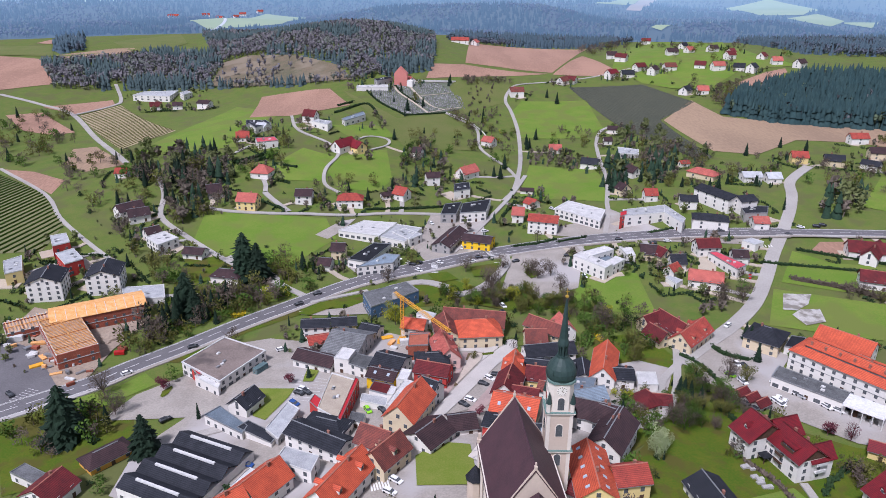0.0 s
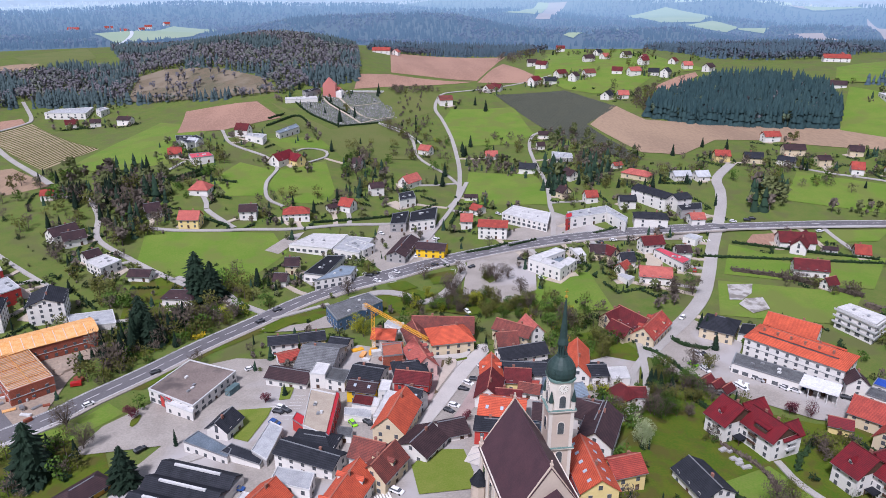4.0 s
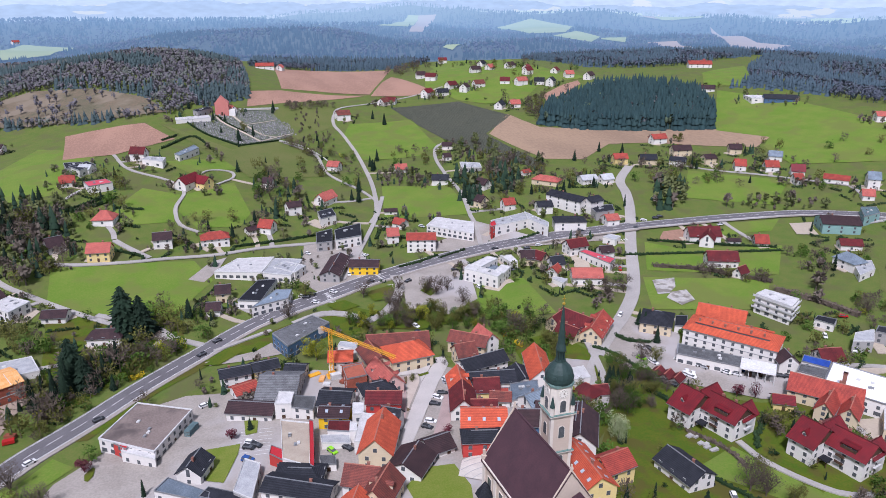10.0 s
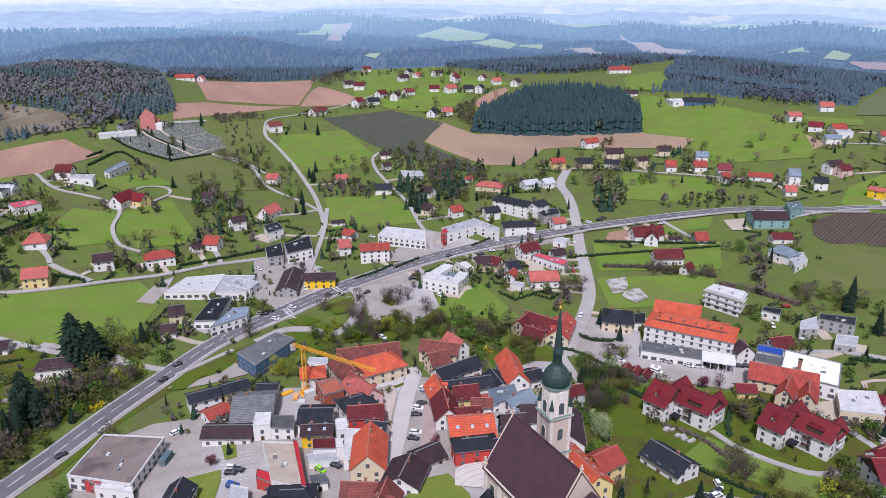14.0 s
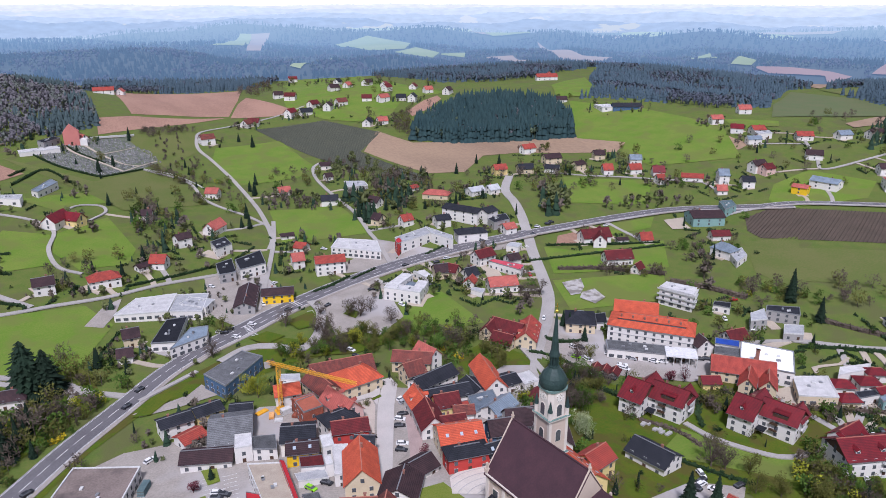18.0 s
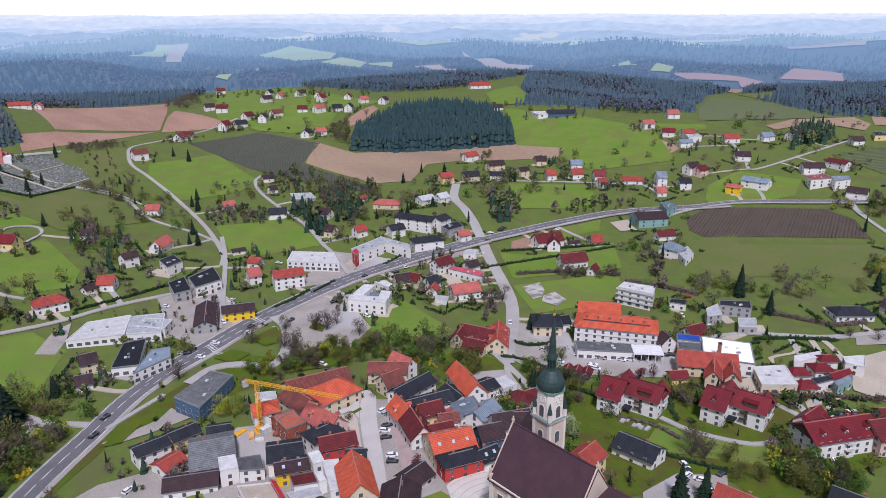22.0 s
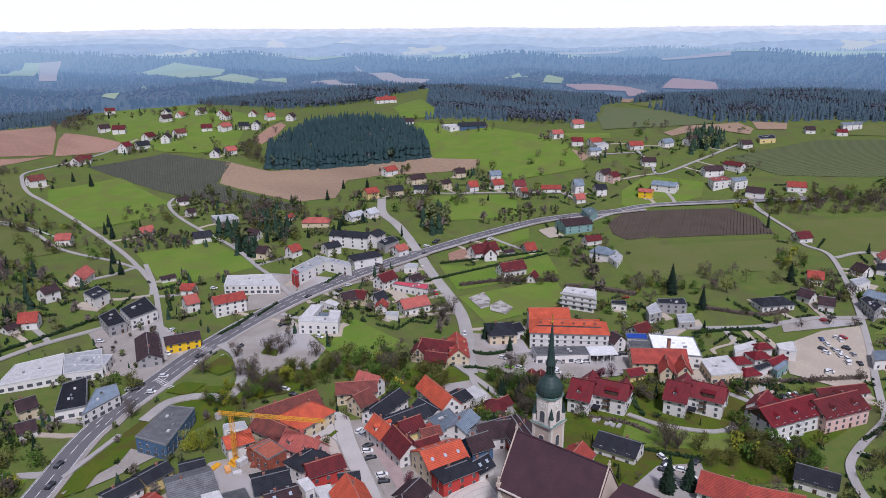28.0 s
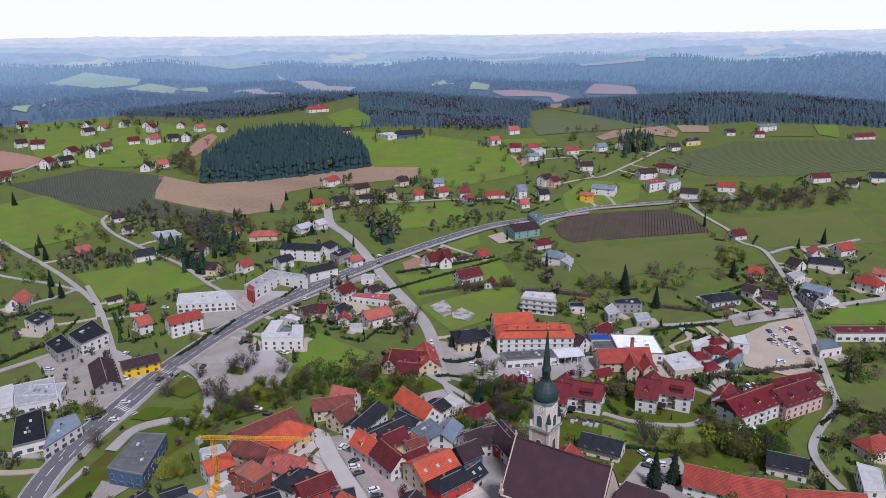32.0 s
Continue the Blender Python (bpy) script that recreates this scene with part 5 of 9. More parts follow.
part("tall_chimney", boxes((-0.7, -0.7, 6.5, 0.7, 0.7, 13.2), (-0.85, -0.85, 12.9, 0.85, 0.85, 13.2)), BRICK, inn, m=pose(5.5, 3.2, 0))
house(124.0, 21.7, 32, 12.1, 6.3, 5.2, 8.6, "R", "c")
house(129.1, 16.0, 35, 11.0, 6.3, 5.2, 8.6, "R", "c")
house(112.6, 31.6, -31, 7.3, 6.3, 3.4, 5.2, "D", "y")


def red_flats(x, y, turn):
    """Two staggered wings of three storeys under steep dark red roofs, with boarded gables, dormers and a porch."""
    root = new("apartment_house")
    root.matrix_world = pose(x, y, ground(x, y), 0, 0, turn)
    tagged(root, "white three-storey apartment house with steep dark red roofs and boarded gables", "house", "houses of the town")
    TAKEN.extend([(x, y, 8), (x + 13 * math.cos(radians(turn)), y + 13 * math.sin(radians(turn)), 8)])
    wings = ((0, -0.8, 8.6, 14.4, 7.7, 12.7, 0), (10.9, 4.6, 13.2, 10.8, 7.7, 11.9, 0), (0.6, 8.2, 8.6, 8.2, 7.0, 10.9, 90), (14.6, 8.6, 8.4, 5.8, 7.2, 10.5, 90))
    for cx, cy, L, W, eave, ridge, spin in wings:
        at = pose(cx, cy, 0, 0, 0, spin)
        bm = bmesh.new()
        a, b = L / 2, W / 2
        prism(bm, [(-a, -b), (a, -b), (a, b), (-a, b)], -4, eave)
        for e in (-a, a - 0.3):
            ring = [bm.verts.new((e + k, p, z)) for k in (0, 0.3) for p, z in ((-b, eave - 0.02), (b, eave - 0.02), (0, ridge - 0.06))]
            for f in ((0, 1, 2), (5, 4, 3), (0, 3, 4, 1), (1, 4, 5, 2), (2, 5, 3, 0)):
                bm.faces.new([ring[q] for q in f])
        wall = part("house_wall", bm, WALLS["w"], root, m=at)
        roof = part("roof", roof_slabs(L, W, eave, ridge, 0, 0.75, 0.3), ROOFS["D"], root, m=at)
        part("ridge_tile", boxes((-a - 0.7, -0.17, ridge + 0.2, a + 0.7, 0.17, ridge + 0.42)), ROOFS["M"], roof)
        for e in (-1, 1):
            bm = bmesh.new()
            prism(bm, [(-b * 0.93, eave + 0.15), (b * 0.93, eave + 0.15), (0, ridge - 0.2)], 0, 0.1)
            part("gable_cladding", bm, DARKWOOD, wall, m=pose(e * (a + 0.02) - (0.06 if e < 0 else 0), 0, 0) @ Matrix(((0, 0, 1, 0), (1, 0, 0, 0), (0, 1, 0, 0), (0, 0, 0, 1))))
        if spin == 0:
            for p, q in (((-a, -b), (a, -b)), ((a, -b), (a, b)), ((-a, b), (-a, -b))):
                if not (cx > 0 and p[0] == -a and q[0] == -a):
                    windows_along(root, (p[0] + cx, p[1] + cy), (q[0] + cx, q[1] + cy), 3, False)
            part("gutter", boxes((-a - 0.7, -b - 0.9, eave - 0.55, a + 0.7, -b - 0.76, eave - 0.38)), METAL, root, m=at)
    # small dormer of the first wing, long dormer with a loggia on the second
    dm = part("dormer", boxes((-0.7, -0.8, -0.7, 0.7, 1.5, 0.7)), WALLS["w"], root, m=pose(-0.4, -5.2, 9.7))
    part("dormer_roof", roof_slabs(2.8, 1.6, 0.7, 1.7, 0, 0.25, 0.12), ROOFS["D"], dm, m=pose(0, 0.4, 0, 0, 0, 90))
    part("window", WINDOW, None, dm, m=pose(0, -0.82, -0.6) @ Matrix.Diagonal((0.8, 1, 0.8, 1)))
    dm = part("dormer", boxes((-2.6, -0.6, -1.0, 2.6, 1.6, 0.55)), DARKWOOD, root, m=pose(11.6, 0.9, 9.5))
    part("dormer_roof", boxes((-2.9, -1.0, 0, 2.9, 2.4, 0.18)), ROOFS["D"], dm, m=pose(0, 0, 0.5, 12, 0, 0))
    part("balcony", boxes((-2.6, -1.3, -1.1, 2.6, -0.6, -0.95), (-2.6, -1.3, -0.95, 2.6, -1.22, -0.1)), DARKWOOD, dm)
    for k in (-1.6, 0, 1.6):
        part("window", WINDOW, None, dm, m=pose(k, -0.62, -0.9))
    for k in range(2):
        part("balcony", boxes((8.6, -1.8, 2.8 + 2.6 * k, 11.4, -0.8, 3.0 + 2.6 * k), (8.6, -1.8, 3.0 + 2.6 * k, 11.4, -1.7, 3.8 + 2.6 * k)), DARKWOOD, root)
        part("balcony", boxes((17.5, 5.6, 2.8 + 2.6 * k, 18.6, 9.6, 3.0 + 2.6 * k), (18.5, 5.6, 3.0 + 2.6 * k, 18.6, 9.6, 3.8 + 2.6 * k)), FRAME, root)
    porch = part("porch_roof", boxes((4.6, -4.2, 2.6, 7.8, -0.8, 2.9)), ROOFS["G"], root)
    for px in (4.8, 7.5):
        part("post", boxes((px - 0.1, -4.1, -1, px + 0.1, -3.9, 2.6)), DARKWOOD, porch)
    for cx, cy, z in ((1.2, -0.2, 12.7), (8.6, 5.0, 11.9), (13.6, 5.0, 11.9)):
        part("chimney", CHIMNEY, None, root, m=pose(cx, cy, z))
    return root


red_flats(72.7, 33.1, -72)
red_flats(101.2, 4.8, -75)
house(119.2, -32.0, -24, 28.0, 14.4, 6.9, 11.2, "D", "w", "darkgable dorm")
house(138.0, -44.6, -26, 22.9, 14.4, 6.9, 11.2, "M", "p", "dorm")
house(122.2, -21.7, 1, 11.7, 8.1, 5.2, 8.6, "D", "w")
house(160.3, -41.2, -36, 23.3, 7.2, 2.6, 4.7, "M", "w")
house(46.3, 0.8, -79, 14.8, 10.8, 3.9, 6.9, "G", "w")
house(11.2, 1.9, -91, 20.3, 10.8, 6, 9.9, "O", "y", "sky")
house(21.9, 3.3, 10, 9.8, 9, 6, 9, "R", "y")
house(21.0, 36.4, -34, 13.7, 9.9, 6, 9.5, "B", "w")
house(22.3, 24.7, -120, 18.5, 10.8, 6, 9.9, "B", "w")
house(31.1, 76.7, -106, 21.6, 9, 5.2, 9.5, "O", "w")
house(36.4, 70.9, -3, 7.8, 9.2, 4.5, 6.3, "G", "w")
flat_block((41.3, 64.8), (48.6, 64.8), (49.9, 73.3), (42.4, 73.4), 3.5, "W", "w")
house(41.9, 55.5, -64, 8.6, 8.1, 2.6, 6, "M", "w", "hip")
house(46.6, 55.9, -7, 7.3, 6.3, 2.6, 4.7, "M", "w")
house(79.2, 64.6, 32, 5.6, 3.8, 2.3, 3.7, "M", "g")
house(81.6, 61.2, 32, 5.6, 3.8, 2.3, 3.7, "M", "g")
house(84.0, 57.8, 32, 5.6, 3.8, 2.3, 3.7, "M", "g")
house(44.8, -37.7, -78, 13.5, 10.8, 5.2, 9.5, "R", "w")
house(51.1, -51.6, -67, 16.7, 10.8, 5.2, 9.5, "R", "w")
house(62.1, -71.2, -60, 24.0, 10.8, 4.3, 8.6, "R", "w")
house(82.7, -55.4, -78, 13.1, 9.9, 4.3, 7.3, "G", "w")
flat_block((79.5, -80.6), (83.8, -86.5), (97.6, -83.6), (97.1, -75.6), 5.3, "W", "w")
house(120.0, -78.9, -32, 13.2, 9, 4.3, 7.7, "R", "w", "hip")
flat_block((131.3, 3.6), (143.6, -5.5), (155.9, 6.9), (143.2, 14.4), 4.4, "W", "c")
house(156.2, 1.0, -38, 8, 7, 3.6, 5.4, "D", "w", "hip")
house(166.6, -3.6, -34, 8.5, 7.5, 3.8, 5.6, "D", "w", "hip")
house(176.2, -1.4, -34, 8, 6, 3.8, 5.4, "D", "w", "hip")
house(166.8, -11.4, -14, 11, 4.4, 3.8, 5.2, "D", "w")
house(148.6, -6.2, -30, 8, 6.5, 3.4, 5.3, "D", "c", "hip")
flat_block((159.2, 4.4), (173.8, 0.8), (180.9, 3), (166, 8), 4.2, "W", "w")
flat_block((175.5, -10), (178, -17), (189.6, -11.7), (180.5, -6.5), 5, "W", "w")
flat_block((155.5, -16.4), (167.4, -17.1), (170.8, -14.7), (157.8, -13.5), 4, "S", "t")
flat_block((150.6, -9.6), (161.2, -12.4), (161.8, -9), (154, -5.9), 3.8, "G", "w")
patch("gravel", [(163, 18.5), (168, 17.4), (175.5, 13.9), (184, 14.8), (184, 13.4), (175.3, 12.2), (167.2, 15.6), (164.2, 16.2), (161, 13.6), (159.8, 14.6)])
house(232.2, 13.8, -37, 19.2, 10.8, 3.4, 6, "G", "w", "hip")
house(284.9, 8.6, -67, 8.3, 9, 4.3, 7.7, "R", "w")
house(254.0, 3.1, -99, 7.5, 8.1, 3.4, 6.5, "B", "w")
house(249.1, -8.6, -73, 7.5, 9, 3.9, 6.9, "B", "w")
flat_block((284.8, -14.1), (298.2, -17.8), (305.2, -13.1), (293.9, -7.9), 4.4, "L", "w")
house(275.2, -28.9, -100, 14.3, 9.9, 5.2, 7.3, "S", "w")
flat_block((247.9, -32.3), (260.3, -32.8), (272.2, -22.9), (263.9, -21.0), 5.3, "G", "g")
flat_block((258.0, -36.5), (269.4, -41.8), (274.9, -37.9), (264.0, -32.4), 2.6, "W", "w")
house(356.9, -12.8, -151, 11.2, 8.1, 4.3, 7.7, "P", "w")
house(377.8, -25.9, -30, 13.8, 9.9, 4.3, 8.2, "R", "w")
house(337.0, -22.6, -78, 20.3, 10.8, 4.3, 6.9, "G", "w", "hip")
house(322.3, -7.5, -117, 8.7, 9, 3.4, 6.9, "B", "w")
house(309.1, -51.0, -107, 14.5, 10.8, 5.2, 9.5, "R", "w", "hip")
house(334.0, -54.6, -89, 7.8, 9, 5.2, 7.7, "P", "w")
flat_block((217.6, -49.0), (232.4, -69.4), (243.0, -68.1), (225.0, -43.7), 4.4, "D", "w")
flat_block((193.5, -46.2), (203.9, -53.9), (210.5, -47.6), (204.4, -42.3), 4.4, "S", "w")
house(194.5, 192.4, -15, 19.3, 10.8, 4.3, 8.6, "M", "w")
house(196.2, 189.0, -131, 20.2, 8.1, 4.3, 8.2, "M", "w")
house(181.6, 157.7, -21, 16.6, 9.9, 4.3, 8.2, "M", "w")
house(181.3, 140.6, 19, 7.1, 5.4, 3, 6, "M", "w")
house(223.4, 175.3, -23, 7.6, 8.1, 2.6, 6.5, "R", "w")
house(208.8, 181.6, -22, 7.1, 5.4, 2.6, 3.4, "B", "w")
house(286.0, 180.3, -27, 22.5, 16.5, 6.0, 9.2, "B", "t")
flat_block((304.9, 178.3), (321.5, 181.7), (330.7, 193.2), (319.8, 195.7), 5.3, "t", "t")
house(268.2, 152.9, -27, 11.9, 8.1, 3.4, 6, "M", "w")
house(244.4, 129.8, -85, 13.5, 9.9, 5.2, 8.6, "S", "w", "hip")
flat_block((233.1, 111.9), (248.4, 116.6), (257.4, 127.4), (245.2, 128.5), 3.5, "L", "w")
house(149.5, 319.0, -47, 20.0, 10.8, 3.4, 6, "P", "c", "hip")
house(141.2, 267.5, -63, 28.2, 12.6, 7.7, 9.9, "G", "w")
house(153.0, 256.5, 17, 11.3, 10.8, 7.7, 9.9, "G", "w")
house(125.4, 234.5, -16, 19.8, 10.8, 6, 8.2, "G", "w", "hip")
house(122.5, 266.6, -10, 10.0, 9.9, 5.2, 7.7, "G", "w")
flat_block((147.3, 239.2), (161.4, 240.7), (166.8, 253.0), (150.0, 254.6), 4.4, "G", "g")
house(153.2, 231.4, -3, 8.4, 9, 4.3, 6.9, "P", "w")
house(103.0, 282.6, 2, 7.9, 8.1, 4.3, 7.7, "R", "w")
house(88.7, 296.7, -64, 6.9, 8.1, 4.3, 7.7, "B", "c")
house(78.9, 361.5, -21, 12.3, 9, 4.3, 7.7, "G", "w")
house(59.7, 411.0, -3, 9.5, 8.1, 3.4, 6.9, "P", "w")
house(120.7, 471.4, -13, 10.6, 8.1, 3.4, 6, "B", "w")
house(107.1, 433.0, 1, 6.3, 7.2, 3.4, 6, "B", "w")
flat_block((104.0, 383.2), (119.6, 378.7), (123.4, 394.1), (108.7, 402.2), 3.5, "L", "g")
house(103.7, 332.7, -63, 9.5, 8.1, 4.3, 7.7, "B", "w")
house(144.7, 347.5, 14, 6.9, 4.5, 2.6, 4.3, "R", "w")
house(227.1, 346.2, -11, 10.9, 9, 5.2, 8.6, "R", "y")
house(177.5, 308.0, 1, 12.4, 9, 3.4, 6, "L", "w")
house(190.6, 304.0, 4, 9.4, 8.1, 3.4, 6.5, "L", "w")
house(300.2, 403.0, 2, 14.2, 8.1, 5.2, 8.6, "R", "w")
house(293.5, 358.6, -9, 16.3, 9, 5.2, 8.6, "B", "c")
house(271.0, 330.0, -48, 11.7, 8.1, 4.3, 6.9, "G", "w")
house(298.2, 327.2, -1, 9.8, 8.1, 5.2, 7.7, "B", "c")
house(250.0, 340.8, -19, 12.9, 9.9, 4.3, 7.7, "G", "c")
house(338.1, 345.6, -25, 9.8, 9.9, 4.3, 7.7, "B", "c")
house(310.3, 304.2, -26, 8.2, 9, 4.3, 8.6, "R", "w")
house(330.1, 292.2, -22, 10.1, 9, 4.3, 8.2, "R", "w")
house(351.3, 312.3, -37, 9.9, 9, 4.3, 7.7, "S", "w")
house(340.0, 274.8, -33, 9.4, 9, 4.3, 8.6, "D", "w")
house(327.0, 260.4, -17, 6.4, 8.1, 4.3, 7.7, "R", "w")
house(352.2, 249.0, -48, 16.8, 8.1, 3.4, 6, "R", "w")
house(366.4, 230.6, -37, 7.8, 11.7, 6.9, 11.2, "S", "w")
house(373.1, 212.1, -37, 9.4, 9.9, 5.2, 8.6, "G", "w")
house(346.2, 215.1, -33, 7.6, 8.1, 3.4, 6.9, "P", "w")
house(406.3, 228.5, -6, 13.2, 9, 6, 9.5, "B", "w")
house(406.4, 219.7, -5, 10.6, 9, 5.2, 8.6, "M", "p")
house(487.3, 338.7, -24, 11.9, 9, 5.2, 8.6, "P", "w")
house(477.1, 305.5, -51, 11.2, 10.8, 4.3, 7.7, "D", "w")
house(486.0, 289.9, -23, 12.3, 10.8, 4.3, 7.7, "R", "w")
flat_block((467.5, 275.1), (482.4, 270.9), (493.8, 282.9), (478.1, 286.8), 4.4, "L", "w")
house(457.6, 272.2, -28, 12.2, 8.1, 5.2, 7.7, "S", "w")
house(470.6, 446.8, -32, 31.3, 12.6, 3.4, 6.9, "G", "b")
flat_block((444.4, 456.7), (460.9, 450.0), (468.7, 472.2), (451.3, 478.5), 3.5, "W", "w")
house(438.3, 525.9, -20, 19.4, 9, 3.4, 6.9, "B", "w")
house(301, 1060, -10, 14, 9.5, 6, 10, "D", "w")
house(259, 779, 7, 14, 9.5, 5, 9, "B", "w")
house(298, 858, 37, 11, 9.5, 5, 9, "G", "w")
house(286, 794, 30, 11, 9.5, 4, 8, "P", "w")
house(317, 797, 29, 14, 9.5, 5, 9, "B", "w")
house(329, 765, 41, 11, 9.5, 4, 8, "D", "w")
house(315, 731, 26, 12, 9.5, 6, 10, "M", "w")
house(353, 727, 45, 11, 9.5, 4, 8, "M", "w")
house(354, 689, -2, 11, 9.5, 5, 9, "P", "w")
house(371, 667, 36, 14, 9.5, 5, 9, "B", "w")
house(282, 676, 10, 14, 9.5, 6, 10, "P", "w")
house(267, 692, -23, 12, 9.5, 4, 8, "M", "w")
house(304, 670, -23, 12, 9.5, 4, 8, "G", "w")
house(314, 658, 46, 12, 9.5, 6, 10, "G", "w")
house(231, 690, 13, 14, 9.5, 5, 9, "T", "w")
house(199, 701, 28, 14, 9.5, 5, 9, "M", "w")
house(179, 675, 3, 14, 9.5, 4, 8, "G", "w")
house(161, 676, 37, 14, 9.5, 6, 10, "D", "w")
house(209, 678, 49, 12, 9.5, 6, 10, "B", "w")
house(221, 593, 51, 14, 9.5, 4, 8, "G", "w")
house(237, 589, -4, 11, 9.5, 4, 8, "P", "w")
house(103, 657, 41, 12, 9.5, 4, 8, "T", "w")
house(112, 660, -32, 12, 9.5, 4, 8, "M", "w")
house(185, 790, -3, 12, 9.5, 5, 9, "B", "w")
house(191, 760, -35, 14, 9.5, 6, 10, "M", "w")
house(45, 599, 8, 14, 9.5, 6, 10, "T", "w")
flat_block((-99.6, 579.0), (-85.2, 600.0), (-89.2, 611.1), (-104.1, 592.3), 4.4, "G", "g")
flat_block((-119.4, 564.5), (-87.9, 569.7), (-89.7, 584.4), (-120.3, 577.8), 2.6, "W", "w")
house(-66.7, 601.6, -63, 8.0, 6.3, 4.3, 6.9, "P", "w")
house(-142.0, 430.4, -24, 11.3, 8.1, 6, 10.3, "M", "w")
flat_block((-124.1, 404.0), (-122.4, 417.6), (-135.7, 424.2), (-139.1, 416.5), 4.4, "L", "w")
flat_block((-112.9, 424.0), (-98.6, 450.4), (-102.4, 464.3), (-116.7, 432.8), 4.4, "S", "w")
house(-106.3, 365.0, 57, 18.9, 9, 4.3, 8.6, "D", "w")
house(-96.0, 365.2, -47, 11.5, 9, 4.3, 8.2, "D", "y")
flat_block((-188.6, 401.9), (-177.9, 407.6), (-181.0, 420.6), (-193.4, 420.7), 4.4, "G", "g")
house(-175.8, 403.6, -27, 9.0, 8.1, 3.4, 6, "L", "w")
flat_block((-167.9, 353.5), (-153.9, 360.0), (-159.6, 372.0), (-173.0, 367.4), 4.4, "X", "w")
house(-184.2, 376.9, -6, 6.6, 8.1, 3.4, 6.9, "R", "w")
house(6.6, 425.0, -35, 9.8, 9, 4.3, 7.7, "P", "w")
flat_block((-318.4, 589.5), (-321.8, 625.4), (-355.6, 616.9), (-359.6, 596.1), 5.3, "L", "w")
house(-320.2, 555.5, 20, 10.7, 9, 4.3, 7.7, "M", "w")
house(-297.8, 553.9, 16, 9.2, 9, 4.3, 6.9, "B", "w")
house(-267.9, 547.1, -16, 12.9, 9, 5.2, 7.7, "B", "w")
flat_block((-304.2, 591.4), (-300.6, 608.0), (-310.0, 618.0), (-313.4, 606.3), 5.3, "L", "w")
house(-184.3, 375.3, 11, 9.2, 9, 3.4, 6.9, "R", "w")
flat_block((-178.4, 391.0), (-169.7, 407.5), (-177.3, 420.4), (-187.8, 406.7), 4.4, "G", "w")
house(-251.1, 311.4, 6, 7.5, 9, 3.4, 6, "R", "w")
house(-177.8, 276.2, 26, 8.8, 9.9, 3.4, 7.7, "B", "g")
house(389.9, 177.2, -74, 10.9, 9, 5.2, 6.9, "P", "yy")
house(413.3, 171.8, -79, 20.5, 12.6, 5.2, 7.7, "S", "w")
house(473.0, 156.9, -39, 17.6, 9.9, 5.2, 8.6, "B", "w")
house(499.0, 147.7, -94, 17.2, 9.9, 5.2, 7.7, "M", "w")
flat_block((434.9, 138.3), (454.3, 130.3), (464.9, 142.4), (446.2, 148.3), 6.2, "P", "w")
flat_block((444.2, 123.8), (461.2, 119.8), (473.4, 126.9), (458.8, 134.7), 6.2, "S", "w")
house(444.2, 106.2, -75, 14.2, 9.9, 4.3, 7.7, "B", "w")
house(477.7, 85.0, -63, 14.4, 9, 4.3, 7.7, "R", "w")
house(531.7, 232.9, -14, 13.9, 9, 4.3, 7.7, "S", "w")
house(559.0, 219.3, -10, 15.9, 9, 5.2, 8.6, "B", "w")
house(591.3, 174.9, -30, 11.5, 9, 4.3, 7.7, "B", "w")
flat_block((623.8, 172.1), (641.4, 162.2), (666.5, 173.8), (645.2, 182.9), 4.4, "G", "y")
house(720.6, 153.3, -55, 10.0, 9, 4.3, 7.7, "B", "w")
house(729.5, 122.6, -56, 11.1, 9, 4.3, 6.9, "D", "w")
flat_block((756.9, 128.6), (780.0, 114.7), (807.4, 121.2), (780.9, 138.2), 5.3, "S", "w")
house(792.5, 22.6, -38, 28.2, 9, 3.4, 6.9, "D", "w")
house(546.9, 22.8, -42, 17.3, 9.9, 4.3, 7.7, "M", "w")
house(546.4, -4.9, -93, 9.0, 9, 3.4, 6.9, "B", "w")
house(573.2, -19.8, -58, 12.1, 9, 4.3, 8.2, "G", "w")
house(366.5, 42.7, -31, 10.8, 9, 3.4, 6.9, "M", "w")
house(499.9, 250.7, -35, 14.4, 9, 4.3, 7.7, "R", "w")
house(461.4, 214.7, -49, 12.9, 9, 4.3, 7.7, "B", "w")
house(-44.9, -22.5, -116, 11.0, 9.9, 6, 10.3, "O", "c")
flat_block((-67.7, 220.6), (-58.8, 242.8), (-79.1, 246.5), (-92.2, 229.4), 4, "W", "w")
flat_block((-52.6, 212.7), (-43.7, 235.4), (-58.9, 241.8), (-67.0, 220.9), 4.4, "L", "w")
flat_block((-50.1, 215.5), (-43.1, 224.2), (-53.7, 234.4), (-60.8, 227.9), 4.8, "L", "w")
flat_block((-70.6, 184.7), (-60.1, 211.7), (-70.0, 213.0), (-81.6, 189.2), 4.4, "G", "w")
flat_block((-57.3, 182.5), (-54.1, 193.6), (-62.3, 195.5), (-75.4, 176.7), 5.3, "S", "w")
house(-88.2, 202.6, -4, 7.2, 8.1, 5.2, 8.2, "B", "c")
house(-93.1, 187.6, -10, 6.5, 8.1, 3.4, 6, "B", "w")
flat_block((-63.2, 127.0), (-42.4, 144.8), (-48.7, 154.5), (-68.5, 141.4), 6.6, "E", "b")
flat_block((-88.9, 3.5), (-86.2, 13.1), (-88.8, 14.5), (-92.3, 6.4), 3.5, "W", "w")
flat_block((-42.1, 118.7), (-35.3, 116.5), (-34.2, 123.0), (-41.1, 125.3), 4.4, "W", "w")
house(-40.2, 99.1, 3, 7.4, 7.2, 5.2, 6.9, "k", "k")
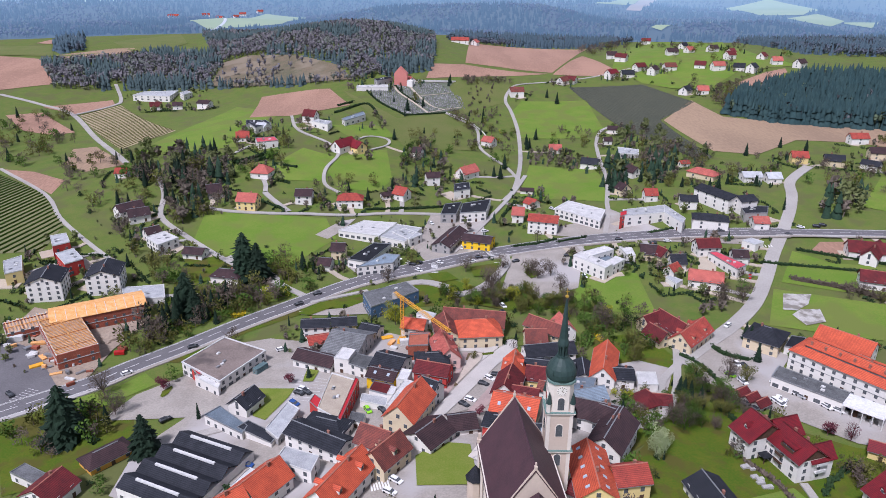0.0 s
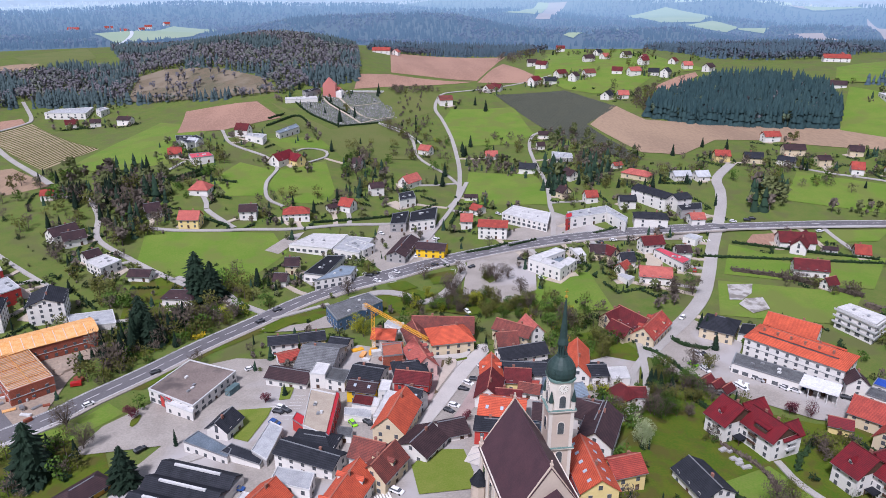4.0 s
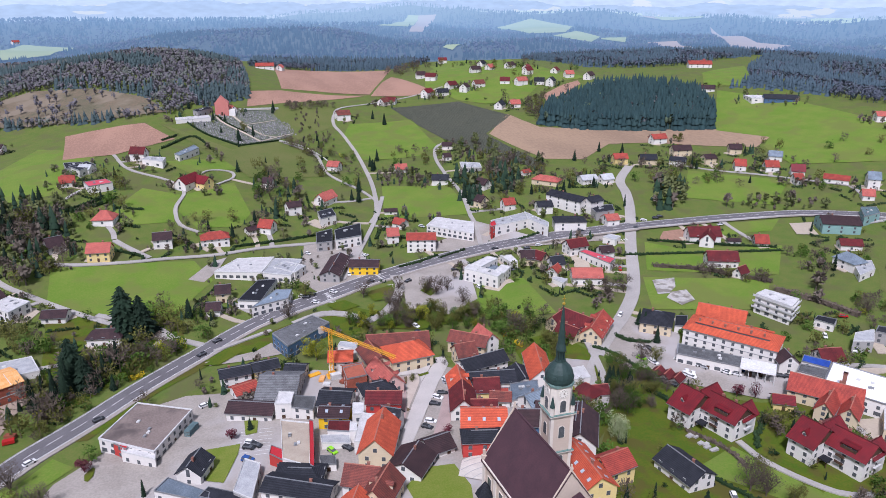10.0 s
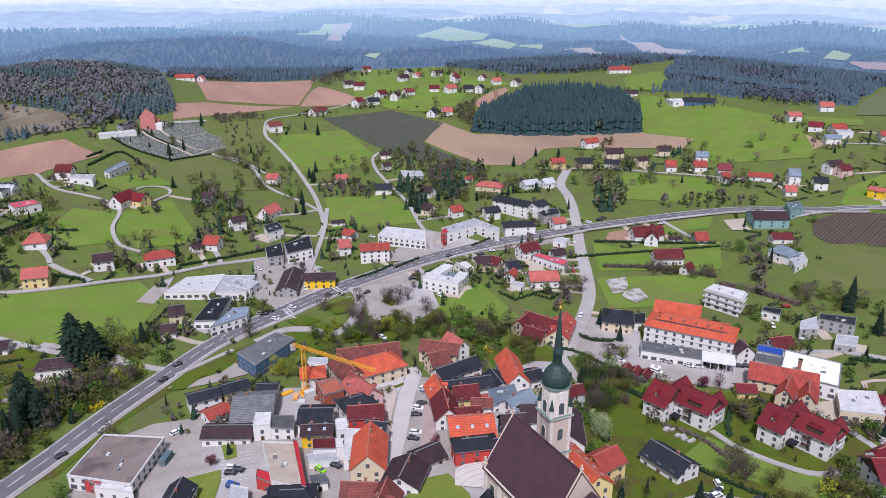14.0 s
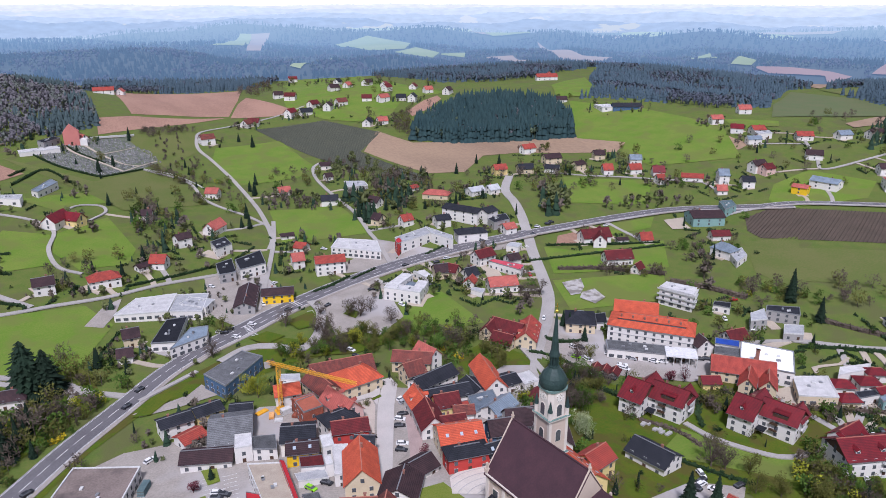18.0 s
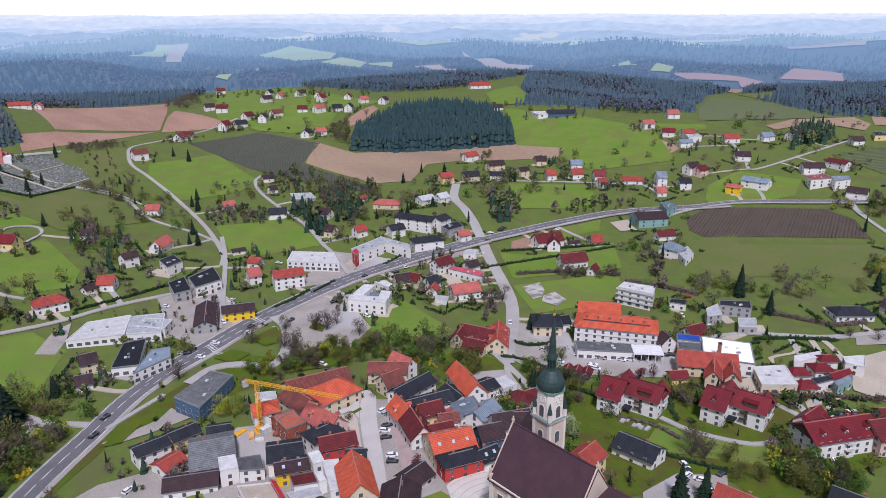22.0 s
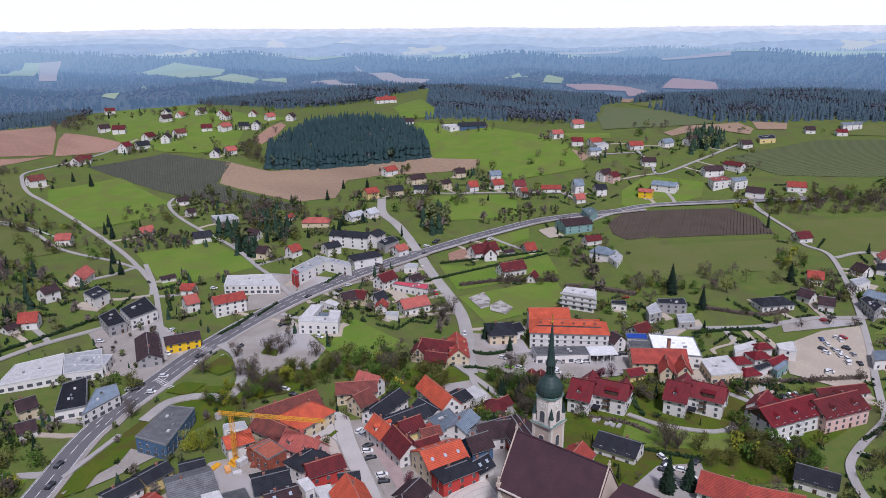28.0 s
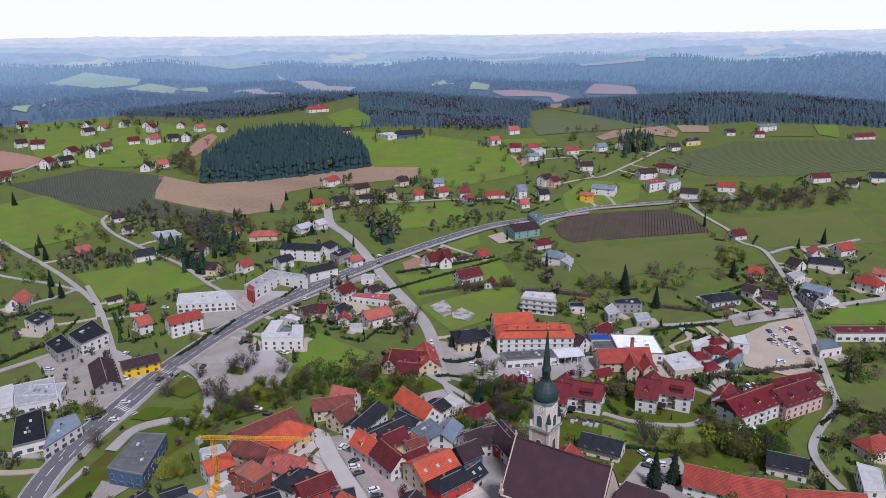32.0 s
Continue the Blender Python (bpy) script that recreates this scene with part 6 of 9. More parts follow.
flat_block((-29.5, 80.7), (-26.2, 79.9), (-25.2, 85.7), (-28.9, 86.5), 4, "W", "w")
flat_block((-59.7, 51.9), (-50.5, 48.7), (-49.9, 53.9), (-59.5, 56.3), 2.6, "L", "w")
flat_block((-61.9, 38.8), (-57.2, 37.3), (-56.7, 41.9), (-61.6, 43.4), 3.1, "E", "w")
house(7.6, -1.8, -36, 5.6, 8.0, 3.6, 5.2, "M", "w")
house(19.9, 52.8, 17, 12.0, 8.1, 4.3, 6.9, "S", "w")
flat_block((-35.8, 88.9), (-30.9, 88.4), (-30.6, 92.4), (-35.6, 92.9), 2.6, "L", "w")


def saw_hall(x, y, turn):
    """A low works hall of four pitched bays with glazed strips along the slopes."""
    root = new("works_hall")
    root.matrix_world = pose(x, y, ground(x, y), 0, 0, turn)
    tagged(root, "wide dark-roofed works hall with white rooflight strips", "hall")
    part("hall_wall", boxes((-13, -15, -4, 13, 15, 4.4)), WALLS["w"], root)
    for i in range(4):
        bay = part("roof_bay", roof_slabs(26, 7.5, 4.4, 6.6, 0, 0.05, 0.2), ROOFS["G"], root, m=pose(0, -11.25 + 7.5 * i, 0))
        part("rooflight_strip", boxes((-8, -0.75, 6.35, 8, 0.05, 6.95)), FRAME, bay)
    windows_along(root, (-13, -15), (13, -15), 1, False, 1)
    windows_along(root, (-13, 15), (-13, -15), 1, False)
    TAKEN.append((x, y, 18))


saw_hall(-108, 15, -24)


TIMBER = material("fresh_timber", (0.60, 0.27, 0.07), (0.70, 0.42, 0.20), scale=0.5, fine=6, island=0.2)
SCREED = material("pale_mortar", (0.55, 0.42, 0.33), (0.45, 0.33, 0.27), scale=0.5, fine=6)


def site_building(x, y, turn, L, W, h, decked=False):
    """A half-finished brick building, its top open with timber beams or newly boarded."""
    root = new("brick_shell")
    root.matrix_world = pose(x, y, ground(x, y), 0, 0, turn)
    tagged(root, "unfinished red brick shell with boarded orange timber roof" if decked else "unfinished red brick shell open at the top with timber beams", "building", "building site shells")
    a, b = L / 2, W / 2
    part("floor_slab", boxes((-a, -b, -3, a, b, h - 0.6)), SCREED, root)
    for i, r in enumerate(((-a - 0.3, -b - 0.3, -3, a + 0.3, -b + 0.1, h), (-a - 0.3, b - 0.1, -3, a + 0.3, b + 0.3, h), (-a - 0.3, -b + 0.1, -3, -a + 0.1, b - 0.1, h), (a - 0.1, -b + 0.1, -3, a + 0.3, b - 0.1, h))):
        part("brick_wall", boxes(r), ROOFS["k"], root)
    part("slab_edge", boxes((-a - 0.45, -b - 0.45, h * 0.47, a + 0.45, b + 0.45, h * 0.47 + 0.3)), CONCRETE, root)
    part("wall_plate", boxes((-a - 0.35, -b - 0.35, h, a + 0.35, -b + 0.15, h + 0.22), (-a - 0.35, b - 0.15, h, a + 0.35, b + 0.35, h + 0.22)), FRAME, root)
    for i in range(1, int(L / 6)):
        u = -a + L * i / int(L / 6)
        part("partition_wall", boxes((u - 0.12, -b + 0.1, h - 0.6, u + 0.12, b - 0.1, h - 0.05)), ROOFS["k"] if i % 2 else SCREED, root)
    if decked:
        part("roof_boarding", roof_slabs(L, W, h + 0.3, h + 1.9, 0, 0.7, 0.2), TIMBER, root)
        for i in range(int(L / 4)):
            part("roof_batten", boxes((-0.1, -b - 0.8, 0, 0.1, 0, 0.12)), FRAME, root, m=pose(-a + 4 * i + 2, 0, h + 2.13, math.degrees(math.atan2(1.6, b)), 0, 0))
    else:
        part("middle_beam", boxes((-a, -0.2, h - 0.1, a, 0.2, h + 0.3)), TIMBER, root)
        for i in range(int(L / 1.3)):
            u = -a + L * (i + 0.5) / int(L / 1.3)
            part("rafter", boxes((-0.13, -b - 0.3, 0, 0.13, b + 0.3, 0.24)), TIMBER, root, m=pose(u, 0, h + 0.3))
    for p, q in (((-a, -b - 0.3), (a, -b - 0.3)), ((a + 0.3, -b), (a + 0.3, b)), ((-a - 0.3, b), (-a - 0.3, -b)), ((a, b + 0.3), (-a, b + 0.3))):
        windows_along(root, p, q, 2, False)
    TAKEN.append((x, y, L * 0.5))


site_building(-186, 127, 30, 38, 15, 7, True)
site_building(-188, 103, -52, 36, 15, 7)
site_building(-211, 116, 37, 19, 12, 4)



def lattice(bm, p, q, w, n):
    """A square lattice boom from p to q."""
    p, q = Vector(p), Vector(q)
    d = (q - p).normalized()
    s = d.cross(Vector((0, 0, 1)) if abs(d.z) < 0.9 else Vector((1, 0, 0))).normalized() * w / 2
    u = s.cross(d).normalized() * w / 2
    cs = [s + u, -s + u, -s - u, s - u]

    def bar(a, b, r):
        e = (b - a).normalized()
        k = e.orthogonal().normalized() * r
        l = e.cross(k)
        v = [bm.verts.new(c + o) for c in (a, b) for o in (k, l, -k, -l)]
        for i in range(4):
            bm.faces.new((v[i], v[(i + 1) % 4], v[4 + (i + 1) % 4], v[4 + i]))

    for c in cs:
        bar(p + c, q + c, 0.09)
    for i in range(n):
        a, b = p.lerp(q, i / n), p.lerp(q, (i + 1) / n)
        for j in range(4):
            bar(a + cs[j], b + cs[(j + 1) % 4], 0.05)
            bar(a + cs[j], a + cs[(j + 1) % 4], 0.05)


CRANE_YELLOW = material("crane_yellow", (0.72, 0.36, 0.02), (0.6, 0.3, 0.02), scale=0.5, rough=0.5)


def crane(x, y, top, back, tip):
    z = ground(x, y)
    root = new("tower_crane")
    root.matrix_world = pose(x, y, z)
    tagged(root, "yellow tower crane with a long lattice jib", "crane")
    h = top - z
    bm = bmesh.new()
    lattice(bm, (0, 0, 1), (0, 0, h), 1.3, 12)
    part("mast", bm, CRANE_YELLOW, root)
    bm = bmesh.new()
    lattice(bm, (*back, h), (*tip, h), 1.0, 22)
    part("jib", bm, CRANE_YELLOW, root)
    part("base_frame", boxes((-2.2, -2.2, 0, 2.2, 2.2, 0.6), (-1.5, -1.5, 0.6, 1.5, 1.5, 2.0)), CRANE_YELLOW, root)
    part("ballast", boxes((back[0] - 1.0, back[1] - 0.8, h - 2.4, back[0] + 1.0, back[1] + 0.8, h - 0.2)), CONCRETE, root)


crane(-47.8, 104.5, 12.1, (-3.1, 3.4), (19.6, -29.7))


def chapel(x, y, turn):
    root = new("cemetery_chapel")
    root.matrix_world = pose(x, y, ground(x, y), 0, 0, turn)
    tagged(root, "tall steep pinkish-red cemetery chapel tower", "chapel")
    bm = bmesh.new()
    a, b = 6.5, 4.5
    v = [bm.verts.new(p) for p in ((-a, -b, -2), (a, -b, -2), (a, b, -2), (-a, b, -2), (-a, -b, 12), (a, -b, 12), (a, b, 12), (-a, b, 12), (-1, -b, 18.5), (-1, b, 18.5))]
    for f in ((0, 1, 5, 8, 4), (3, 7, 9, 6, 2), (0, 4, 7, 3), (1, 2, 6, 5), (4, 8, 9, 7), (5, 6, 9, 8)):
        bm.faces.new([v[i] for i in f])
    part("body", bm, wall_mat("pink_brick_render", (0.50, 0.19, 0.16)), root)
    part("side_hall", boxes((a, -b + 0.5, -2, a + 6, b - 0.5, 5)), WALLS["w"], root)
    part("entrance", boxes((-0.9, -b - 0.1, 0, 0.9, -b + 0.05, 3)), DARKWOOD, root)


chapel(-76, 594, -8)

# ---- cars ----
CAR_PAINT = {k: material(f"{k}_car_paint", c, tuple(v * 0.9 for v in c), scale=1, rough=0.25) for k, c in {"white": (0.75, 0.75, 0.74), "black": (0.03, 0.032, 0.036), "silver": (0.4, 0.41, 0.42), "red": (0.4, 0.02, 0.02), "blue": (0.03, 0.08, 0.25), "lime": (0.25, 0.6, 0.02)}.items()}
RUBBER = material("tyre_rubber", (0.02, 0.02, 0.02))
CAR = {}


def car_meshes():
    bm = bmesh.new()
    side = [(-2.15, 0.35), (2.1, 0.35), (2.15, 0.75), (1.2, 0.95), (-2.1, 0.98)]
    for ring, w in ((side, 0.88),):
        a = [bm.verts.new((x, -w, z)) for x, z in ring]
        b = [bm.verts.new((x, w, z)) for x, z in ring]
        bm.faces.new(a), bm.faces.new(b[::-1])
        for i in range(len(ring)):
            j = (i + 1) % len(ring)
            bm.faces.new((a[i], b[i], b[j], a[j]))
    CAR["body"] = bm
    bm = bmesh.new()
    lo = [bm.verts.new(p) for p in ((-2.0, -0.8, 0.96), (1.25, -0.8, 0.94), (1.25, 0.8, 0.94), (-2.0, 0.8, 0.96))]
    hi = [bm.verts.new(p) for p in ((-1.6, -0.62, 1.42), (0.45, -0.62, 1.46), (0.45, 0.62, 1.46), (-1.6, 0.62, 1.42))]
    for i in range(4):
        bm.faces.new((lo[i], lo[(i + 1) % 4], hi[(i + 1) % 4], hi[i]))
    CAR["glass"] = bm
    CAR["top"] = boxes((-1.62, -0.64, 1.42, 0.47, 0.64, 1.48))
    bm = bmesh.new()
    prism(bm, circle(0.33, 10), -0.11, 0.11)
    CAR["wheel"] = bm
    for k in list(CAR):
        CAR[k] = made(CAR[k], "car_" + k)
    CAR["glass"].materials.append(GLASS)
    CAR["wheel"].materials.append(RUBBER)
    for c in CAR_PAINT:
        for k in ("body", "top"):
            CAR[c, k] = CAR[k].copy()
            CAR[c, k].materials.append(CAR_PAINT[c])


car_meshes()


def surface(x, y):
    """Height of the road or ground that a car stands on."""
    z = ground(x, y) + 0.4
    for i, (line, w) in enumerate(ROADS):
        if min((p - Vector((x, y))).length_squared for p in line) < (w * 0.5) ** 2:
            z = max(z, ground(x, y) + 0.5 + 0.012 * (i + 1))
    return z


def car(x, y, turn, colour):
    root = new("car")
    root.matrix_world = pose(x, y, surface(x, y), 0, 0, turn)
    tagged(root, f"small {colour} car standing on grey asphalt", "car", "cars of the town")
    part("body", CAR[colour, "body"], None, root)
    part("car_window", CAR["glass"], None, root)
    part("car_roof", CAR[colour, "top"], None, root)
    for wx in (-1.35, 1.35):
        for wy in (-0.85, 0.85):
            part("wheel", CAR["wheel"], None, root, m=pose(wx, wy, 0.33, 90, 0, 0))


for x, y, turn, colour in ((97.4, 75.1, 50, "white"), (100.2, 72.1, 50, "white"), (94.3, 61.3, 55, "white"), (92.9, 63.6, 55, "white"), (84.8, 76.2, 10, "white"), (113.0, 57.2, 45, "silver"), (106.2, 64.9, 30, "red"), (130.5, 47.5, -50, "black"), (80.9, 56.2, 120, "black"), (78.7, 59.4, 120, "black"), (47.0, -16.5, 100, "black"), (52.4, -19.5, 110, "white")):
    car(x, y, turn, colour)
for x, y, turn, colour in ((204.8, -22.6, 40, "white"), (201.7, -26.7, 40, "silver"), (197.3, -30.7, 40, "white"), (207.4, -30.9, 40, "black"), (192.4, -35.5, 40, "white"), (177.5, -31.0, 20, "white"), (208.6, -18.9, 40, "blue"), (202.5, -35.2, 40, "silver"), (213.9, -26.1, 40, "white"), (195.2, -40.0, 40, "black")):
    car(x, y, turn, colour)
car(-4.9, 85.0, 15, "white")
car(-5.4, 82.0, 4, "silver")
car(-10.4, 73.3, -13, "black")
car(-13.1, 70.6, -42, "white")
car(-15.6, 65.8, -28, "black")
car(-20.9, 53.7, -30, "white")
car(-23.2, 50.0, -43, "black")
car(-56.7, 48.8, -64, "lime")
car(-46.6, 12.0, -94, "white")
car(-44.1, 6.8, -37, "white")
car(-45.6, 1.8, -30, "white")
car(-83.4, 63.1, -27, "black")
car(-82.5, 65.9, -27, "white")
car(-84.0, 55.6, -27, "blue")
car(-91.5, 20.4, -16, "blue")
car(-93.9, 38.9, -5, "red")
car(-127.5, 48.2, 46, "black")
car(-154.7, 80.9, 41, "white")
car(-122.1, 12.9, -30, "black")
car(-135.8, 102.2, 32, "black")
car(-15.3, 194.9, 27, "white")
car(-11.3, 200.4, 19, "black")
car(69.4, 220.5, 10, "black")
car(37.1, 200.3, -3, "black")
car(41.4, 172.4, -80, "white")
car(-32.8, 193.4, -45, "white")
car(-43.6, 183.2, -44, "white")
car(-20.4, 214.7, -95, "white")
car(66.9, 187.4, -65, "black")
car(220.6, 208.9, 1, "white")
car(165.3, 219.2, -0, "black")
car(176.4, 229.2, -21, "white")
car(185.9, 229.9, -20, "black")
car(190.2, 231.5, -20, "black")
car(96.2, 73.6, -55, "white")
car(99.2, 70.3, -55, "white")
car(84.0, 74.1, -70, "white")
car(81.0, 78.9, -54, "lime")
car(86.7, 87.4, -78, "white")
car(89.2, 85.6, -78, "black")
car(91.5, 61.7, -58, "white")
car(92.2, 59.7, -64, "white")
car(115.5, 58.7, -61, "blue")
car(108.1, 65.0, -61, "red")
car(111.5, 56.1, -46, "white")
car(127.7, 49.2, -34, "black")
car(120.3, 62.1, -116, "white")
car(123.1, 60.3, -117, "white")
car(125.1, 58.8, -117, "white")
car(127.1, 56.8, -118, "white")
car(103.7, -35.4, -144, "black")
car(107.2, -38.4, -141, "white")
car(63.1, -20.9, -1, "black")
car(198.4, -22.6, -94, "black")
car(195.7, -25.2, -94, "white")
car(200.6, -28.9, -94, "white")
car(206.5, -30.9, -94, "black")
car(215.1, -24.2, -95, "white")
car(217.5, -26.4, -95, "red")
car(195.7, -34.6, -133, "white")
car(178.5, -32.0, -81, "white")
car(231.9, -12.9, -38, "red")
car(237.2, -15.2, -37, "black")
car(52.4, -14.3, -178, "black")
car(50.6, -15.7, 2, "white")
car(49.8, -25.1, -42, "white")
car(45.7, -26.8, -55, "black")
car(141.5, -24.4, -131, "black")
car(144.7, -26.1, -132, "white")
car(147.3, -27.8, -132, "white")
car(192.8, 82.2, -28, "red")
car(172.3, 55.7, -129, "white")
car(170.2, 69.8, -127, "white")
car(-47.3, 191.1, -15, "black")
car(-44.0, 193.8, -15, "black")
car(-55.1, 199.6, -59, "white")
car(8.1, 194.1, -155, "black")
car(87.2, 214.0, 179, "black")
car(-49.0, 193.0, -32, "white")
car(-80.7, 63.5, -39, "black")
car(-83.9, 56.1, -39, "blue")
car(99.8, 68.2, -62, "white")
car(102.1, 65.1, -62, "silver")
car(108.3, 58.4, -63, "white")
car(-191.7, 65.2, -38, "black")
car(-154.9, 42.1, -27, "black")
car(-51.5, 48.3, -52, "black")
car(-2.8, 138.8, -67, "white")
car(-3.4, 131.5, -67, "black")
car(39.1, 275.3, -54, "white")
car(33.9, 250.6, -2, "silver")
car(63.4, 256.1, -52, "black")
car(95.8, 215.9, -4, "white")
car(129.5, 226.5, -3, "black")
car(130.4, 188.0, -113, "white")
car(123.8, 168.8, -115, "red")
car(94.7, 119.3, -135, "white")
car(74.9, 101.1, -135, "silver")
car(53.4, -3.3, -111, "black")
car(55.8, -11.5, -111, "white")
car(135.9, -24.9, -113, "white")
car(139.4, -27.2, -114, "white")
car(142.0, -29.3, -114, "white")
car(-23.8, 220.5, -87, "silver")
car(-6.0, 239.7, 28, "white")
car(-38.5, 251.8, -59, "white")
car(-97.9, 98.9, 28, "white")
car(-92.4, 154.9, -147, "black")
car(-99.2, 143.6, -147, "black")

def stripe_row(p, q, count, long, wide, name, label):
    """A row of painted stripes from p to q, each square to the row."""
    p, q = Vector(p), Vector(q)
    d = (q - p).normalized()
    s = Vector((-d.y, d.x)) * long / 2
    bm = bmesh.new()
    for i in range(count):
        c = p.lerp(q, (i + 0.5) / count)
        ring = [c - s - d * wide / 2, c - s + d * wide / 2, c + s + d * wide / 2, c + s - d * wide / 2]
        bm.faces.new([bm.verts.new((v.x, v.y, surface(v.x, v.y) + 0.06)) for v in ring])
    me = made(bm, name)
    if sum(f.normal.z for f in me.polygons) < 0:
        me.flip_normals()
    tagged(part(name, me, LINE), label, "marking", kind="structure")


stripe_row((-189.3, 57.8), (-185.1, 70.0), 9, 4.8, 0.15, "parking_bay_line", "white painted parking bay lines")
stripe_row((-86.0, 60.1), (-82.5, 77.3), 8, 4.8, 0.15, "parking_bay_line", "white painted parking bay lines")
stripe_row((-79.9, 56.7), (-76.2, 74.8), 8, 4.8, 0.15, "parking_bay_line", "white painted parking bay lines")
stripe_row((-51.5, 4.7), (-45.9, 6.1), 7, 3.5, 0.5, "zebra_crossing", "white zebra crossing stripes on asphalt")
stripe_row((-35.9, 194.2), (-35.2, 180.5), 9, 3.5, 0.5, "zebra_crossing", "white zebra crossing stripes on asphalt")
stripe_row((-7.2, 216.1), (-3.9, 202.4), 8, 3.5, 0.5, "zebra_crossing", "white zebra crossing stripes on asphalt")
stripe_row((138.5, 207.1), (150.9, 205.8), 8, 3, 0.5, "zebra_crossing", "white zebra crossing stripes on asphalt")
stripe_row((-1.8, 194.1), (-3.8, 185.2), 6, 3, 0.5, "zebra_crossing", "white zebra crossing stripes on asphalt")


def heap(x, y, r, h, mat, label):
    """A loose mound of spoil."""
    bm = bmesh.new()
    bmesh.ops.create_icosphere(bm, subdivisions=3, radius=1)
    for v in bm.verts:
        k = 1 + 0.25 * noise.noise(v.co * 2.3 + Vector((x, y, 0)))
        v.co = Vector((v.co.x * r * k, v.co.y * r * 0.8 * k, v.co.z * h * k))
    tagged(part("earth_mound", bm, mat, m=pose(x, y, ground(x, y) + 0.3, 0, 0, x * 7)), label, "heap", "spoil heaps")


def stack(x, y, turn, l, w, h, mat, name, label, category):
    """Boards, pallets or a site cabin: layered blocks with gaps."""
    root = new(name)
    root.matrix_world = pose(x, y, surface(x, y), 0, 0, turn)
    tagged(root, label, category, "things on the building site")
    n = max(1, int(h / 0.6))
    for i in range(n):
        part("layer", boxes((-l / 2 + 0.05 * (i % 2), -w / 2, h * i / n + 0.1, l / 2, w / 2 - 0.08 * (i % 2), h * (i + 1) / n)), mat, root)
        part("bearer", boxes((-l / 2, -w / 2, h * i / n, -l / 2 + 0.2, w / 2, h * i / n + 0.1), (l / 2 - 0.2, -w / 2, h * i / n, l / 2, w / 2, h * i / n + 0.1)), DARKWOOD, root)


heap(-173.7, 111.6, 5, 2.2, LAND["sitefloor"], "mound of brown dug earth on the site")
heap(-175.4, 118.2, 4, 1.6, LAND["sitefloor"], "mound of brown dug earth on the site")
heap(-174.6, 108.0, 3, 1.2, LAND["sitefloor"], "mound of brown dug earth on the site")
stack(-193.3, 86.4, 40, 5, 2.4, 0.7, CRANE_YELLOW, "board_stack", "stack of yellow shuttering boards on the ground", "boards")
stack(-212.6, 106.1, 20, 6, 2.4, 2.4, FRAME, "site_cabin", "white site cabin on the asphalt", "cabin")
stack(-203.8, 99.5, 60, 3, 2, 1.2, METAL, "pallet_stack", "grey stack of site material", "pallets")
stack(-164.6, 97.1, 10, 4, 2, 1.4, CAR_PAINT["red"], "skip", "red metal skip beside the earth mound", "skip")
stack(-164.8, 100.9, -20, 4, 2, 1.2, ROOFS["k"], "brick_pallet", "pallet of red bricks", "bricks")
stack(-192.3, 130.8, 90, 3, 3, 5, TIMBER, "scaffold_tower", "timber scaffold tower beside the brick wall", "scaffold")
stack(-200.5, 104.4, 15, 4, 2, 1, TIMBER, "timber_stack", "stack of fresh orange timber", "timber")
stack(-187.7, 91.0, 15, 4, 2, 0.8, FRAME, "timber_stack", "stack of white panels beside the brick wall", "panels")

rnd = random.Random(31)
for i in range(26):
    t, u = rnd.random(), rnd.random()
    x, y = -214 + 44 * t, 100 - 30 * t + 16 * u
    l, h = rnd.uniform(1.5, 4.5), rnd.uniform(0.4, 1.6)
    sort = rnd.choice(("timber", "panel", "brick", "scrap"))
    stack(x, y, rnd.uniform(0, 180), l, rnd.uniform(0.9, 2.0), h, {"timber": TIMBER, "panel": FRAME, "brick": ROOFS["k"], "scrap": METAL}[sort], {"timber": "timber_stack", "panel": "panel_stack", "brick": "brick_pallet", "scrap": "pallet_stack"}[sort], {"timber": "stack of fresh orange timber on trodden earth", "panel": "stack of white panels on trodden earth", "brick": "pallet of red bricks on trodden earth", "scrap": "grey stack of site material on the earth"}[sort], sort)
stack(-54.6, 108.0, 20, 5, 2.2, 0.6, CRANE_YELLOW, "board_stack", "stack of yellow shuttering boards in the yard", "boards")
stack(-52.3, 102.7, 70, 4, 2, 1, TIMBER, "timber_stack", "stack of fresh orange timber in the yard", "timber")
stack(-46.8, 101.9, 10, 4, 2.4, 2.3, FRAME, "site_cabin", "white site cabin behind the crane", "cabin")
stack(-51.1, 98.0, -20, 3, 2, 0.8, FRAME, "panel_stack", "stack of white panels near the crane", "panels")
stack(-44.4, 97.5, 40, 3, 2, 1.2, ROOFS["k"], "brick_pallet", "pallet of red bricks near the crane", "bricks")
stack(-38.1, 99.5, 30, 3, 1.6, 0.9, SCREED, "block_pallet", "pallet of pale building blocks", "blocks")

stack(-102.4, 81.9, 60, 6, 2.4, 2.4, ROOFS["t"], "container", "green metal container beside the shop", "container")

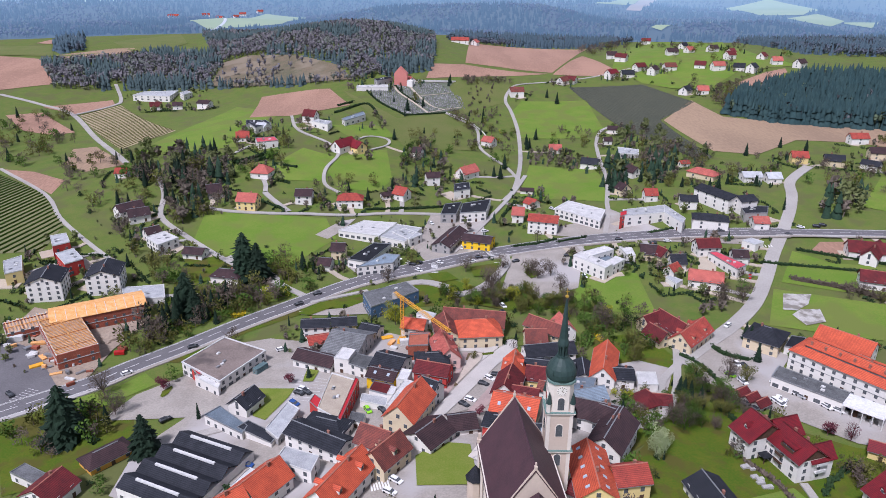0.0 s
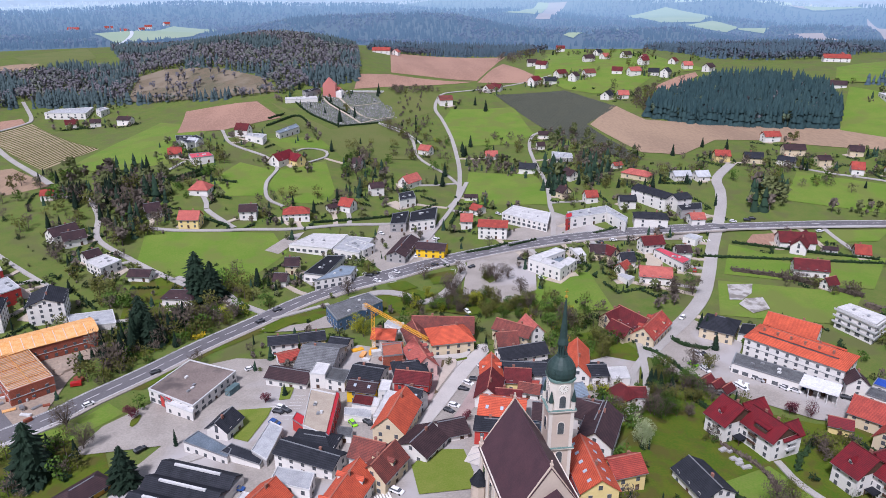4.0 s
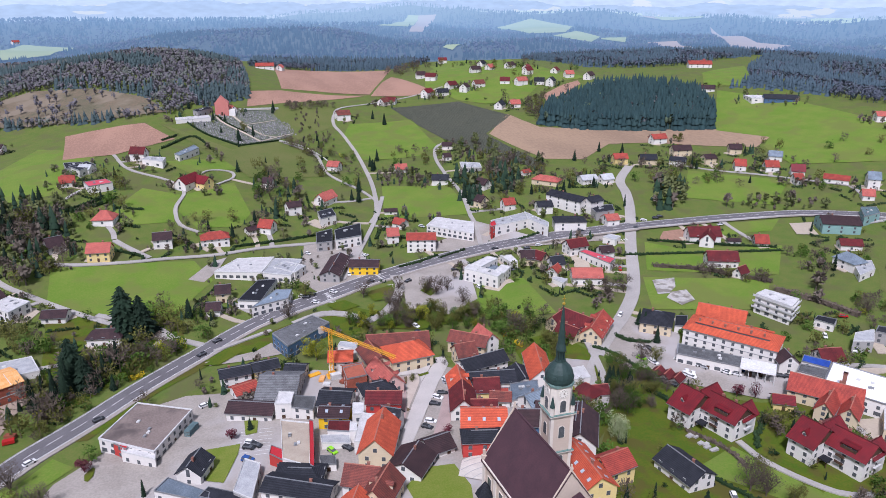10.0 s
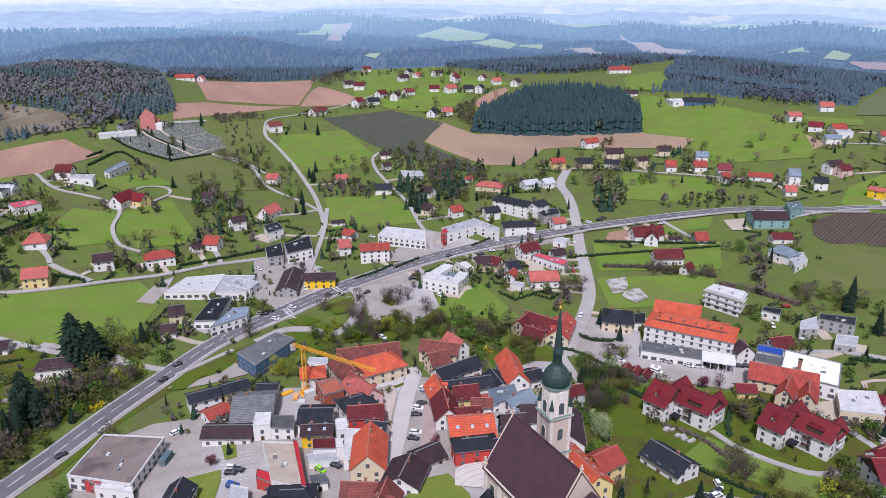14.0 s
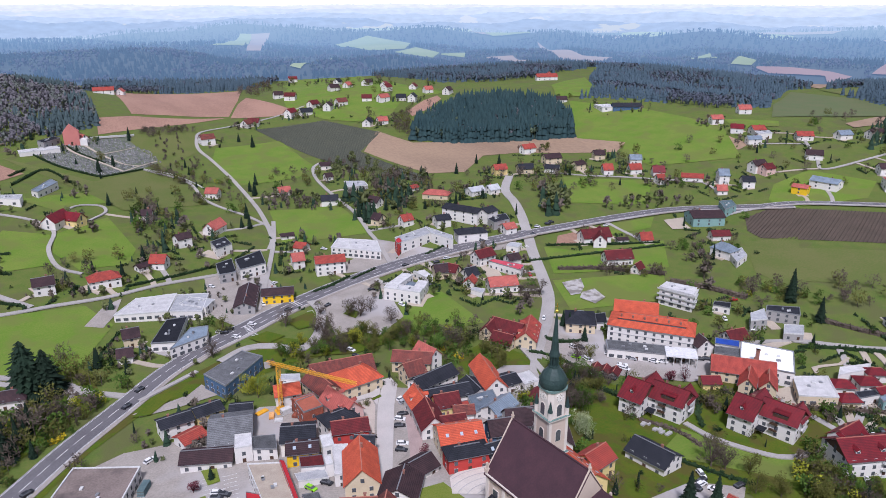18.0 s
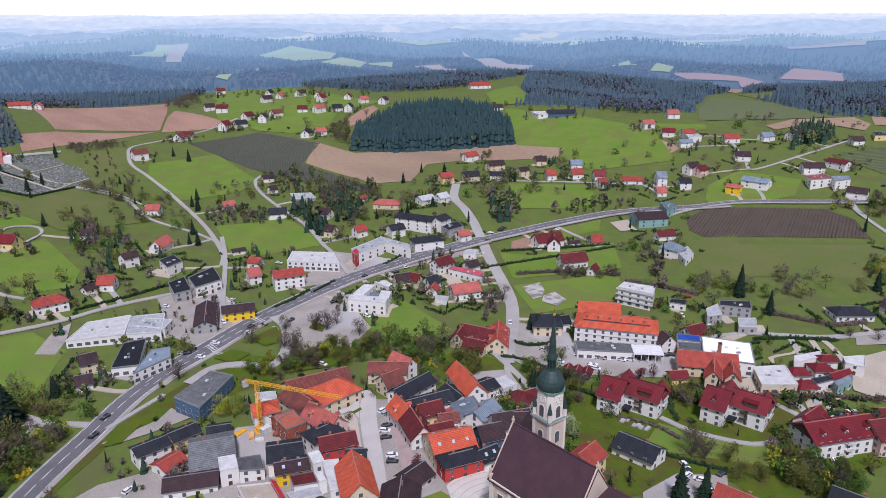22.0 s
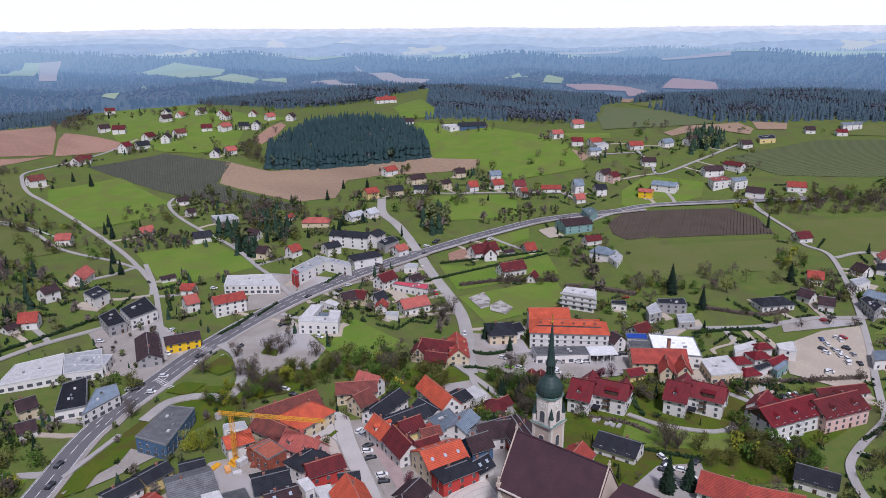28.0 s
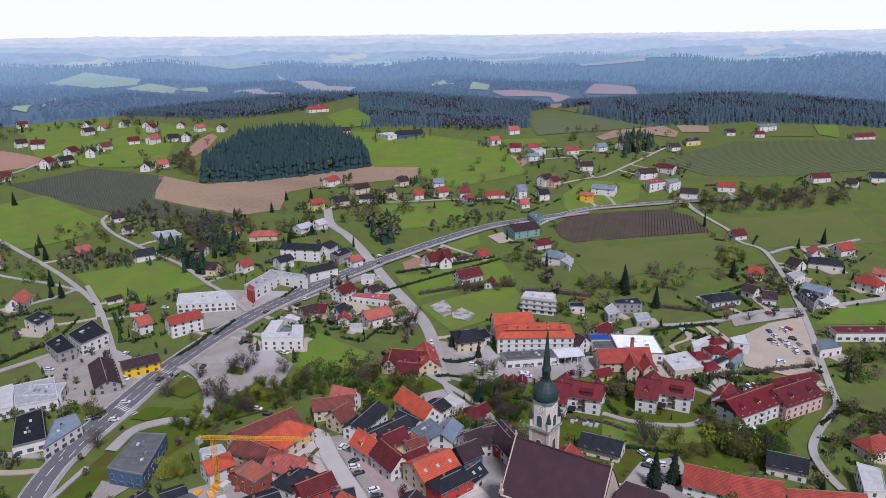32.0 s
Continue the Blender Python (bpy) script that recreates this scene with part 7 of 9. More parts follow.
# ---- trees ----
BARK = material("bark", (0.13, 0.10, 0.08), (0.08, 0.065, 0.055), scale=2)
LEAF = {
    "fir": material("fir_needles", (0.009, 0.02, 0.012), (0.016, 0.031, 0.018), scale=0.5, island=0.35),
    "bare": material("bare_twigs", (0.125, 0.10, 0.078), (0.07, 0.055, 0.045), scale=0.5, island=0.35),
    "bud": material("budding_leaves", (0.125, 0.128, 0.03), (0.07, 0.074, 0.02), scale=0.5, island=0.35),
    "green": material("young_leaves", (0.065, 0.12, 0.018), (0.045, 0.086, 0.014), scale=0.5, island=0.35),
    "lime": material("yellow_green_leaves", (0.27, 0.28, 0.025), (0.19, 0.21, 0.02), scale=0.5, island=0.3),
    "blossom": material("pale_blossom", (0.34, 0.37, 0.22), (0.20, 0.26, 0.11), scale=0.5, island=0.3),
    "purple": material("purple_leaves", (0.15, 0.035, 0.05), (0.10, 0.03, 0.04), scale=0.5, island=0.3),
    "hedgebush": material("dark_hedge_leaves", (0.014, 0.032, 0.012), (0.026, 0.048, 0.018), scale=0.5, island=0.35),
    "forsythia": material("forsythia_bloom", (0.50, 0.36, 0.01), (0.35, 0.28, 0.02), scale=0.5, island=0.3),
}
TREE_WORDS = {"bigfir": "broad dark green spruce with low boughs", "fir": "tall dark green fir tree", "spruce": "blue-green spruce tree on grass", "thuja": "slim dark green columnar conifer", "bare": "leafless brown-grey tree with fine twigs", "bud": "tree with sparse yellow-green spring buds", "green": "round tree with fresh green leaves", "lime": "bushy tree in bright yellow-green leaf", "blossom": "fruit tree in pale blossom", "purple": "small tree with purple-red leaves", "hedgebush": "dense dark green rounded bush", "forsythia": "bright yellow flowering bush"}
CROWNS = {}


def limb(bm, p, q, r0, r1, n=5):
    d = (q - p).normalized()
    k = d.orthogonal().normalized()
    l = d.cross(k)
    ring = [[bm.verts.new(c + (k * math.cos(2 * math.pi * i / n) + l * math.sin(2 * math.pi * i / n)) * r) for i in range(n)] for c, r in ((p, r0), (q, r1))]
    for i in range(n):
        bm.faces.new((ring[0][i], ring[0][(i + 1) % n], ring[1][(i + 1) % n], ring[1][i]))


def conifer_crown(rnd, slim, full=0.85, layers=30, boughs=19):
    """Drooping boughs in many close whorls round a dark core."""
    bm = bmesh.new()
    for k in range(layers):
        t = (k + rnd.uniform(-0.4, 0.4)) / layers
        t = min(max(t, 0.0), 1.0)
        z = 0.07 + 0.9 * t
        r = slim * (1 - t) ** full * rnd.uniform(0.8, 1.12) + 0.012
        n = max(6, int(boughs * (1 - t * 0.65)))
        a0 = rnd.uniform(0, 6)
        for i in range(n):
            a = a0 + 2 * math.pi * i / n + rnd.uniform(-0.2, 0.2)
            rr = r * rnd.uniform(0.6, 1.18)
            w = 0.36 * rr * rnd.uniform(0.7, 1.2) + 0.006
            c, q = math.cos(a), math.sin(a)
            root, tip = Vector((0, 0, z + 0.04)), Vector((c * rr, q * rr, z - rnd.uniform(0.25, 0.55) * rr))
            side = Vector((-q, c, 0)) * w / 2
            mid = root.lerp(tip, rnd.uniform(0.6, 0.8))
            v = [bm.verts.new(p) for p in (root, mid + side + Vector((0, 0, -0.02)), tip, mid - side + Vector((0, 0, -0.02)))]
            bm.faces.new((v[0], v[1], v[2])), bm.faces.new((v[0], v[2], v[3]))
    prism(bm, circle(slim * 0.72, 9), 0.05, 0.55, 0.45 ** full, cap=False)
    prism(bm, circle(slim * 0.72 * 0.45 ** full, 9), 0.55, 0.97, 0.05, cap=False)
    return bm


def leafy_crown(rnd, count, size, low=0.28, squash=1.0, thin=1.0, wood=True, clumps=9):
    """Limbs and many small leaf faces gathered in uneven clumps."""
    bm = bmesh.new()
    tips = []
    for i in range(clumps):
        a, e = rnd.uniform(0, 2 * math.pi), rnd.uniform(0.1, 1.0)
        r = 0.36 * squash * math.sqrt(1 - (e - 0.4) ** 2 * 1.2) * rnd.uniform(0.45, 1.0)
        tips.append(Vector((math.cos(a) * r, math.sin(a) * r, low + (0.93 - low) * e)))
        if wood:
            limb(bm, Vector((0, 0, low * rnd.uniform(0.6, 1.3))), tips[-1], 0.018, 0.005, 4)
    for i in range(count):
        c = rnd.choice(tips)
        d = Vector((rnd.gauss(0, 1), rnd.gauss(0, 1), rnd.gauss(0, 0.8))).normalized() * rnd.uniform(0.2, 1) ** 0.5 * 0.19 * squash
        p = c + d
        u = Vector((rnd.gauss(0, 1), rnd.gauss(0, 1), rnd.gauss(0, 1))).normalized()
        if thin < 1:
            u = (d.normalized() + Vector((0, 0, 0.7)) + u * 0.5).normalized()
        v = u.orthogonal().normalized() * size * thin * rnd.uniform(0.6, 1.2)
        u *= size * rnd.uniform(0.7, 1.4)
        bm.faces.new([bm.verts.new(q) for q in (p - u - v * 0.3, p + v, p + u, p - v)])
    return bm


LIGHT = {}


def crown_set(kind, n, few=False):
    f = 0.16 if few else 1.0
    for i in range(n):
        rnd = random.Random(f"{kind}{i}")
        whorls = (12, 9) if few else (30, 19)
        if kind in ("fir", "spruce", "bigfir"):
            bm, leaf = conifer_crown(rnd, {"fir": 0.22, "spruce": 0.28, "bigfir": 0.29}[kind], 0.55 if kind == "bigfir" else 0.8, *whorls), "fir"
        elif kind == "thuja":
            bm, leaf = conifer_crown(rnd, 0.12, 0.6, *whorls), "fir"
        elif kind == "bare":
            bm, leaf = leafy_crown(rnd, int(1050 * f), 0.036 / f ** 0.5, 0.22, thin=0.22, clumps=18, wood=not few), "bare"
        elif kind == "bud":
            bm, leaf = leafy_crown(rnd, int(1000 * f), 0.024 / f ** 0.5, 0.22, thin=0.7, clumps=16, wood=not few), "bud"
        elif kind in ("hedgebush", "forsythia"):
            bm, leaf = leafy_crown(rnd, int(700 * f), 0.038 / f ** 0.5, 0.06, squash=1.35, clumps=11, wood=False), kind
        else:
            bm, leaf = leafy_crown(rnd, int(1000 * f), 0.025 / f ** 0.5, 0.2, squash=1.1, clumps=14, wood=not few), kind
        me = made(bm, kind + "_crown")
        me.materials.append(LEAF[leaf])
        (LIGHT if few else CROWNS).setdefault(kind, []).append(me)


for kind, n in (("fir", 3), ("spruce", 1), ("bigfir", 2), ("thuja", 1), ("bare", 4), ("bud", 3), ("green", 2), ("lime", 2), ("blossom", 2), ("purple", 1), ("hedgebush", 2), ("forsythia", 1)):
    crown_set(kind, n)
    crown_set(kind, n, True)
bm = bmesh.new()
limb(bm, Vector((0, 0, -0.06)), Vector((0.01, 0, 0.32)), 0.026, 0.017, 7)
limb(bm, Vector((0.01, 0, 0.32)), Vector((0, 0.01, 0.75)), 0.017, 0.005, 6)
TRUNK = made(bm, "tree")
TRUNK.materials.append(BARK)
RND = random.Random(11)


def tree(kind, x, y, h):
    bush = kind in ("hedgebush", "forsythia")
    ob = new("bush" if bush else "tree", TRUNK)
    w = h * (1.3 if kind == "bigfir" else 1.0)
    ob.matrix_world = pose(x, y, ground(x, y), 0, 0, RND.uniform(0, 360)) @ Matrix.Diagonal((w, w, h, 1))
    tagged(ob, TREE_WORDS[kind], "bush" if bush else "tree", f"{kind} trees" if not bush else "bushes")
    part("crown", RND.choice(CROWNS[kind]), None, ob)


def clear(x, y, gap):
    if any((x - a) ** 2 + (y - b) ** 2 < (r + gap) ** 2 for a, b, r in TAKEN):
        return False
    return not any((p.x - x) ** 2 + (p.y - y) ** 2 < (w / 2 + gap * 0.6) ** 2 for line, w in ROADS for p in line)


MIXES = {"shrub": ["hedgebush"] * 3 + ["bare"] * 4 + ["bud"] * 6 + ["green"] * 4 + ["lime"], "mix": ["bare"] * 6 + ["bud"] * 4 + ["green", "green", "fir", "fir", "hedgebush", "hedgebush", "bud"], "bare": ["bare"] * 8 + ["bud"] * 2, "dark": ["fir"] * 5 + ["bare"] * 4 + ["bud", "hedgebush"]}


NEAR_TREES, PLANTED = [0], {}


def plant(kind, x, y, h):
    """A tree of its own where it stands near and can be told apart, else one of the joined garden trees."""
    if NEAR_TREES[0] < 215 and math.hypot(x - SEEN_FROM.x, y - SEEN_FROM.y) < 330:
        NEAR_TREES[0] += 1
        tree(kind, x, y, h)
    else:
        PLANTED.setdefault(kind, []).append((x, y, h))


def grove(mix, count, low, high, pts):
    xs, ys = [p[0] for p in pts], [p[1] for p in pts]
    wide = math.hypot(xs[0] - SEEN_FROM.x, ys[0] - SEEN_FROM.y) > 330
    count = int(count * (1.15 if wide else 2.15))
    left, tries = count, 0
    while left and tries < count * 25:
        tries += 1
        x, y = RND.uniform(min(xs), max(xs)), RND.uniform(min(ys), max(ys))
        if not inside(x, y, pts) or not clear(x, y, 1.0):
            continue
        kind = RND.choice(MIXES[mix])
        h = RND.uniform(low, high) * (0.35 if kind == "hedgebush" else 1.15 if kind == "fir" else 1)
        plant(kind, x, y, h)
        left -= 1


tree("bigfir", -132.4, 174.6, 26)
tree("bigfir", -125.4, 173.1, 21)
tree("bigfir", -148.9, 134.8, 22)
tree("bigfir", -143.6, 129.5, 16)
tree("bigfir", -157.5, 38.7, 22)
tree("bigfir", -127.5, 30.7, 15)
tree("thuja", -116.1, 49.1, 7)
tree("fir", -150.2, 126.9, 18)
tree("fir", -146.4, 132.6, 16)
tree("fir", 221.3, 68.2, 17)
tree("thuja", 233.8, 129.3, 11)
tree("fir", 96.2, 90.6, 9)
tree("fir", 98.4, 104.1, 10)
tree("fir", 98.3, 108.7, 9)
for x, y, h in ((0.6, 185.3, 8), (-6.6, 158.8, 9), (15.9, 180.2, 7), (22.6, 181.6, 7), (24.4, 174.8, 8), (179.7, -44.1, 6), (162.4, -29.9, 5), (210.2, 3.3, 6), (217.2, -6.5, 6), (229.3, -16.3, 6), (234.6, -27.1, 6)):
    tree("bare", x, y, h)
tree("fir", 35.0, -23.6, 15)
tree("fir", 42.8, -27.4, 14)
tree("fir", -71.0, 404.4, 10)
tree("thuja", -66.6, 483.8, 9)
tree("thuja", -51.8, 521.6, 8)
tree("fir", -26.6, 606.4, 9)
tree("fir", -85.7, 571.3, 8)
tree("fir", 10.0, 339.5, 11)
tree("fir", 5.6, 343.3, 9)
tree("fir", 37.8, 420.2, 11)
tree("fir", 85.0, 578.3, 13)
tree("fir", 77.5, 601.1, 10)
tree("thuja", 121.3, 359.0, 10)
tree("thuja", 124.5, 356.4, 10)
tree("thuja", 130.1, 355.8, 10)
tree("fir", 123.6, 321.3, 11)
tree("fir", 129.7, 323.4, 11)
tree("fir", 113.7, 312.7, 10)
tree("fir", 82.8, 304.9, 12)
tree("fir", 88.9, 309.3, 12)
tree("fir", 83.8, 318.6, 13)
tree("fir", 197.6, 367.8, 10)
tree("fir", 233.4, 391.1, 9)
tree("fir", 243.2, 369.6, 12)
tree("thuja", 268.2, 182.5, 8)
tree("thuja", 177.7, 255.2, 9)
tree("fir", 214.8, 64.4, 16)
tree("fir", 206.0, 42.2, 14)
tree("bare", 204.9, 80.7, 11)
tree("fir", 277.9, 20.1, 13)
tree("fir", 393.2, -11.3, 12)
tree("fir", 370.9, 1.1, 8)
tree("thuja", 379.5, 71.0, 12)
tree("fir", 93.7, -45.3, 9)
tree("green", 88, -52, 9)
tree("bud", 80, -38, 9)
tree("bud", 72, -30, 8)
tree("bare", 67.6, -11.8, 9)
tree("bud", 65.4, -25.3, 9)
tree("bare", 64.3, -8.6, 11)
tree("bare", -58.6, 168.9, 9)
tree("bare", -19.0, 182.7, 10)
tree("bare", -7.3, 159.7, 12)
tree("bare", 13.8, 177.2, 9)
tree("bare", 17.4, 172.2, 9)
tree("bare", 26.4, 155.5, 9)
tree("bud", -47.7, 192.1, 10)
tree("bud", 12.3, 175.5, 8)
tree("lime", -51.9, 121.6, 10)
tree("lime", -54.5, 126.8, 8)
tree("bare", -124.9, 144.4, 9)
tree("bare", -147.1, 52.9, 10)
tree("bare", -157.1, 66.1, 11)
tree("bare", -8.8, 166.4, 9)
tree("lime", 23.0, 124.8, 7)
tree("green", 32.4, 118.1, 7)
tree("bare", 38.4, 116.9, 12)
tree("bud", 46.1, 100.0, 9)
tree("hedgebush", 51.9, 117.7, 8)
tree("green", 50.9, 40.8, 9)
tree("blossom", 36.1, 22.8, 7)
tree("blossom", 40.6, 28.8, 6)
tree("purple", 100.7, 42.5, 6)
tree("purple", 107.5, 39.9, 6)
tree("purple", -18.3, 42.8, 4)
tree("bud", 107.4, 160.3, 8)
tree("bare", 99.8, 139.9, 11)
tree("bare", 110.5, 143.0, 10)
tree("bud", 45.6, 88.8, 9)
tree("blossom", 37.7, 27.9, 8)
tree("bud", -18.5, 88.5, 4)
tree("bare", 75.5, 52.3, 6)
tree("bare", 79.5, 76.9, 9)
tree("fir", 56.2, 63.7, 9)
tree("fir", 31.1, 46.8, 7)
tree("bud", 72.2, -5.1, 9)
tree("bud", 73.2, -17.1, 8)
tree("purple", -136.1, 69.6, 6)
tree("bud", 318.8, 398.3, 10)
tree("bud", 85.3, 74.7, 8)
tree("fir", -82.1, 75.2, 6)
tree("fir", -32.6, -6.9, 6)
tree("purple", -88.9, 71.4, 5)
grove("mix", 16, 3, 7, [(-169, 183), (-146, 175), (-105, 159), (-116, 133), (-137, 108), (-151, 100), (-158, 103)])
grove("shrub", 42, 4, 8, [(-38, 155), (-22, 162), (37, 143), (37, 124), (8, 130), (-28, 139)])
grove("mix", 16, 6, 10, [(-54, 400), (-31, 389), (-34, 318), (-56, 320), (-61, 350)])
grove("mix", 48, 5, 11, [(-329, 374), (-265, 369), (-211, 290), (-215, 233), (-252, 248), (-287, 298)])
grove("dark", 40, 8, 15, [(-238, 301), (-189, 343), (-171, 278), (-208, 260)])
grove("mix", 16, 6, 11, [(-210, 264), (-172, 282), (-159, 252), (-192, 233)])
grove("bare", 30, 6, 10, [(119, 423), (178, 398), (157, 327), (98, 344)])
grove("mix", 34, 5, 9, [(257, 369), (312, 324), (271, 274), (208, 294)])
grove("mix", 26, 4, 8, [(65, 77), (84, 67), (62, 42), (46, 42)])
grove("shrub", 20, 4, 8, [(109, -16), (124, -42), (96, -51), (73, -37)])
grove("bare", 15, 5, 9, [(236, 100), (292, 23), (263, 11), (222, 52), (213, 85)])
grove("bare", 80, 6, 9, [(443, 100), (531, -4), (497, -12), (401, 81)])
grove("bare", 18, 4, 7, [(163, 160), (196, 134), (185, 126), (156, 147)])
grove("mix", 50, 6, 10, [(290, 1133), (464, 857), (307, 573), (154, 663)])
grove("mix", 40, 5, 9, [(609, 316), (716, 215), (474, 111), (386, 196)])
grove("mix", 26, 4, 8, [(364, 379), (477, 266), (392, 192), (271, 267)])
grove("mix", 26, 5, 9, [(-196, 421), (-148, 397), (-144, 302), (-181, 296)])
grove("mix", 20, 5, 10, [(-136, 216), (-91, 183), (-95, 155), (-118, 170)])
grove("mix", 44, 6, 11, [(-450, 509), (-400, 536), (-339, 430), (-330, 344), (-366, 362)])
grove("mix", 16, 5, 9, [(-21, 455), (41, 475), (17, 371), (-31, 363)])
grove("mix", 16, 4, 8, [(-182, 41), (-169, 55), (-147, 66), (-133, 31), (-154, 26)])
grove("mix", 20, 5, 8, [(66, 489), (147, 465), (123, 407), (55, 430)])
grove("bare", 34, 5, 7, [(-19, 634), (48, 665), (47, 645), (-7, 618)])
grove("bare", 14, 5, 8, [(-27, 529), (-2, 486), (-4, 457), (-28, 507)])
grove("mix", 26, 5, 9, [(-231, 232), (-200, 219), (-161, 168), (-161, 144), (-196, 178)])
grove("mix", 20, 5, 9, [(-153, 144), (-121, 170), (-107, 144), (-139, 127)])
grove("mix", 24, 4, 8, [(271, 17), (258, -25), (328, -4), (303, 8)])
grove("mix", 20, 5, 9, [(225, -53), (237, -69), (186, -76), (174, -59)])
grove("mix", 14, 4, 7, [(149, -57), (159, -79), (125, -83), (113, -67)])
grove("mix", 20, 4, 7, [(228, 163), (287, 156), (243, 115), (202, 127)])
grove("mix", 24, 5, 8, [(146, 387), (176, 363), (200, 313), (178, 286), (148, 308)])
grove("mix", 14, 4, 7, [(102, 28), (157, -7), (142, -13), (91, 20)])
grove("mix", 18, 5, 9, [(-118, 306), (-56, 312), (-55, 284), (-112, 273)])
grove("mix", 18, 4, 8, [(-12, 513), (23, 535), (17, 458), (-10, 438)])
grove("mix", 22, 5, 8, [(80, 373), (136, 392), (128, 303), (80, 292)])
grove("shrub", 40, 3, 7, [(-139, 162), (-105, 159), (-114, 137), (-138, 117), (-150, 96), (-157, 92), (-160, 118)])
grove("shrub", 17, 3, 7, [(38, 134), (50, 122), (55, 98), (36, 94), (32, 113)])
grove("shrub", 17, 3, 7, [(39, 154), (56, 141), (47, 113), (28, 107)])
grove("shrub", 22, 3, 6, [(30, 61), (52, 64), (47, 41), (30, 34)])
grove("shrub", 40, 3, 7, [(110, -14), (111, -27), (98, -38), (96, -51), (77, -49), (85, -26)])
grove("shrub", 30, 3, 6, [(212, 100), (235, 71), (230, 47), (199, 74)])
grove("shrub", 26, 3, 7, [(332, 56), (338, 33), (295, 15), (288, 37)])
grove("shrub", 40, 4, 9, [(429, 122), (533, 30), (503, 23), (404, 106)])
grove("bare", 30, 7, 11, [(155, 900), (265, 1082), (185, 812), (159, 834)])
grove("bare", 26, 6, 10, [(261, 614), (287, 619), (238, 522), (236, 549)])
grove("dark", 16, 8, 13, [(-166, 95), (-152, 108), (-136, 130), (-128, 150), (-150, 150), (-166, 125)])
tree("fir", 38.8, 435.1, 10)
tree("fir", 40.4, 425.1, 9)
tree("fir", 48.9, 453.0, 11)
tree("thuja", 129.7, 384.4, 9)
tree("thuja", 134.9, 384.8, 9)
tree("thuja", 135.9, 375.1, 8)
tree("fir", 14.8, 363.2, 12)
tree("fir", 143.4, 289.7, 10)
tree("fir", 150.4, 292.9, 11)
grove("mix", 14, 5, 9, [(-58, 425), (-36, 448), (-42, 377), (-59, 369)])
grove("mix", 14, 4, 8, [(125, 329), (151, 314), (140, 292), (115, 305)])
grove("mix", 12, 4, 8, [(200, 360), (245, 365), (220, 316), (180, 315)])
grove("shrub", 14, 3, 6, [(11, 465), (33, 475), (30, 436), (9, 428)])



def hedge(width, high, pts, leaf="hedgebush"):
    """A clipped hedge: a band of small leaf faces along a line."""
    line = spline(pts, 1.2)
    bm = bmesh.new()
    for p in line:
        z = ground(p.x, p.y)
        for i in range(10):
            c = Vector((p.x + RND.uniform(-0.6, 0.6), p.y + RND.uniform(-0.6, 0.6), z)) + Vector((RND.uniform(-0.5, 0.5) * width, RND.uniform(-0.5, 0.5) * width, RND.uniform(0.1, 1.0) * high))
            u = Vector((RND.gauss(0, 1), RND.gauss(0, 1), RND.gauss(0, 1))).normalized()
            v = u.orthogonal().normalized() * RND.uniform(0.35, 0.7)
            u = u * RND.uniform(0.35, 0.7)
            bm.faces.new([bm.verts.new(q) for q in (c - u, c + v, c + u, c - v)])
    ribbon(bm, line, -width * 0.3, width * 0.3, high * 0.75, high)
    tagged(part("hedge", bm, LEAF[leaf]), "clipped dark green garden hedge" if leaf == "hedgebush" else "loose leafless brown hedge" if leaf == "bare" else "bright yellow flowering hedge", "hedge", "hedges")


hedge(2, 2.5, [(-179, 327), (-169, 335), (-157, 347)], "hedgebush")
hedge(1.5, 2, [(-129, 501), (-118, 520)], "hedgebush")
hedge(1.5, 2, [(-128, 470), (-104, 514), (-86, 457)], "hedgebush")
hedge(1.5, 1.6, [(89, 229), (109, 235)], "hedgebush")
hedge(1.6, 1.8, [(9, 216), (21, 219), (34, 225)], "hedgebush")
hedge(1.5, 1.6, [(162, 201), (194, 185), (229, 168)], "hedgebush")
hedge(2.5, 2.5, [(144, 167), (168, 153), (191, 128)], "bare")
hedge(3, 3, [(186, 119), (195, 100), (200, 80)], "bare")
hedge(1.5, 1.6, [(137, 186), (228, 163)], "hedgebush")
hedge(2.5, 2.5, [(-176, 325), (-162, 333), (-151, 344)], "hedgebush")
hedge(2, 2, [(82, 101), (85, 95), (93, 91)], "hedgebush")
hedge(1.5, 1.6, [(66, 94), (72, 86), (76, 66)], "hedgebush")
hedge(2, 2.2, [(34, 119), (34, 111), (36, 104)], "forsythia")
hedge(2.5, 2, [(-127, 132), (-123, 134)], "forsythia")
hedge(1.5, 1.5, [(102, 28), (90, 18), (84, 11)], "hedgebush")
hedge(2, 2, [(125, 5), (147, -11), (166, -29), (183, -45)], "bare")
hedge(1.5, 1.5, [(113, 32), (118, 12), (120, 3)], "hedgebush")
hedge(1.8, 1.8, [(175, 32), (187, 22), (202, 6)], "hedgebush")
hedge(2.5, 2.2, [(207, 41), (216, 16), (231, 5)], "bare")
hedge(1.5, 1.5, [(154, -61), (152, -65), (154, -80)], "hedgebush")
hedge(1.8, 1.8, [(130, -59), (144, -62), (152, -65)], "hedgebush")
hedge(1.8, 1.8, [(118, -61), (120, -70), (125, -83)], "hedgebush")
hedge(1.5, 1.3, [(53, 4), (61, -11), (69, -22)], "hedgebush")
hedge(1.5, 1.6, [(-80, 269), (-51, 275), (-19, 284)], "hedgebush")
hedge(1.5, 1.6, [(-147, 271), (-132, 262), (-130, 258)], "hedgebush")
hedge(1.5, 1.6, [(-147, 304), (-135, 299)], "hedgebush")
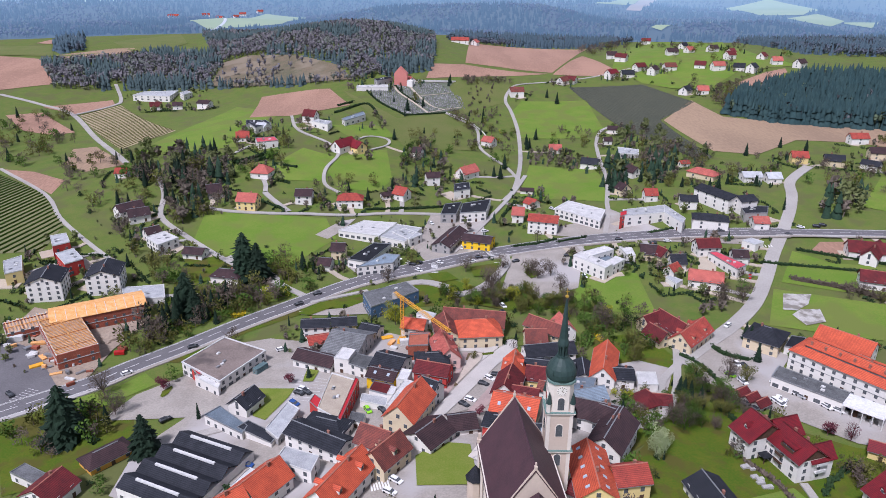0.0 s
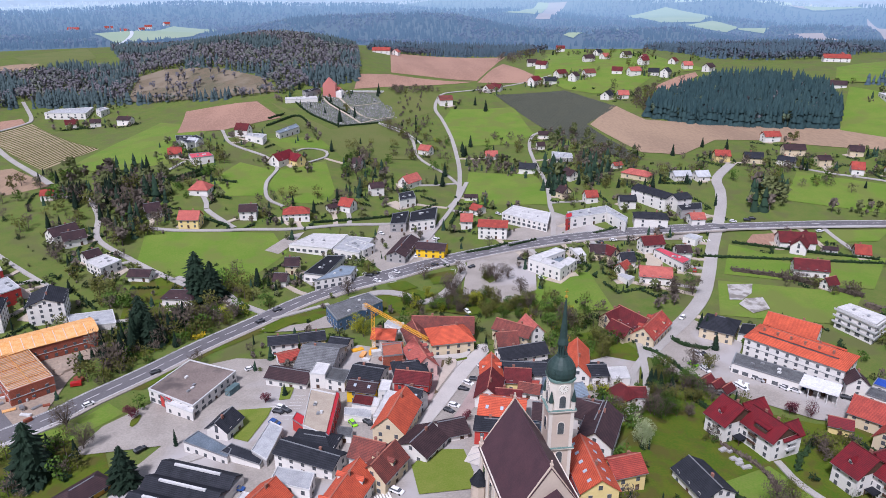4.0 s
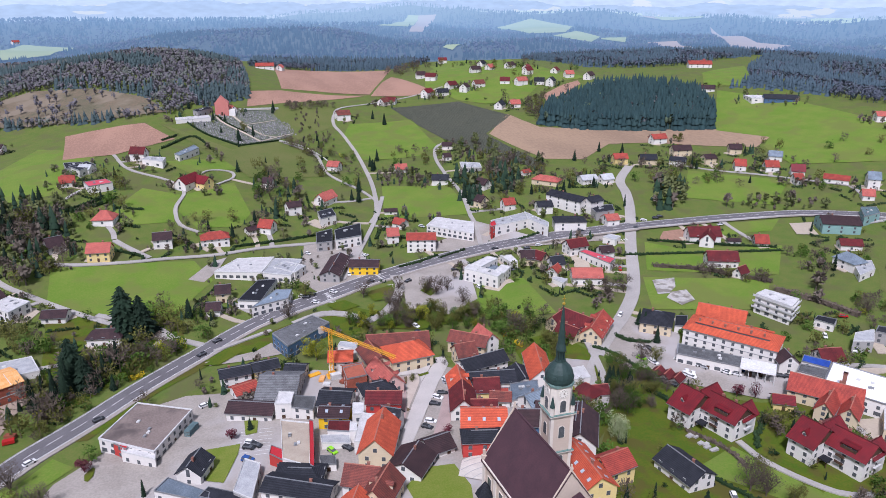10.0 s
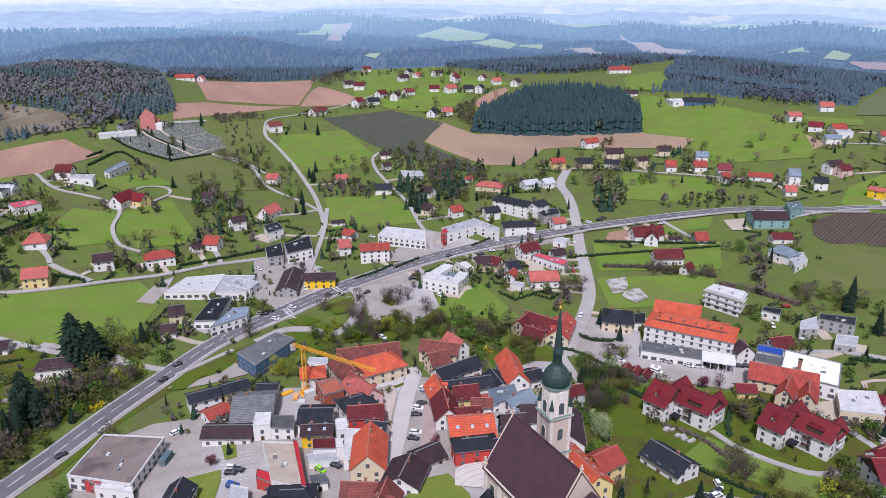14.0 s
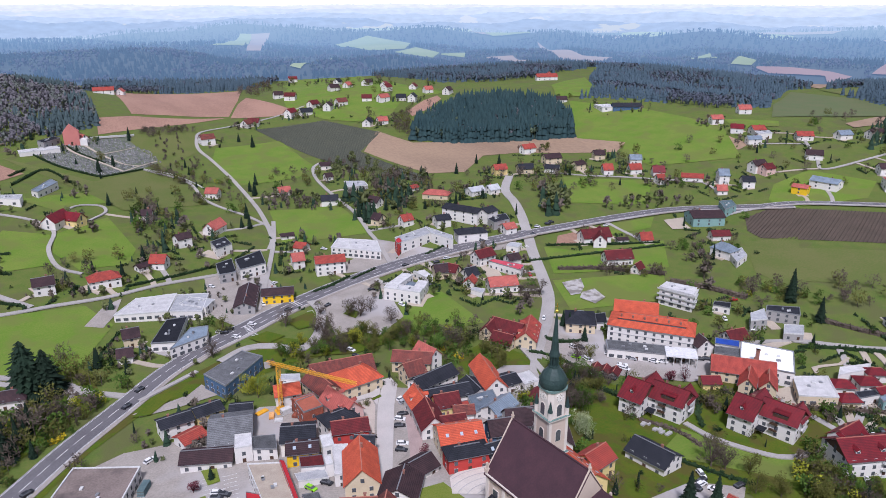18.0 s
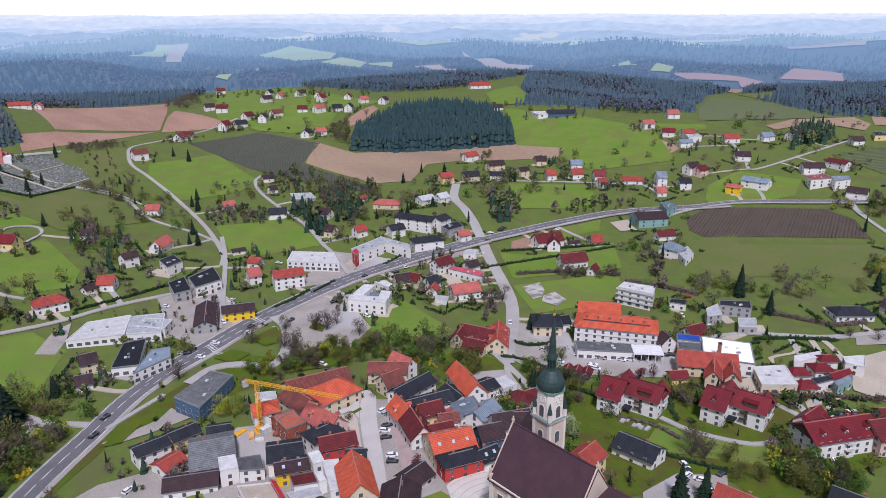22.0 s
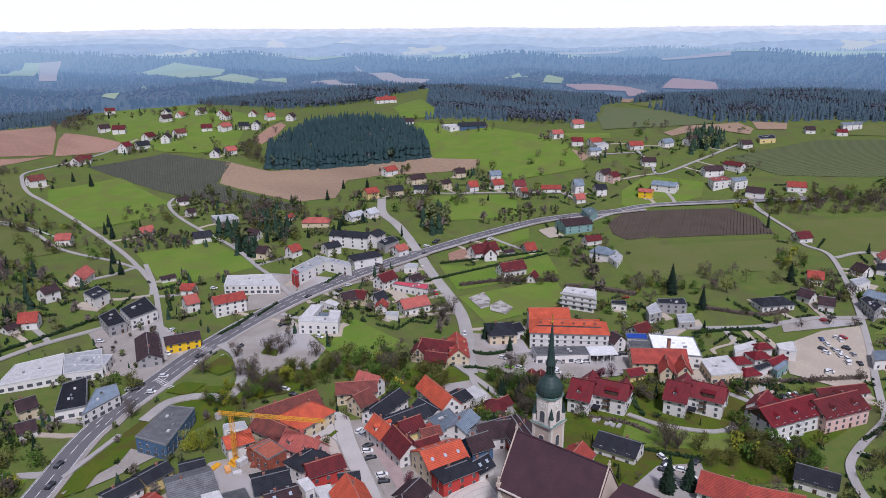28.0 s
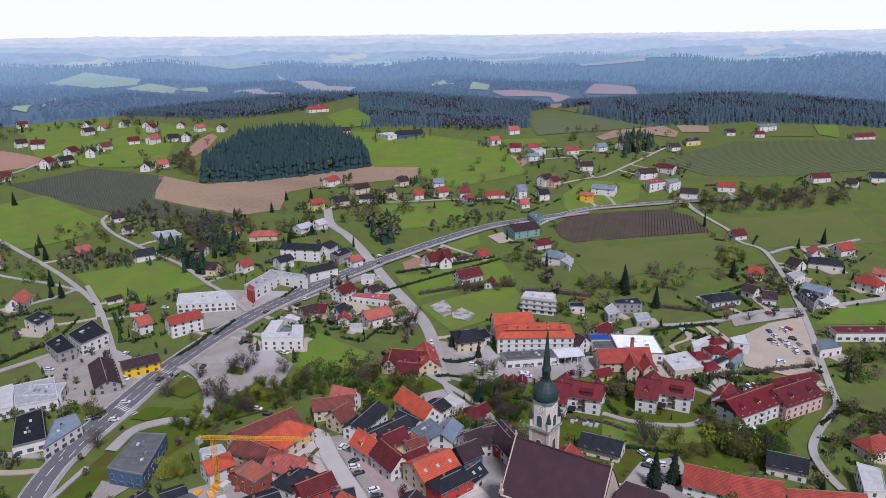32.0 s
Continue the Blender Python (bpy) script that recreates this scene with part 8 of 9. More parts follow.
hedge(1.5, 1.8, [(-134, 324), (-151, 328)], "hedgebush")
hedge(1.8, 2, [(-95, 9), (-87, 6)], "hedgebush")
hedge(2, 2, [(68, 57), (72, 43), (68, 28)], "hedgebush")
hedge(1.5, 1.4, [(66, 25), (72, 13), (72, 2)], "bare")
hedge(1.5, 1.5, [(17, 293), (6, 265)], "hedgebush")
hedge(1.3, 1.5, [(35, 221), (52, 227)], "hedgebush")

# drives from the houses to the nearest lane, and hedged gardens
HEDGED = bmesh.new()
DRIVES = [0]
for hx, hy, hr in list(TAKEN):
    if hr > 13 or math.hypot(hx + 20, hy - 40) < 150 or math.hypot(hx + 60, hy + 80) > 760:
        continue
    here = Vector((hx, hy))
    near = min(((p - here).length, p, w) for line, w in ROADS for p in line) if ROADS else None
    if near[0] < 48 and near[0] > hr + 4 and DRIVES[0] < 130:
        d = (near[1] - here).normalized()
        line = spline([here + d * hr * 0.6, here.lerp(near[1], 0.6) + Vector((d.y, -d.x)) * RND.uniform(-1.5, 1.5), near[1] - d * near[2] * 0.4])
        if not any((q - Vector((x, y))).length < r * 0.8 for q in line for x, y, r in TAKEN if (x, y) != (hx, hy)):
            bm = bmesh.new()
            ribbon(bm, line, -1.5, 1.5, 0.4, 0.5)
            DRIVES[0] += 1
            tagged(part("driveway", bm, LAND["gravel"] if DRIVES[0] % 3 else LAND["lane"]), "pale gravel drive to a house" if DRIVES[0] % 3 else "grey asphalt drive to a house", "driveway", kind="structure")
    turn = RND.uniform(0, 6.28)
    u = Vector((math.cos(turn), math.sin(turn)))
    v = Vector((-u.y, u.x))
    m = hr + RND.uniform(4, 8)
    for p, q in ((here - u * m - v * m, here + u * m - v * m), (here + u * m - v * m, here + u * m + v * m)):
        n = int((q - p).length / 1.1)
        for i in range(n):
            k = p.lerp(q, i / n)
            if not clear(k.x, k.y, 0.8) or any(inside(k.x, k.y, p) for p in PAVED) or noise.noise(Vector((k.x / 9, k.y / 9, 1))) < -0.12:
                continue
            z = ground(k.x, k.y)
            for j in range(5):
                o = Vector((k.x + RND.uniform(-0.6, 0.6), k.y + RND.uniform(-0.6, 0.6), z + RND.uniform(0.2, 1.5)))
                e = Vector((RND.gauss(0, 1), RND.gauss(0, 1), RND.gauss(0, 1))).normalized()
                f = e.orthogonal().normalized() * RND.uniform(0.4, 0.8)
                e = e * RND.uniform(0.4, 0.8)
                HEDGED.faces.new([HEDGED.verts.new(g) for g in (o - e, o + f, o + e, o - f)])
# paved yards and terraces beside the houses
YARDS = bmesh.new()
for hx, hy, hr in list(TAKEN):
    if hr > 12 or math.hypot(hx + 20, hy - 40) < 150 or math.hypot(hx + 60, hy + 80) > 760:
        continue
    turn = RND.uniform(0, 6.28)
    u = Vector((math.cos(turn), math.sin(turn)))
    v = Vector((-u.y, u.x))
    o, l, w = Vector((hx, hy)) + u * hr * 0.75, hr * RND.uniform(0.45, 0.8), hr * RND.uniform(0.25, 0.5)
    rim = [o + u * w * a + v * l * b for a, b in ((-1, -1), (1, -1), (1, 1), (-1, 1))]
    lo, up = ([YARDS.verts.new((p.x, p.y, ground(p.x, p.y) + k)) for p in rim] for k in (-0.6, 0.42))
    YARDS.faces.new(up)
    for i in range(4):
        YARDS.faces.new((lo[i], lo[(i + 1) % 4], up[(i + 1) % 4], up[i]))
tagged(part("yard_paving", YARDS, LAND["gravel"]), "pale paved yards and terraces beside houses", "paving", kind="stuff")
tagged(part("garden_hedges", HEDGED, LEAF["hedgebush"]), "dark green hedges bounding the house gardens", "hedge", kind="stuff")

# shrubs and small trees in the gardens round the houses
for hx, hy, hr in list(TAKEN):
    for i in range(6 if math.hypot(hx - SEEN_FROM.x, hy - SEEN_FROM.y) < 360 else 2):
        a, d = RND.uniform(0, 2 * math.pi), hr + RND.uniform(1.5, 11)
        x, y = hx + d * math.cos(a), hy + d * math.sin(a)
        if clear(x, y, 0.8) and not any(inside(x, y, p) for p in PAVED):
            kind = RND.choice(("bare", "bare", "bud", "bud", "hedgebush", "hedgebush", "hedgebush", "hedgebush", "thuja", "green", "fir"))
            plant(kind, x, y, RND.uniform(1.6, 3.0) if kind == "hedgebush" else RND.uniform(3.0, 7.0))


def joined(name, parts_of, spots, label):
    """Many trees in one mesh. parts_of: meshes that make up one tree, each with one material."""
    src = []
    for me in parts_of:
        co = np.empty(len(me.vertices) * 3)
        me.vertices.foreach_get("co", co)
        lv = np.empty(len(me.loops), int)
        me.loops.foreach_get("vertex_index", lv)
        ls = np.empty(len(me.polygons), int)
        me.polygons.foreach_get("loop_start", ls)
        src.append((co.reshape(-1, 3), lv, ls))
    V, Lv, Ls, Mi, nv, nl = [], [], [], [], 0, 0
    zs = grounds([s[0] for s in spots], [s[1] for s in spots])
    for (x, y, h), z in zip(spots, zs):
        a = RND.uniform(0, 6.28)
        rot = np.array([[math.cos(a), -math.sin(a), 0], [math.sin(a), math.cos(a), 0], [0, 0, 1]]) * h
        for k, (co, lv, ls) in enumerate(src):
            V.append(co @ rot.T + (x, y, z))
            Lv.append(lv + nv), Ls.append(ls + nl), Mi.append(np.full(len(ls), k))
            nv, nl = nv + len(co), nl + len(lv)
    me = bpy.data.meshes.new(name)
    V, Lv, Ls, Mi = (np.concatenate(q) for q in (V, Lv, Ls, Mi))
    me.vertices.add(len(V)), me.loops.add(len(Lv)), me.polygons.add(len(Ls))
    me.vertices.foreach_set("co", V.ravel())
    me.loops.foreach_set("vertex_index", Lv)
    me.polygons.foreach_set("loop_start", Ls)
    me.polygons.foreach_set("material_index", Mi)
    for p in parts_of:
        me.materials.append(p.materials[0])
    me.update(calc_edges=True)
    return tagged(new(name, me), label, "trees", kind="stuff")


for kind, spots in PLANTED.items():
    sets = LIGHT[kind]
    for i, crown in enumerate(sets):
        if spots[i :: len(sets)]:
            joined("garden_trees" if kind not in ("hedgebush", "forsythia") else "garden_bushes", (TRUNK, crown), spots[i :: len(sets)], TREE_WORDS[kind].replace(" tree", " trees").replace(" bush", " bushes"))


def as_arrays(bm):
    """Vertices, loop vertices and loop starts of a small plant."""
    bm.verts.index_update()
    out = np.array([v.co for v in bm.verts]), np.array([v.index for f in bm.faces for v in f.verts]), np.cumsum([0] + [len(f.verts) for f in bm.faces])[:-1]
    bm.free()
    return out


def plain_cone(seed):
    """A conifer for woods seen from far: three ragged skirts of boughs."""
    rnd = random.Random(seed)
    bm = bmesh.new()
    for z0, z1, r in ((0.0, 0.55, 0.2), (0.28, 0.8, 0.155), (0.55, 1.0, 0.1)):
        turn = rnd.uniform(0, 6)
        rim = [bm.verts.new((x * rnd.uniform(0.75, 1.25), y * rnd.uniform(0.75, 1.25), z0 + rnd.uniform(-0.04, 0.06))) for x, y in circle(r, 6, turn)]
        tip = bm.verts.new((rnd.uniform(-0.01, 0.01), rnd.uniform(-0.01, 0.01), z1))
        for i in range(6):
            bm.faces.new((rim[i], rim[(i + 1) % 6], tip))
    return as_arrays(bm)


def plain_crown(seed, sprigs=13):
    """An uneven broadleaf crown on a short trunk, with sprigs breaking its outline, for woods seen from far."""
    rnd = random.Random(seed)
    bm = bmesh.new()
    bmesh.ops.create_icosphere(bm, subdivisions=1, radius=1)
    for v in bm.verts:
        k = rnd.uniform(0.45, 1.05)
        v.co = Vector((v.co.x * 0.17 * k, v.co.y * 0.17 * k, 0.6 + v.co.z * 0.28 * k))
    for i in range(sprigs):
        d = Vector((rnd.gauss(0, 1), rnd.gauss(0, 1), rnd.gauss(0.3, 1))).normalized() * rnd.uniform(0.65, 1.0)
        p = Vector((d.x * 0.24, d.y * 0.24, 0.62 + d.z * 0.34))
        u = (d + Vector((rnd.gauss(0, 0.5), rnd.gauss(0, 0.5), rnd.gauss(0.4, 0.5)))).normalized()
        v = u.orthogonal().normalized() * rnd.uniform(0.05, 0.09)
        u = u * rnd.uniform(0.09, 0.16)
        bm.faces.new([bm.verts.new(q) for q in (p - u, p + v, p + u, p - v)])
    limb(bm, Vector((0, 0, -0.05)), Vector((0, 0, 0.5)), 0.03, 0.015, 3)
    return as_arrays(bm)


CONES, CROWNS_FAR, CROWNS_FARTHEST = [plain_cone(k) for k in range(2)], [plain_crown(k) for k in range(2)], [plain_crown(k, 4) for k in range(2)]


def wood(name, X, Y, H, K, mats, label, kind="stuff", forms=None):
    """One mesh of many simple trees: places, heights and sorts (0 conifer, 1 bare, 2 in bud)."""
    rnd = np.random.RandomState(len(X))
    Z = grounds(X, Y) - 0.5
    A, W = rnd.uniform(0, 6.28, len(X)), rnd.uniform(0.9, 1.25, len(X)) * H
    V, Lv, Ls, Mi, nv, nl = [], [], [], [], 0, 0
    pick = rnd.randint(0, 2, len(X))
    for sort in (0, 1, 2):
        for form in (0, 1):
            at = np.nonzero((K == sort) & (pick == form))[0]
            co, lv, ls = (CONES if sort == 0 else forms or (CROWNS_FARTHEST if kind == "structure" else CROWNS_FAR))[form]
            n = len(at)
            if not n:
                continue
            u = co[None] + rnd.normal(0, 0.014, (n, *co.shape))
            c, q, w, h = (g[at][:, None] for g in (np.cos(A), np.sin(A), W, H))
            V.append(np.stack([X[at][:, None] + (u[..., 0] * c - u[..., 1] * q) * w, Y[at][:, None] + (u[..., 0] * q + u[..., 1] * c) * w, Z[at][:, None] + u[..., 2] * h], -1).reshape(-1, 3))
            Lv.append((lv[None] + nv + np.arange(n)[:, None] * len(co)).ravel())
            Ls.append((ls[None] + nl + np.arange(n)[:, None] * len(lv)).ravel())
            Mi.append(np.full(n * len(ls), sort))
            nv, nl = nv + n * len(co), nl + n * len(lv)
    me = bpy.data.meshes.new(name)
    V, Lv, Ls, Mi = (np.concatenate(q) for q in (V, Lv, Ls, Mi))
    me.vertices.add(len(V)), me.loops.add(len(Lv)), me.polygons.add(len(Ls))
    me.vertices.foreach_set("co", V.ravel())
    me.loops.foreach_set("vertex_index", Lv)
    me.polygons.foreach_set("loop_start", Ls)
    me.polygons.foreach_set("material_index", Mi)
    for m in mats:
        me.materials.append(m)
    me.update(calc_edges=True)
    return tagged(new(name, me), label, "trees" if forms else "wood", kind=kind)


def within(X, Y, pts):
    hit = np.zeros(X.shape, bool)
    for (x0, y0), (x1, y1) in zip(pts, pts[1:] + pts[:1]):
        if y0 != y1:
            hit ^= ((y0 > Y) != (y1 > Y)) & (X < x0 + (Y - y0) / (y1 - y0) * (x1 - x0))
    return hit


def stands(X, Y, rnd, conifer):
    """Sorts of trees in patches: stands of conifers among bare and budding broadleaf trees."""
    u = np.array([noise.noise(Vector((x / 75, y / 75, 3.1))) + 0.4 * noise.noise(Vector((x / 28, y / 28, 8.1))) for x, y in zip(X, Y)])
    k = np.where(rnd.rand(len(X)) < 0.3, 2, 1)
    return np.where(u + rnd.uniform(-0.12, 0.12, len(X)) > conifer, 0, k)


# a slight blue of the air is mixed into these tree colours
WOODS = [material("wood_conifers", (0.017, 0.038, 0.042), (0.027, 0.052, 0.052), scale=0.05, island=0.25), material("wood_bare_crowns", (0.09, 0.09, 0.095), (0.065, 0.07, 0.075), scale=0.05, island=0.2), material("wood_budding_crowns", (0.075, 0.10, 0.06), (0.055, 0.08, 0.055), scale=0.05, island=0.2)]
# air haze put into the base colours: bluer and lighter than the trees
FAR_WOODS = [material("haze_tinted_conifers", (0.048, 0.076, 0.098), (0.06, 0.092, 0.114), scale=0.03, island=0.1), material("haze_tinted_bare_woods", (0.082, 0.09, 0.115), (0.066, 0.08, 0.105), scale=0.03, island=0.1), material("haze_tinted_budding_woods", (0.084, 0.105, 0.112), (0.07, 0.094, 0.106), scale=0.03, island=0.1)]
# lightened and greyed base colours stand in for haze over the hill
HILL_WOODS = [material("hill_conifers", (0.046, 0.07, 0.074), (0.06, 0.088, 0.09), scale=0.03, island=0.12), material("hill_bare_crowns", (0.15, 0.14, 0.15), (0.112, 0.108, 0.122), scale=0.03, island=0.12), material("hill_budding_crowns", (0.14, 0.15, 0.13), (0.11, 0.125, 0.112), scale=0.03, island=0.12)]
EDGE = 1240


def forest(conifer, gap, h, pts, sparse=(), mats=None):
    """A wood filling a stretch of land, its trees set on a loose grid and kept off houses and roads. conifer: lower means more conifers."""
    rnd = np.random.RandomState(int(abs(pts[0][0])))
    xs, ys = [p[0] for p in pts], [p[1] for p in pts]
    X, Y = (v.ravel() for v in np.meshgrid(np.arange(min(xs), max(xs), gap), np.arange(min(ys), max(ys), gap)))
    X, Y = X + rnd.uniform(-0.48, 0.48, X.shape) * gap, Y + rnd.uniform(-0.48, 0.48, X.shape) * gap
    keep = within(X, Y, pts) & (np.hypot(X + 60, Y + 80) < EDGE)
    for a, b, r in TAKEN:
        keep &= (X - a) ** 2 + (Y - b) ** 2 > (r + 5) ** 2
    for line, w in ROADS:
        for p in line[::2]:
            keep &= (X - p.x) ** 2 + (Y - p.y) ** 2 > (w / 2 + 5) ** 2
    for p in FIELDS_NEAR:
        keep &= ~within(X, Y, p)
    if sparse:
        keep &= ~within(X, Y, sparse) | (rnd.rand(len(X)) < 0.07)
    X, Y = X[keep], Y[keep]
    dark = conifer < -0.5
    K = np.where(rnd.rand(len(X)) < 0.07, rnd.randint(1, 3, len(X)), 0) if dark else stands(X, Y, rnd, conifer)
    if sparse:
        K = np.where(within(X, Y, sparse), 1, K)
    H = h * rnd.uniform(0.78, 1.1, len(X)) * np.where(K == 0, 1.12, 0.92)
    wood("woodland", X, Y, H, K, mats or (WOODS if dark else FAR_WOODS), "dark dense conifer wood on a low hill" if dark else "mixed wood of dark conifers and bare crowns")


FIELDS_NEAR = []


def open_field(kind, pts):
    FIELDS_NEAR.append(pts)
    patch(kind, pts, lift=0.5)


open_field("meadow", [(449, 542), (495, 609), (616, 680), (514, 544), (482, 518)])
open_field("vinegreen", [(644, 385), (787, 460), (764, 358), (737, 312), (713, 255), (648, 284), (551, 321)])
open_field("pasture", [(827, 446), (909, 428), (775, 363)])
open_field("tan", [(745, 228), (762, 192), (723, 179), (702, 205)])
open_field("tan", [(593, 268), (661, 275), (728, 239), (704, 210), (665, 199), (664, 248), (582, 252)])
open_field("pasture", [(800, 126), (845, 92), (767, 68), (732, 115)])
open_field("meadow", [(850, 87), (875, 62), (775, 44), (783, 67)])
open_field("tan", [(1140, 690), (1190, 640), (1218, 600), (845, 456), (900, 530)])
open_field("pasture", [(-520, 926), (-464, 1052), (-405, 911), (-415, 843), (-459, 838)])
open_field("clay", [(-626, 913), (-634, 1058), (-583, 976), (-590, 900)])
open_field("pasture", [(-658, 876), (-591, 886), (-539, 790), (-483, 823), (-525, 784), (-612, 795)])
open_field("tan", [(-539, 790), (-490, 855), (-455, 866), (-455, 826), (-514, 776)])
CLEARING = [(-294, 648), (-309, 755), (-281, 773), (-214, 727), (-149, 656), (-128, 605), (-190, 603), (-256, 630)]
patch("clearing", CLEARING, lift=0.4)
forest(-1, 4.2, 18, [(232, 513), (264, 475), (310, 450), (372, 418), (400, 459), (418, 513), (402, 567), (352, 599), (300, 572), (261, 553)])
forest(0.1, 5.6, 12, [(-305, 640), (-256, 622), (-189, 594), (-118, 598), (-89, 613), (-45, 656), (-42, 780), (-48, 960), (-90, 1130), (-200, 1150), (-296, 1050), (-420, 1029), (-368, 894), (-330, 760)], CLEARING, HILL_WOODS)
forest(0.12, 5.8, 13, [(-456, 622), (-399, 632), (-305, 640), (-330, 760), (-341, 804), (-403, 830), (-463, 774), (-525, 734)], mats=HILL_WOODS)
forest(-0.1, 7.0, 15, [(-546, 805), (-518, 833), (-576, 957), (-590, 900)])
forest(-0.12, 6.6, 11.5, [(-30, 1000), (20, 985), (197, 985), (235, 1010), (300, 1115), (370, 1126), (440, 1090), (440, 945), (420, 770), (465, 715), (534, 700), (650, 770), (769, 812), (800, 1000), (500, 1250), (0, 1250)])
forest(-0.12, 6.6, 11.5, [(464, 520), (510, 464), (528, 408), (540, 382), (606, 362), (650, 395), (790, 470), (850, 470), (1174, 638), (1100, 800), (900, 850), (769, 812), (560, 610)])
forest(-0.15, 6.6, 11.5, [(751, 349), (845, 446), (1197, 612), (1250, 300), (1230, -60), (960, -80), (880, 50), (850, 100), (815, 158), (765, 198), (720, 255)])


# trees and shrubs round the houses outside the village, and thickets between the plots
GARDEN = [material("garden_conifers", (0.016, 0.036, 0.022), (0.026, 0.052, 0.03), scale=0.4, island=0.3), material("garden_bare_crowns", (0.15, 0.125, 0.1), (0.105, 0.088, 0.072), scale=0.4, island=0.3), material("garden_budding_crowns", (0.13, 0.15, 0.055), (0.09, 0.105, 0.045), scale=0.4, island=0.35)]
CROWNS_MID = [plain_crown(k, 34) for k in (5, 6)]


def free_spots(P):
    """Those of the places that lie clear of houses and roads."""
    keep = np.ones(len(P), bool)
    for a, b, r in TAKEN:
        keep &= (P[:, 0] - a) ** 2 + (P[:, 1] - b) ** 2 > (r * 0.8 + 1.2) ** 2
    for line, w in ROADS:
        for p in line:
            keep &= (P[:, 0] - p.x) ** 2 + (P[:, 1] - p.y) ** 2 > (w / 2 + 1.6) ** 2
    return P[keep]


def garden_trees(P, conifer, bud, low, high, seed, label):
    P = free_spots(np.array(P))
    rnd = np.random.RandomState(seed)
    u = rnd.rand(len(P))
    K = np.where(u < conifer, 0, np.where(u < conifer + bud, 2, 1))
    H = low + (high - low) * rnd.rand(len(P)) ** 1.6
    wood("garden_trees", P[:, 0], P[:, 1], np.where(K == 0, H * 1.15, H), K, GARDEN, label, forms=CROWNS_MID)


def thicket(conifer, bud, gap, low, high, pts):
    """Trees standing close together on one plot."""
    rnd = np.random.RandomState(int(abs(pts[0][0] * 7)))
    xs, ys = [p[0] for p in pts], [p[1] for p in pts]
    X, Y = (v.ravel() for v in np.meshgrid(np.arange(min(xs), max(xs), gap), np.arange(min(ys), max(ys), gap)))
    X, Y = X + rnd.uniform(-0.5, 0.5, X.shape) * gap, Y + rnd.uniform(-0.5, 0.5, X.shape) * gap
    k = within(X, Y, pts)
    garden_trees(np.c_[X[k], Y[k]], conifer, bud, low, high, len(X), "dense clump of dark conifers" if conifer > 0.6 else "thicket of bare and budding trees")


rnd = random.Random(77)
near_ring, far_ring = [], []
for a, b, r in TAKEN:
    d = math.hypot(a - SEEN_FROM.x, b - SEEN_FROM.y)
    if d < 230 or d > 900 or b < 0.42 * a + 150 - 0.2 * abs(a):
        continue
    turn = rnd.uniform(0, 6.28)
    for i in range(rnd.randint(7, 13)):
        w = turn + rnd.gauss(0, 1.25)
        q = r + rnd.uniform(1.5, 11)
        (near_ring if d < 420 else far_ring).append((a + q * math.cos(w), b + q * math.sin(w)))
garden_trees(near_ring, 0.22, 0.42, 1.6, 7.5, 4, "small garden trees and shrubs round the houses")
garden_trees(far_ring, 0.2, 0.4, 2.2, 8, 5, "garden trees and shrubs round the outlying houses")
thicket(0.18, 0.4, 6.2, 6, 14, [(-233, 344), (-222, 351), (-206, 356), (-177, 329), (-168, 287), (-174, 262), (-178, 236), (-191, 231), (-205, 259), (-220, 291)])
thicket(0.1, 0.5, 6, 5, 11, [(-267, 381), (-264, 393), (-234, 340), (-225, 309), (-234, 307), (-246, 315)])
thicket(0.08, 0.6, 9, 5, 11, [(118, 494), (155, 487), (160, 398), (177, 378), (166, 342), (139, 355), (121, 386), (117, 434)])
thicket(0.75, 0.1, 6.5, 8, 16, [(91, 364), (106, 375), (109, 355), (91, 304), (77, 291), (78, 316)])
thicket(0.65, 0.3, 6, 8, 14, [(120, 366), (144, 362), (123, 308), (105, 317)])
thicket(0.5, 0.35, 7.5, 8, 16, [(208, 269), (227, 283), (247, 286), (221, 246), (202, 235), (196, 246)])
thicket(0, 0.5, 7, 4, 11, [(244, 236), (262, 244), (299, 235), (321, 226), (305, 207), (285, 218), (252, 229)])
thicket(0, 0.25, 6, 5, 11, [(89, 151), (106, 154), (101, 132), (79, 124)])
thicket(0.05, 0.3, 9, 5, 12, [(223, 143), (245, 141), (201, 92), (184, 97)])
thicket(0.3, 0.3, 8, 4, 11, [(-60, 384), (-49, 408), (-26, 377), (-33, 334), (-56, 308), (-64, 327)])
thicket(0.1, 0.4, 5, 3, 8, [(36, 403), (54, 416), (77, 395), (78, 366), (63, 360), (35, 375)])
thicket(0, 0.05, 10, 3, 5, [(-12, 600), (26, 640), (25, 495), (-2, 475)])
thicket(0.8, 0.1, 6, 8, 15, [(584, 238), (642, 241), (616, 208), (575, 191), (517, 199)])


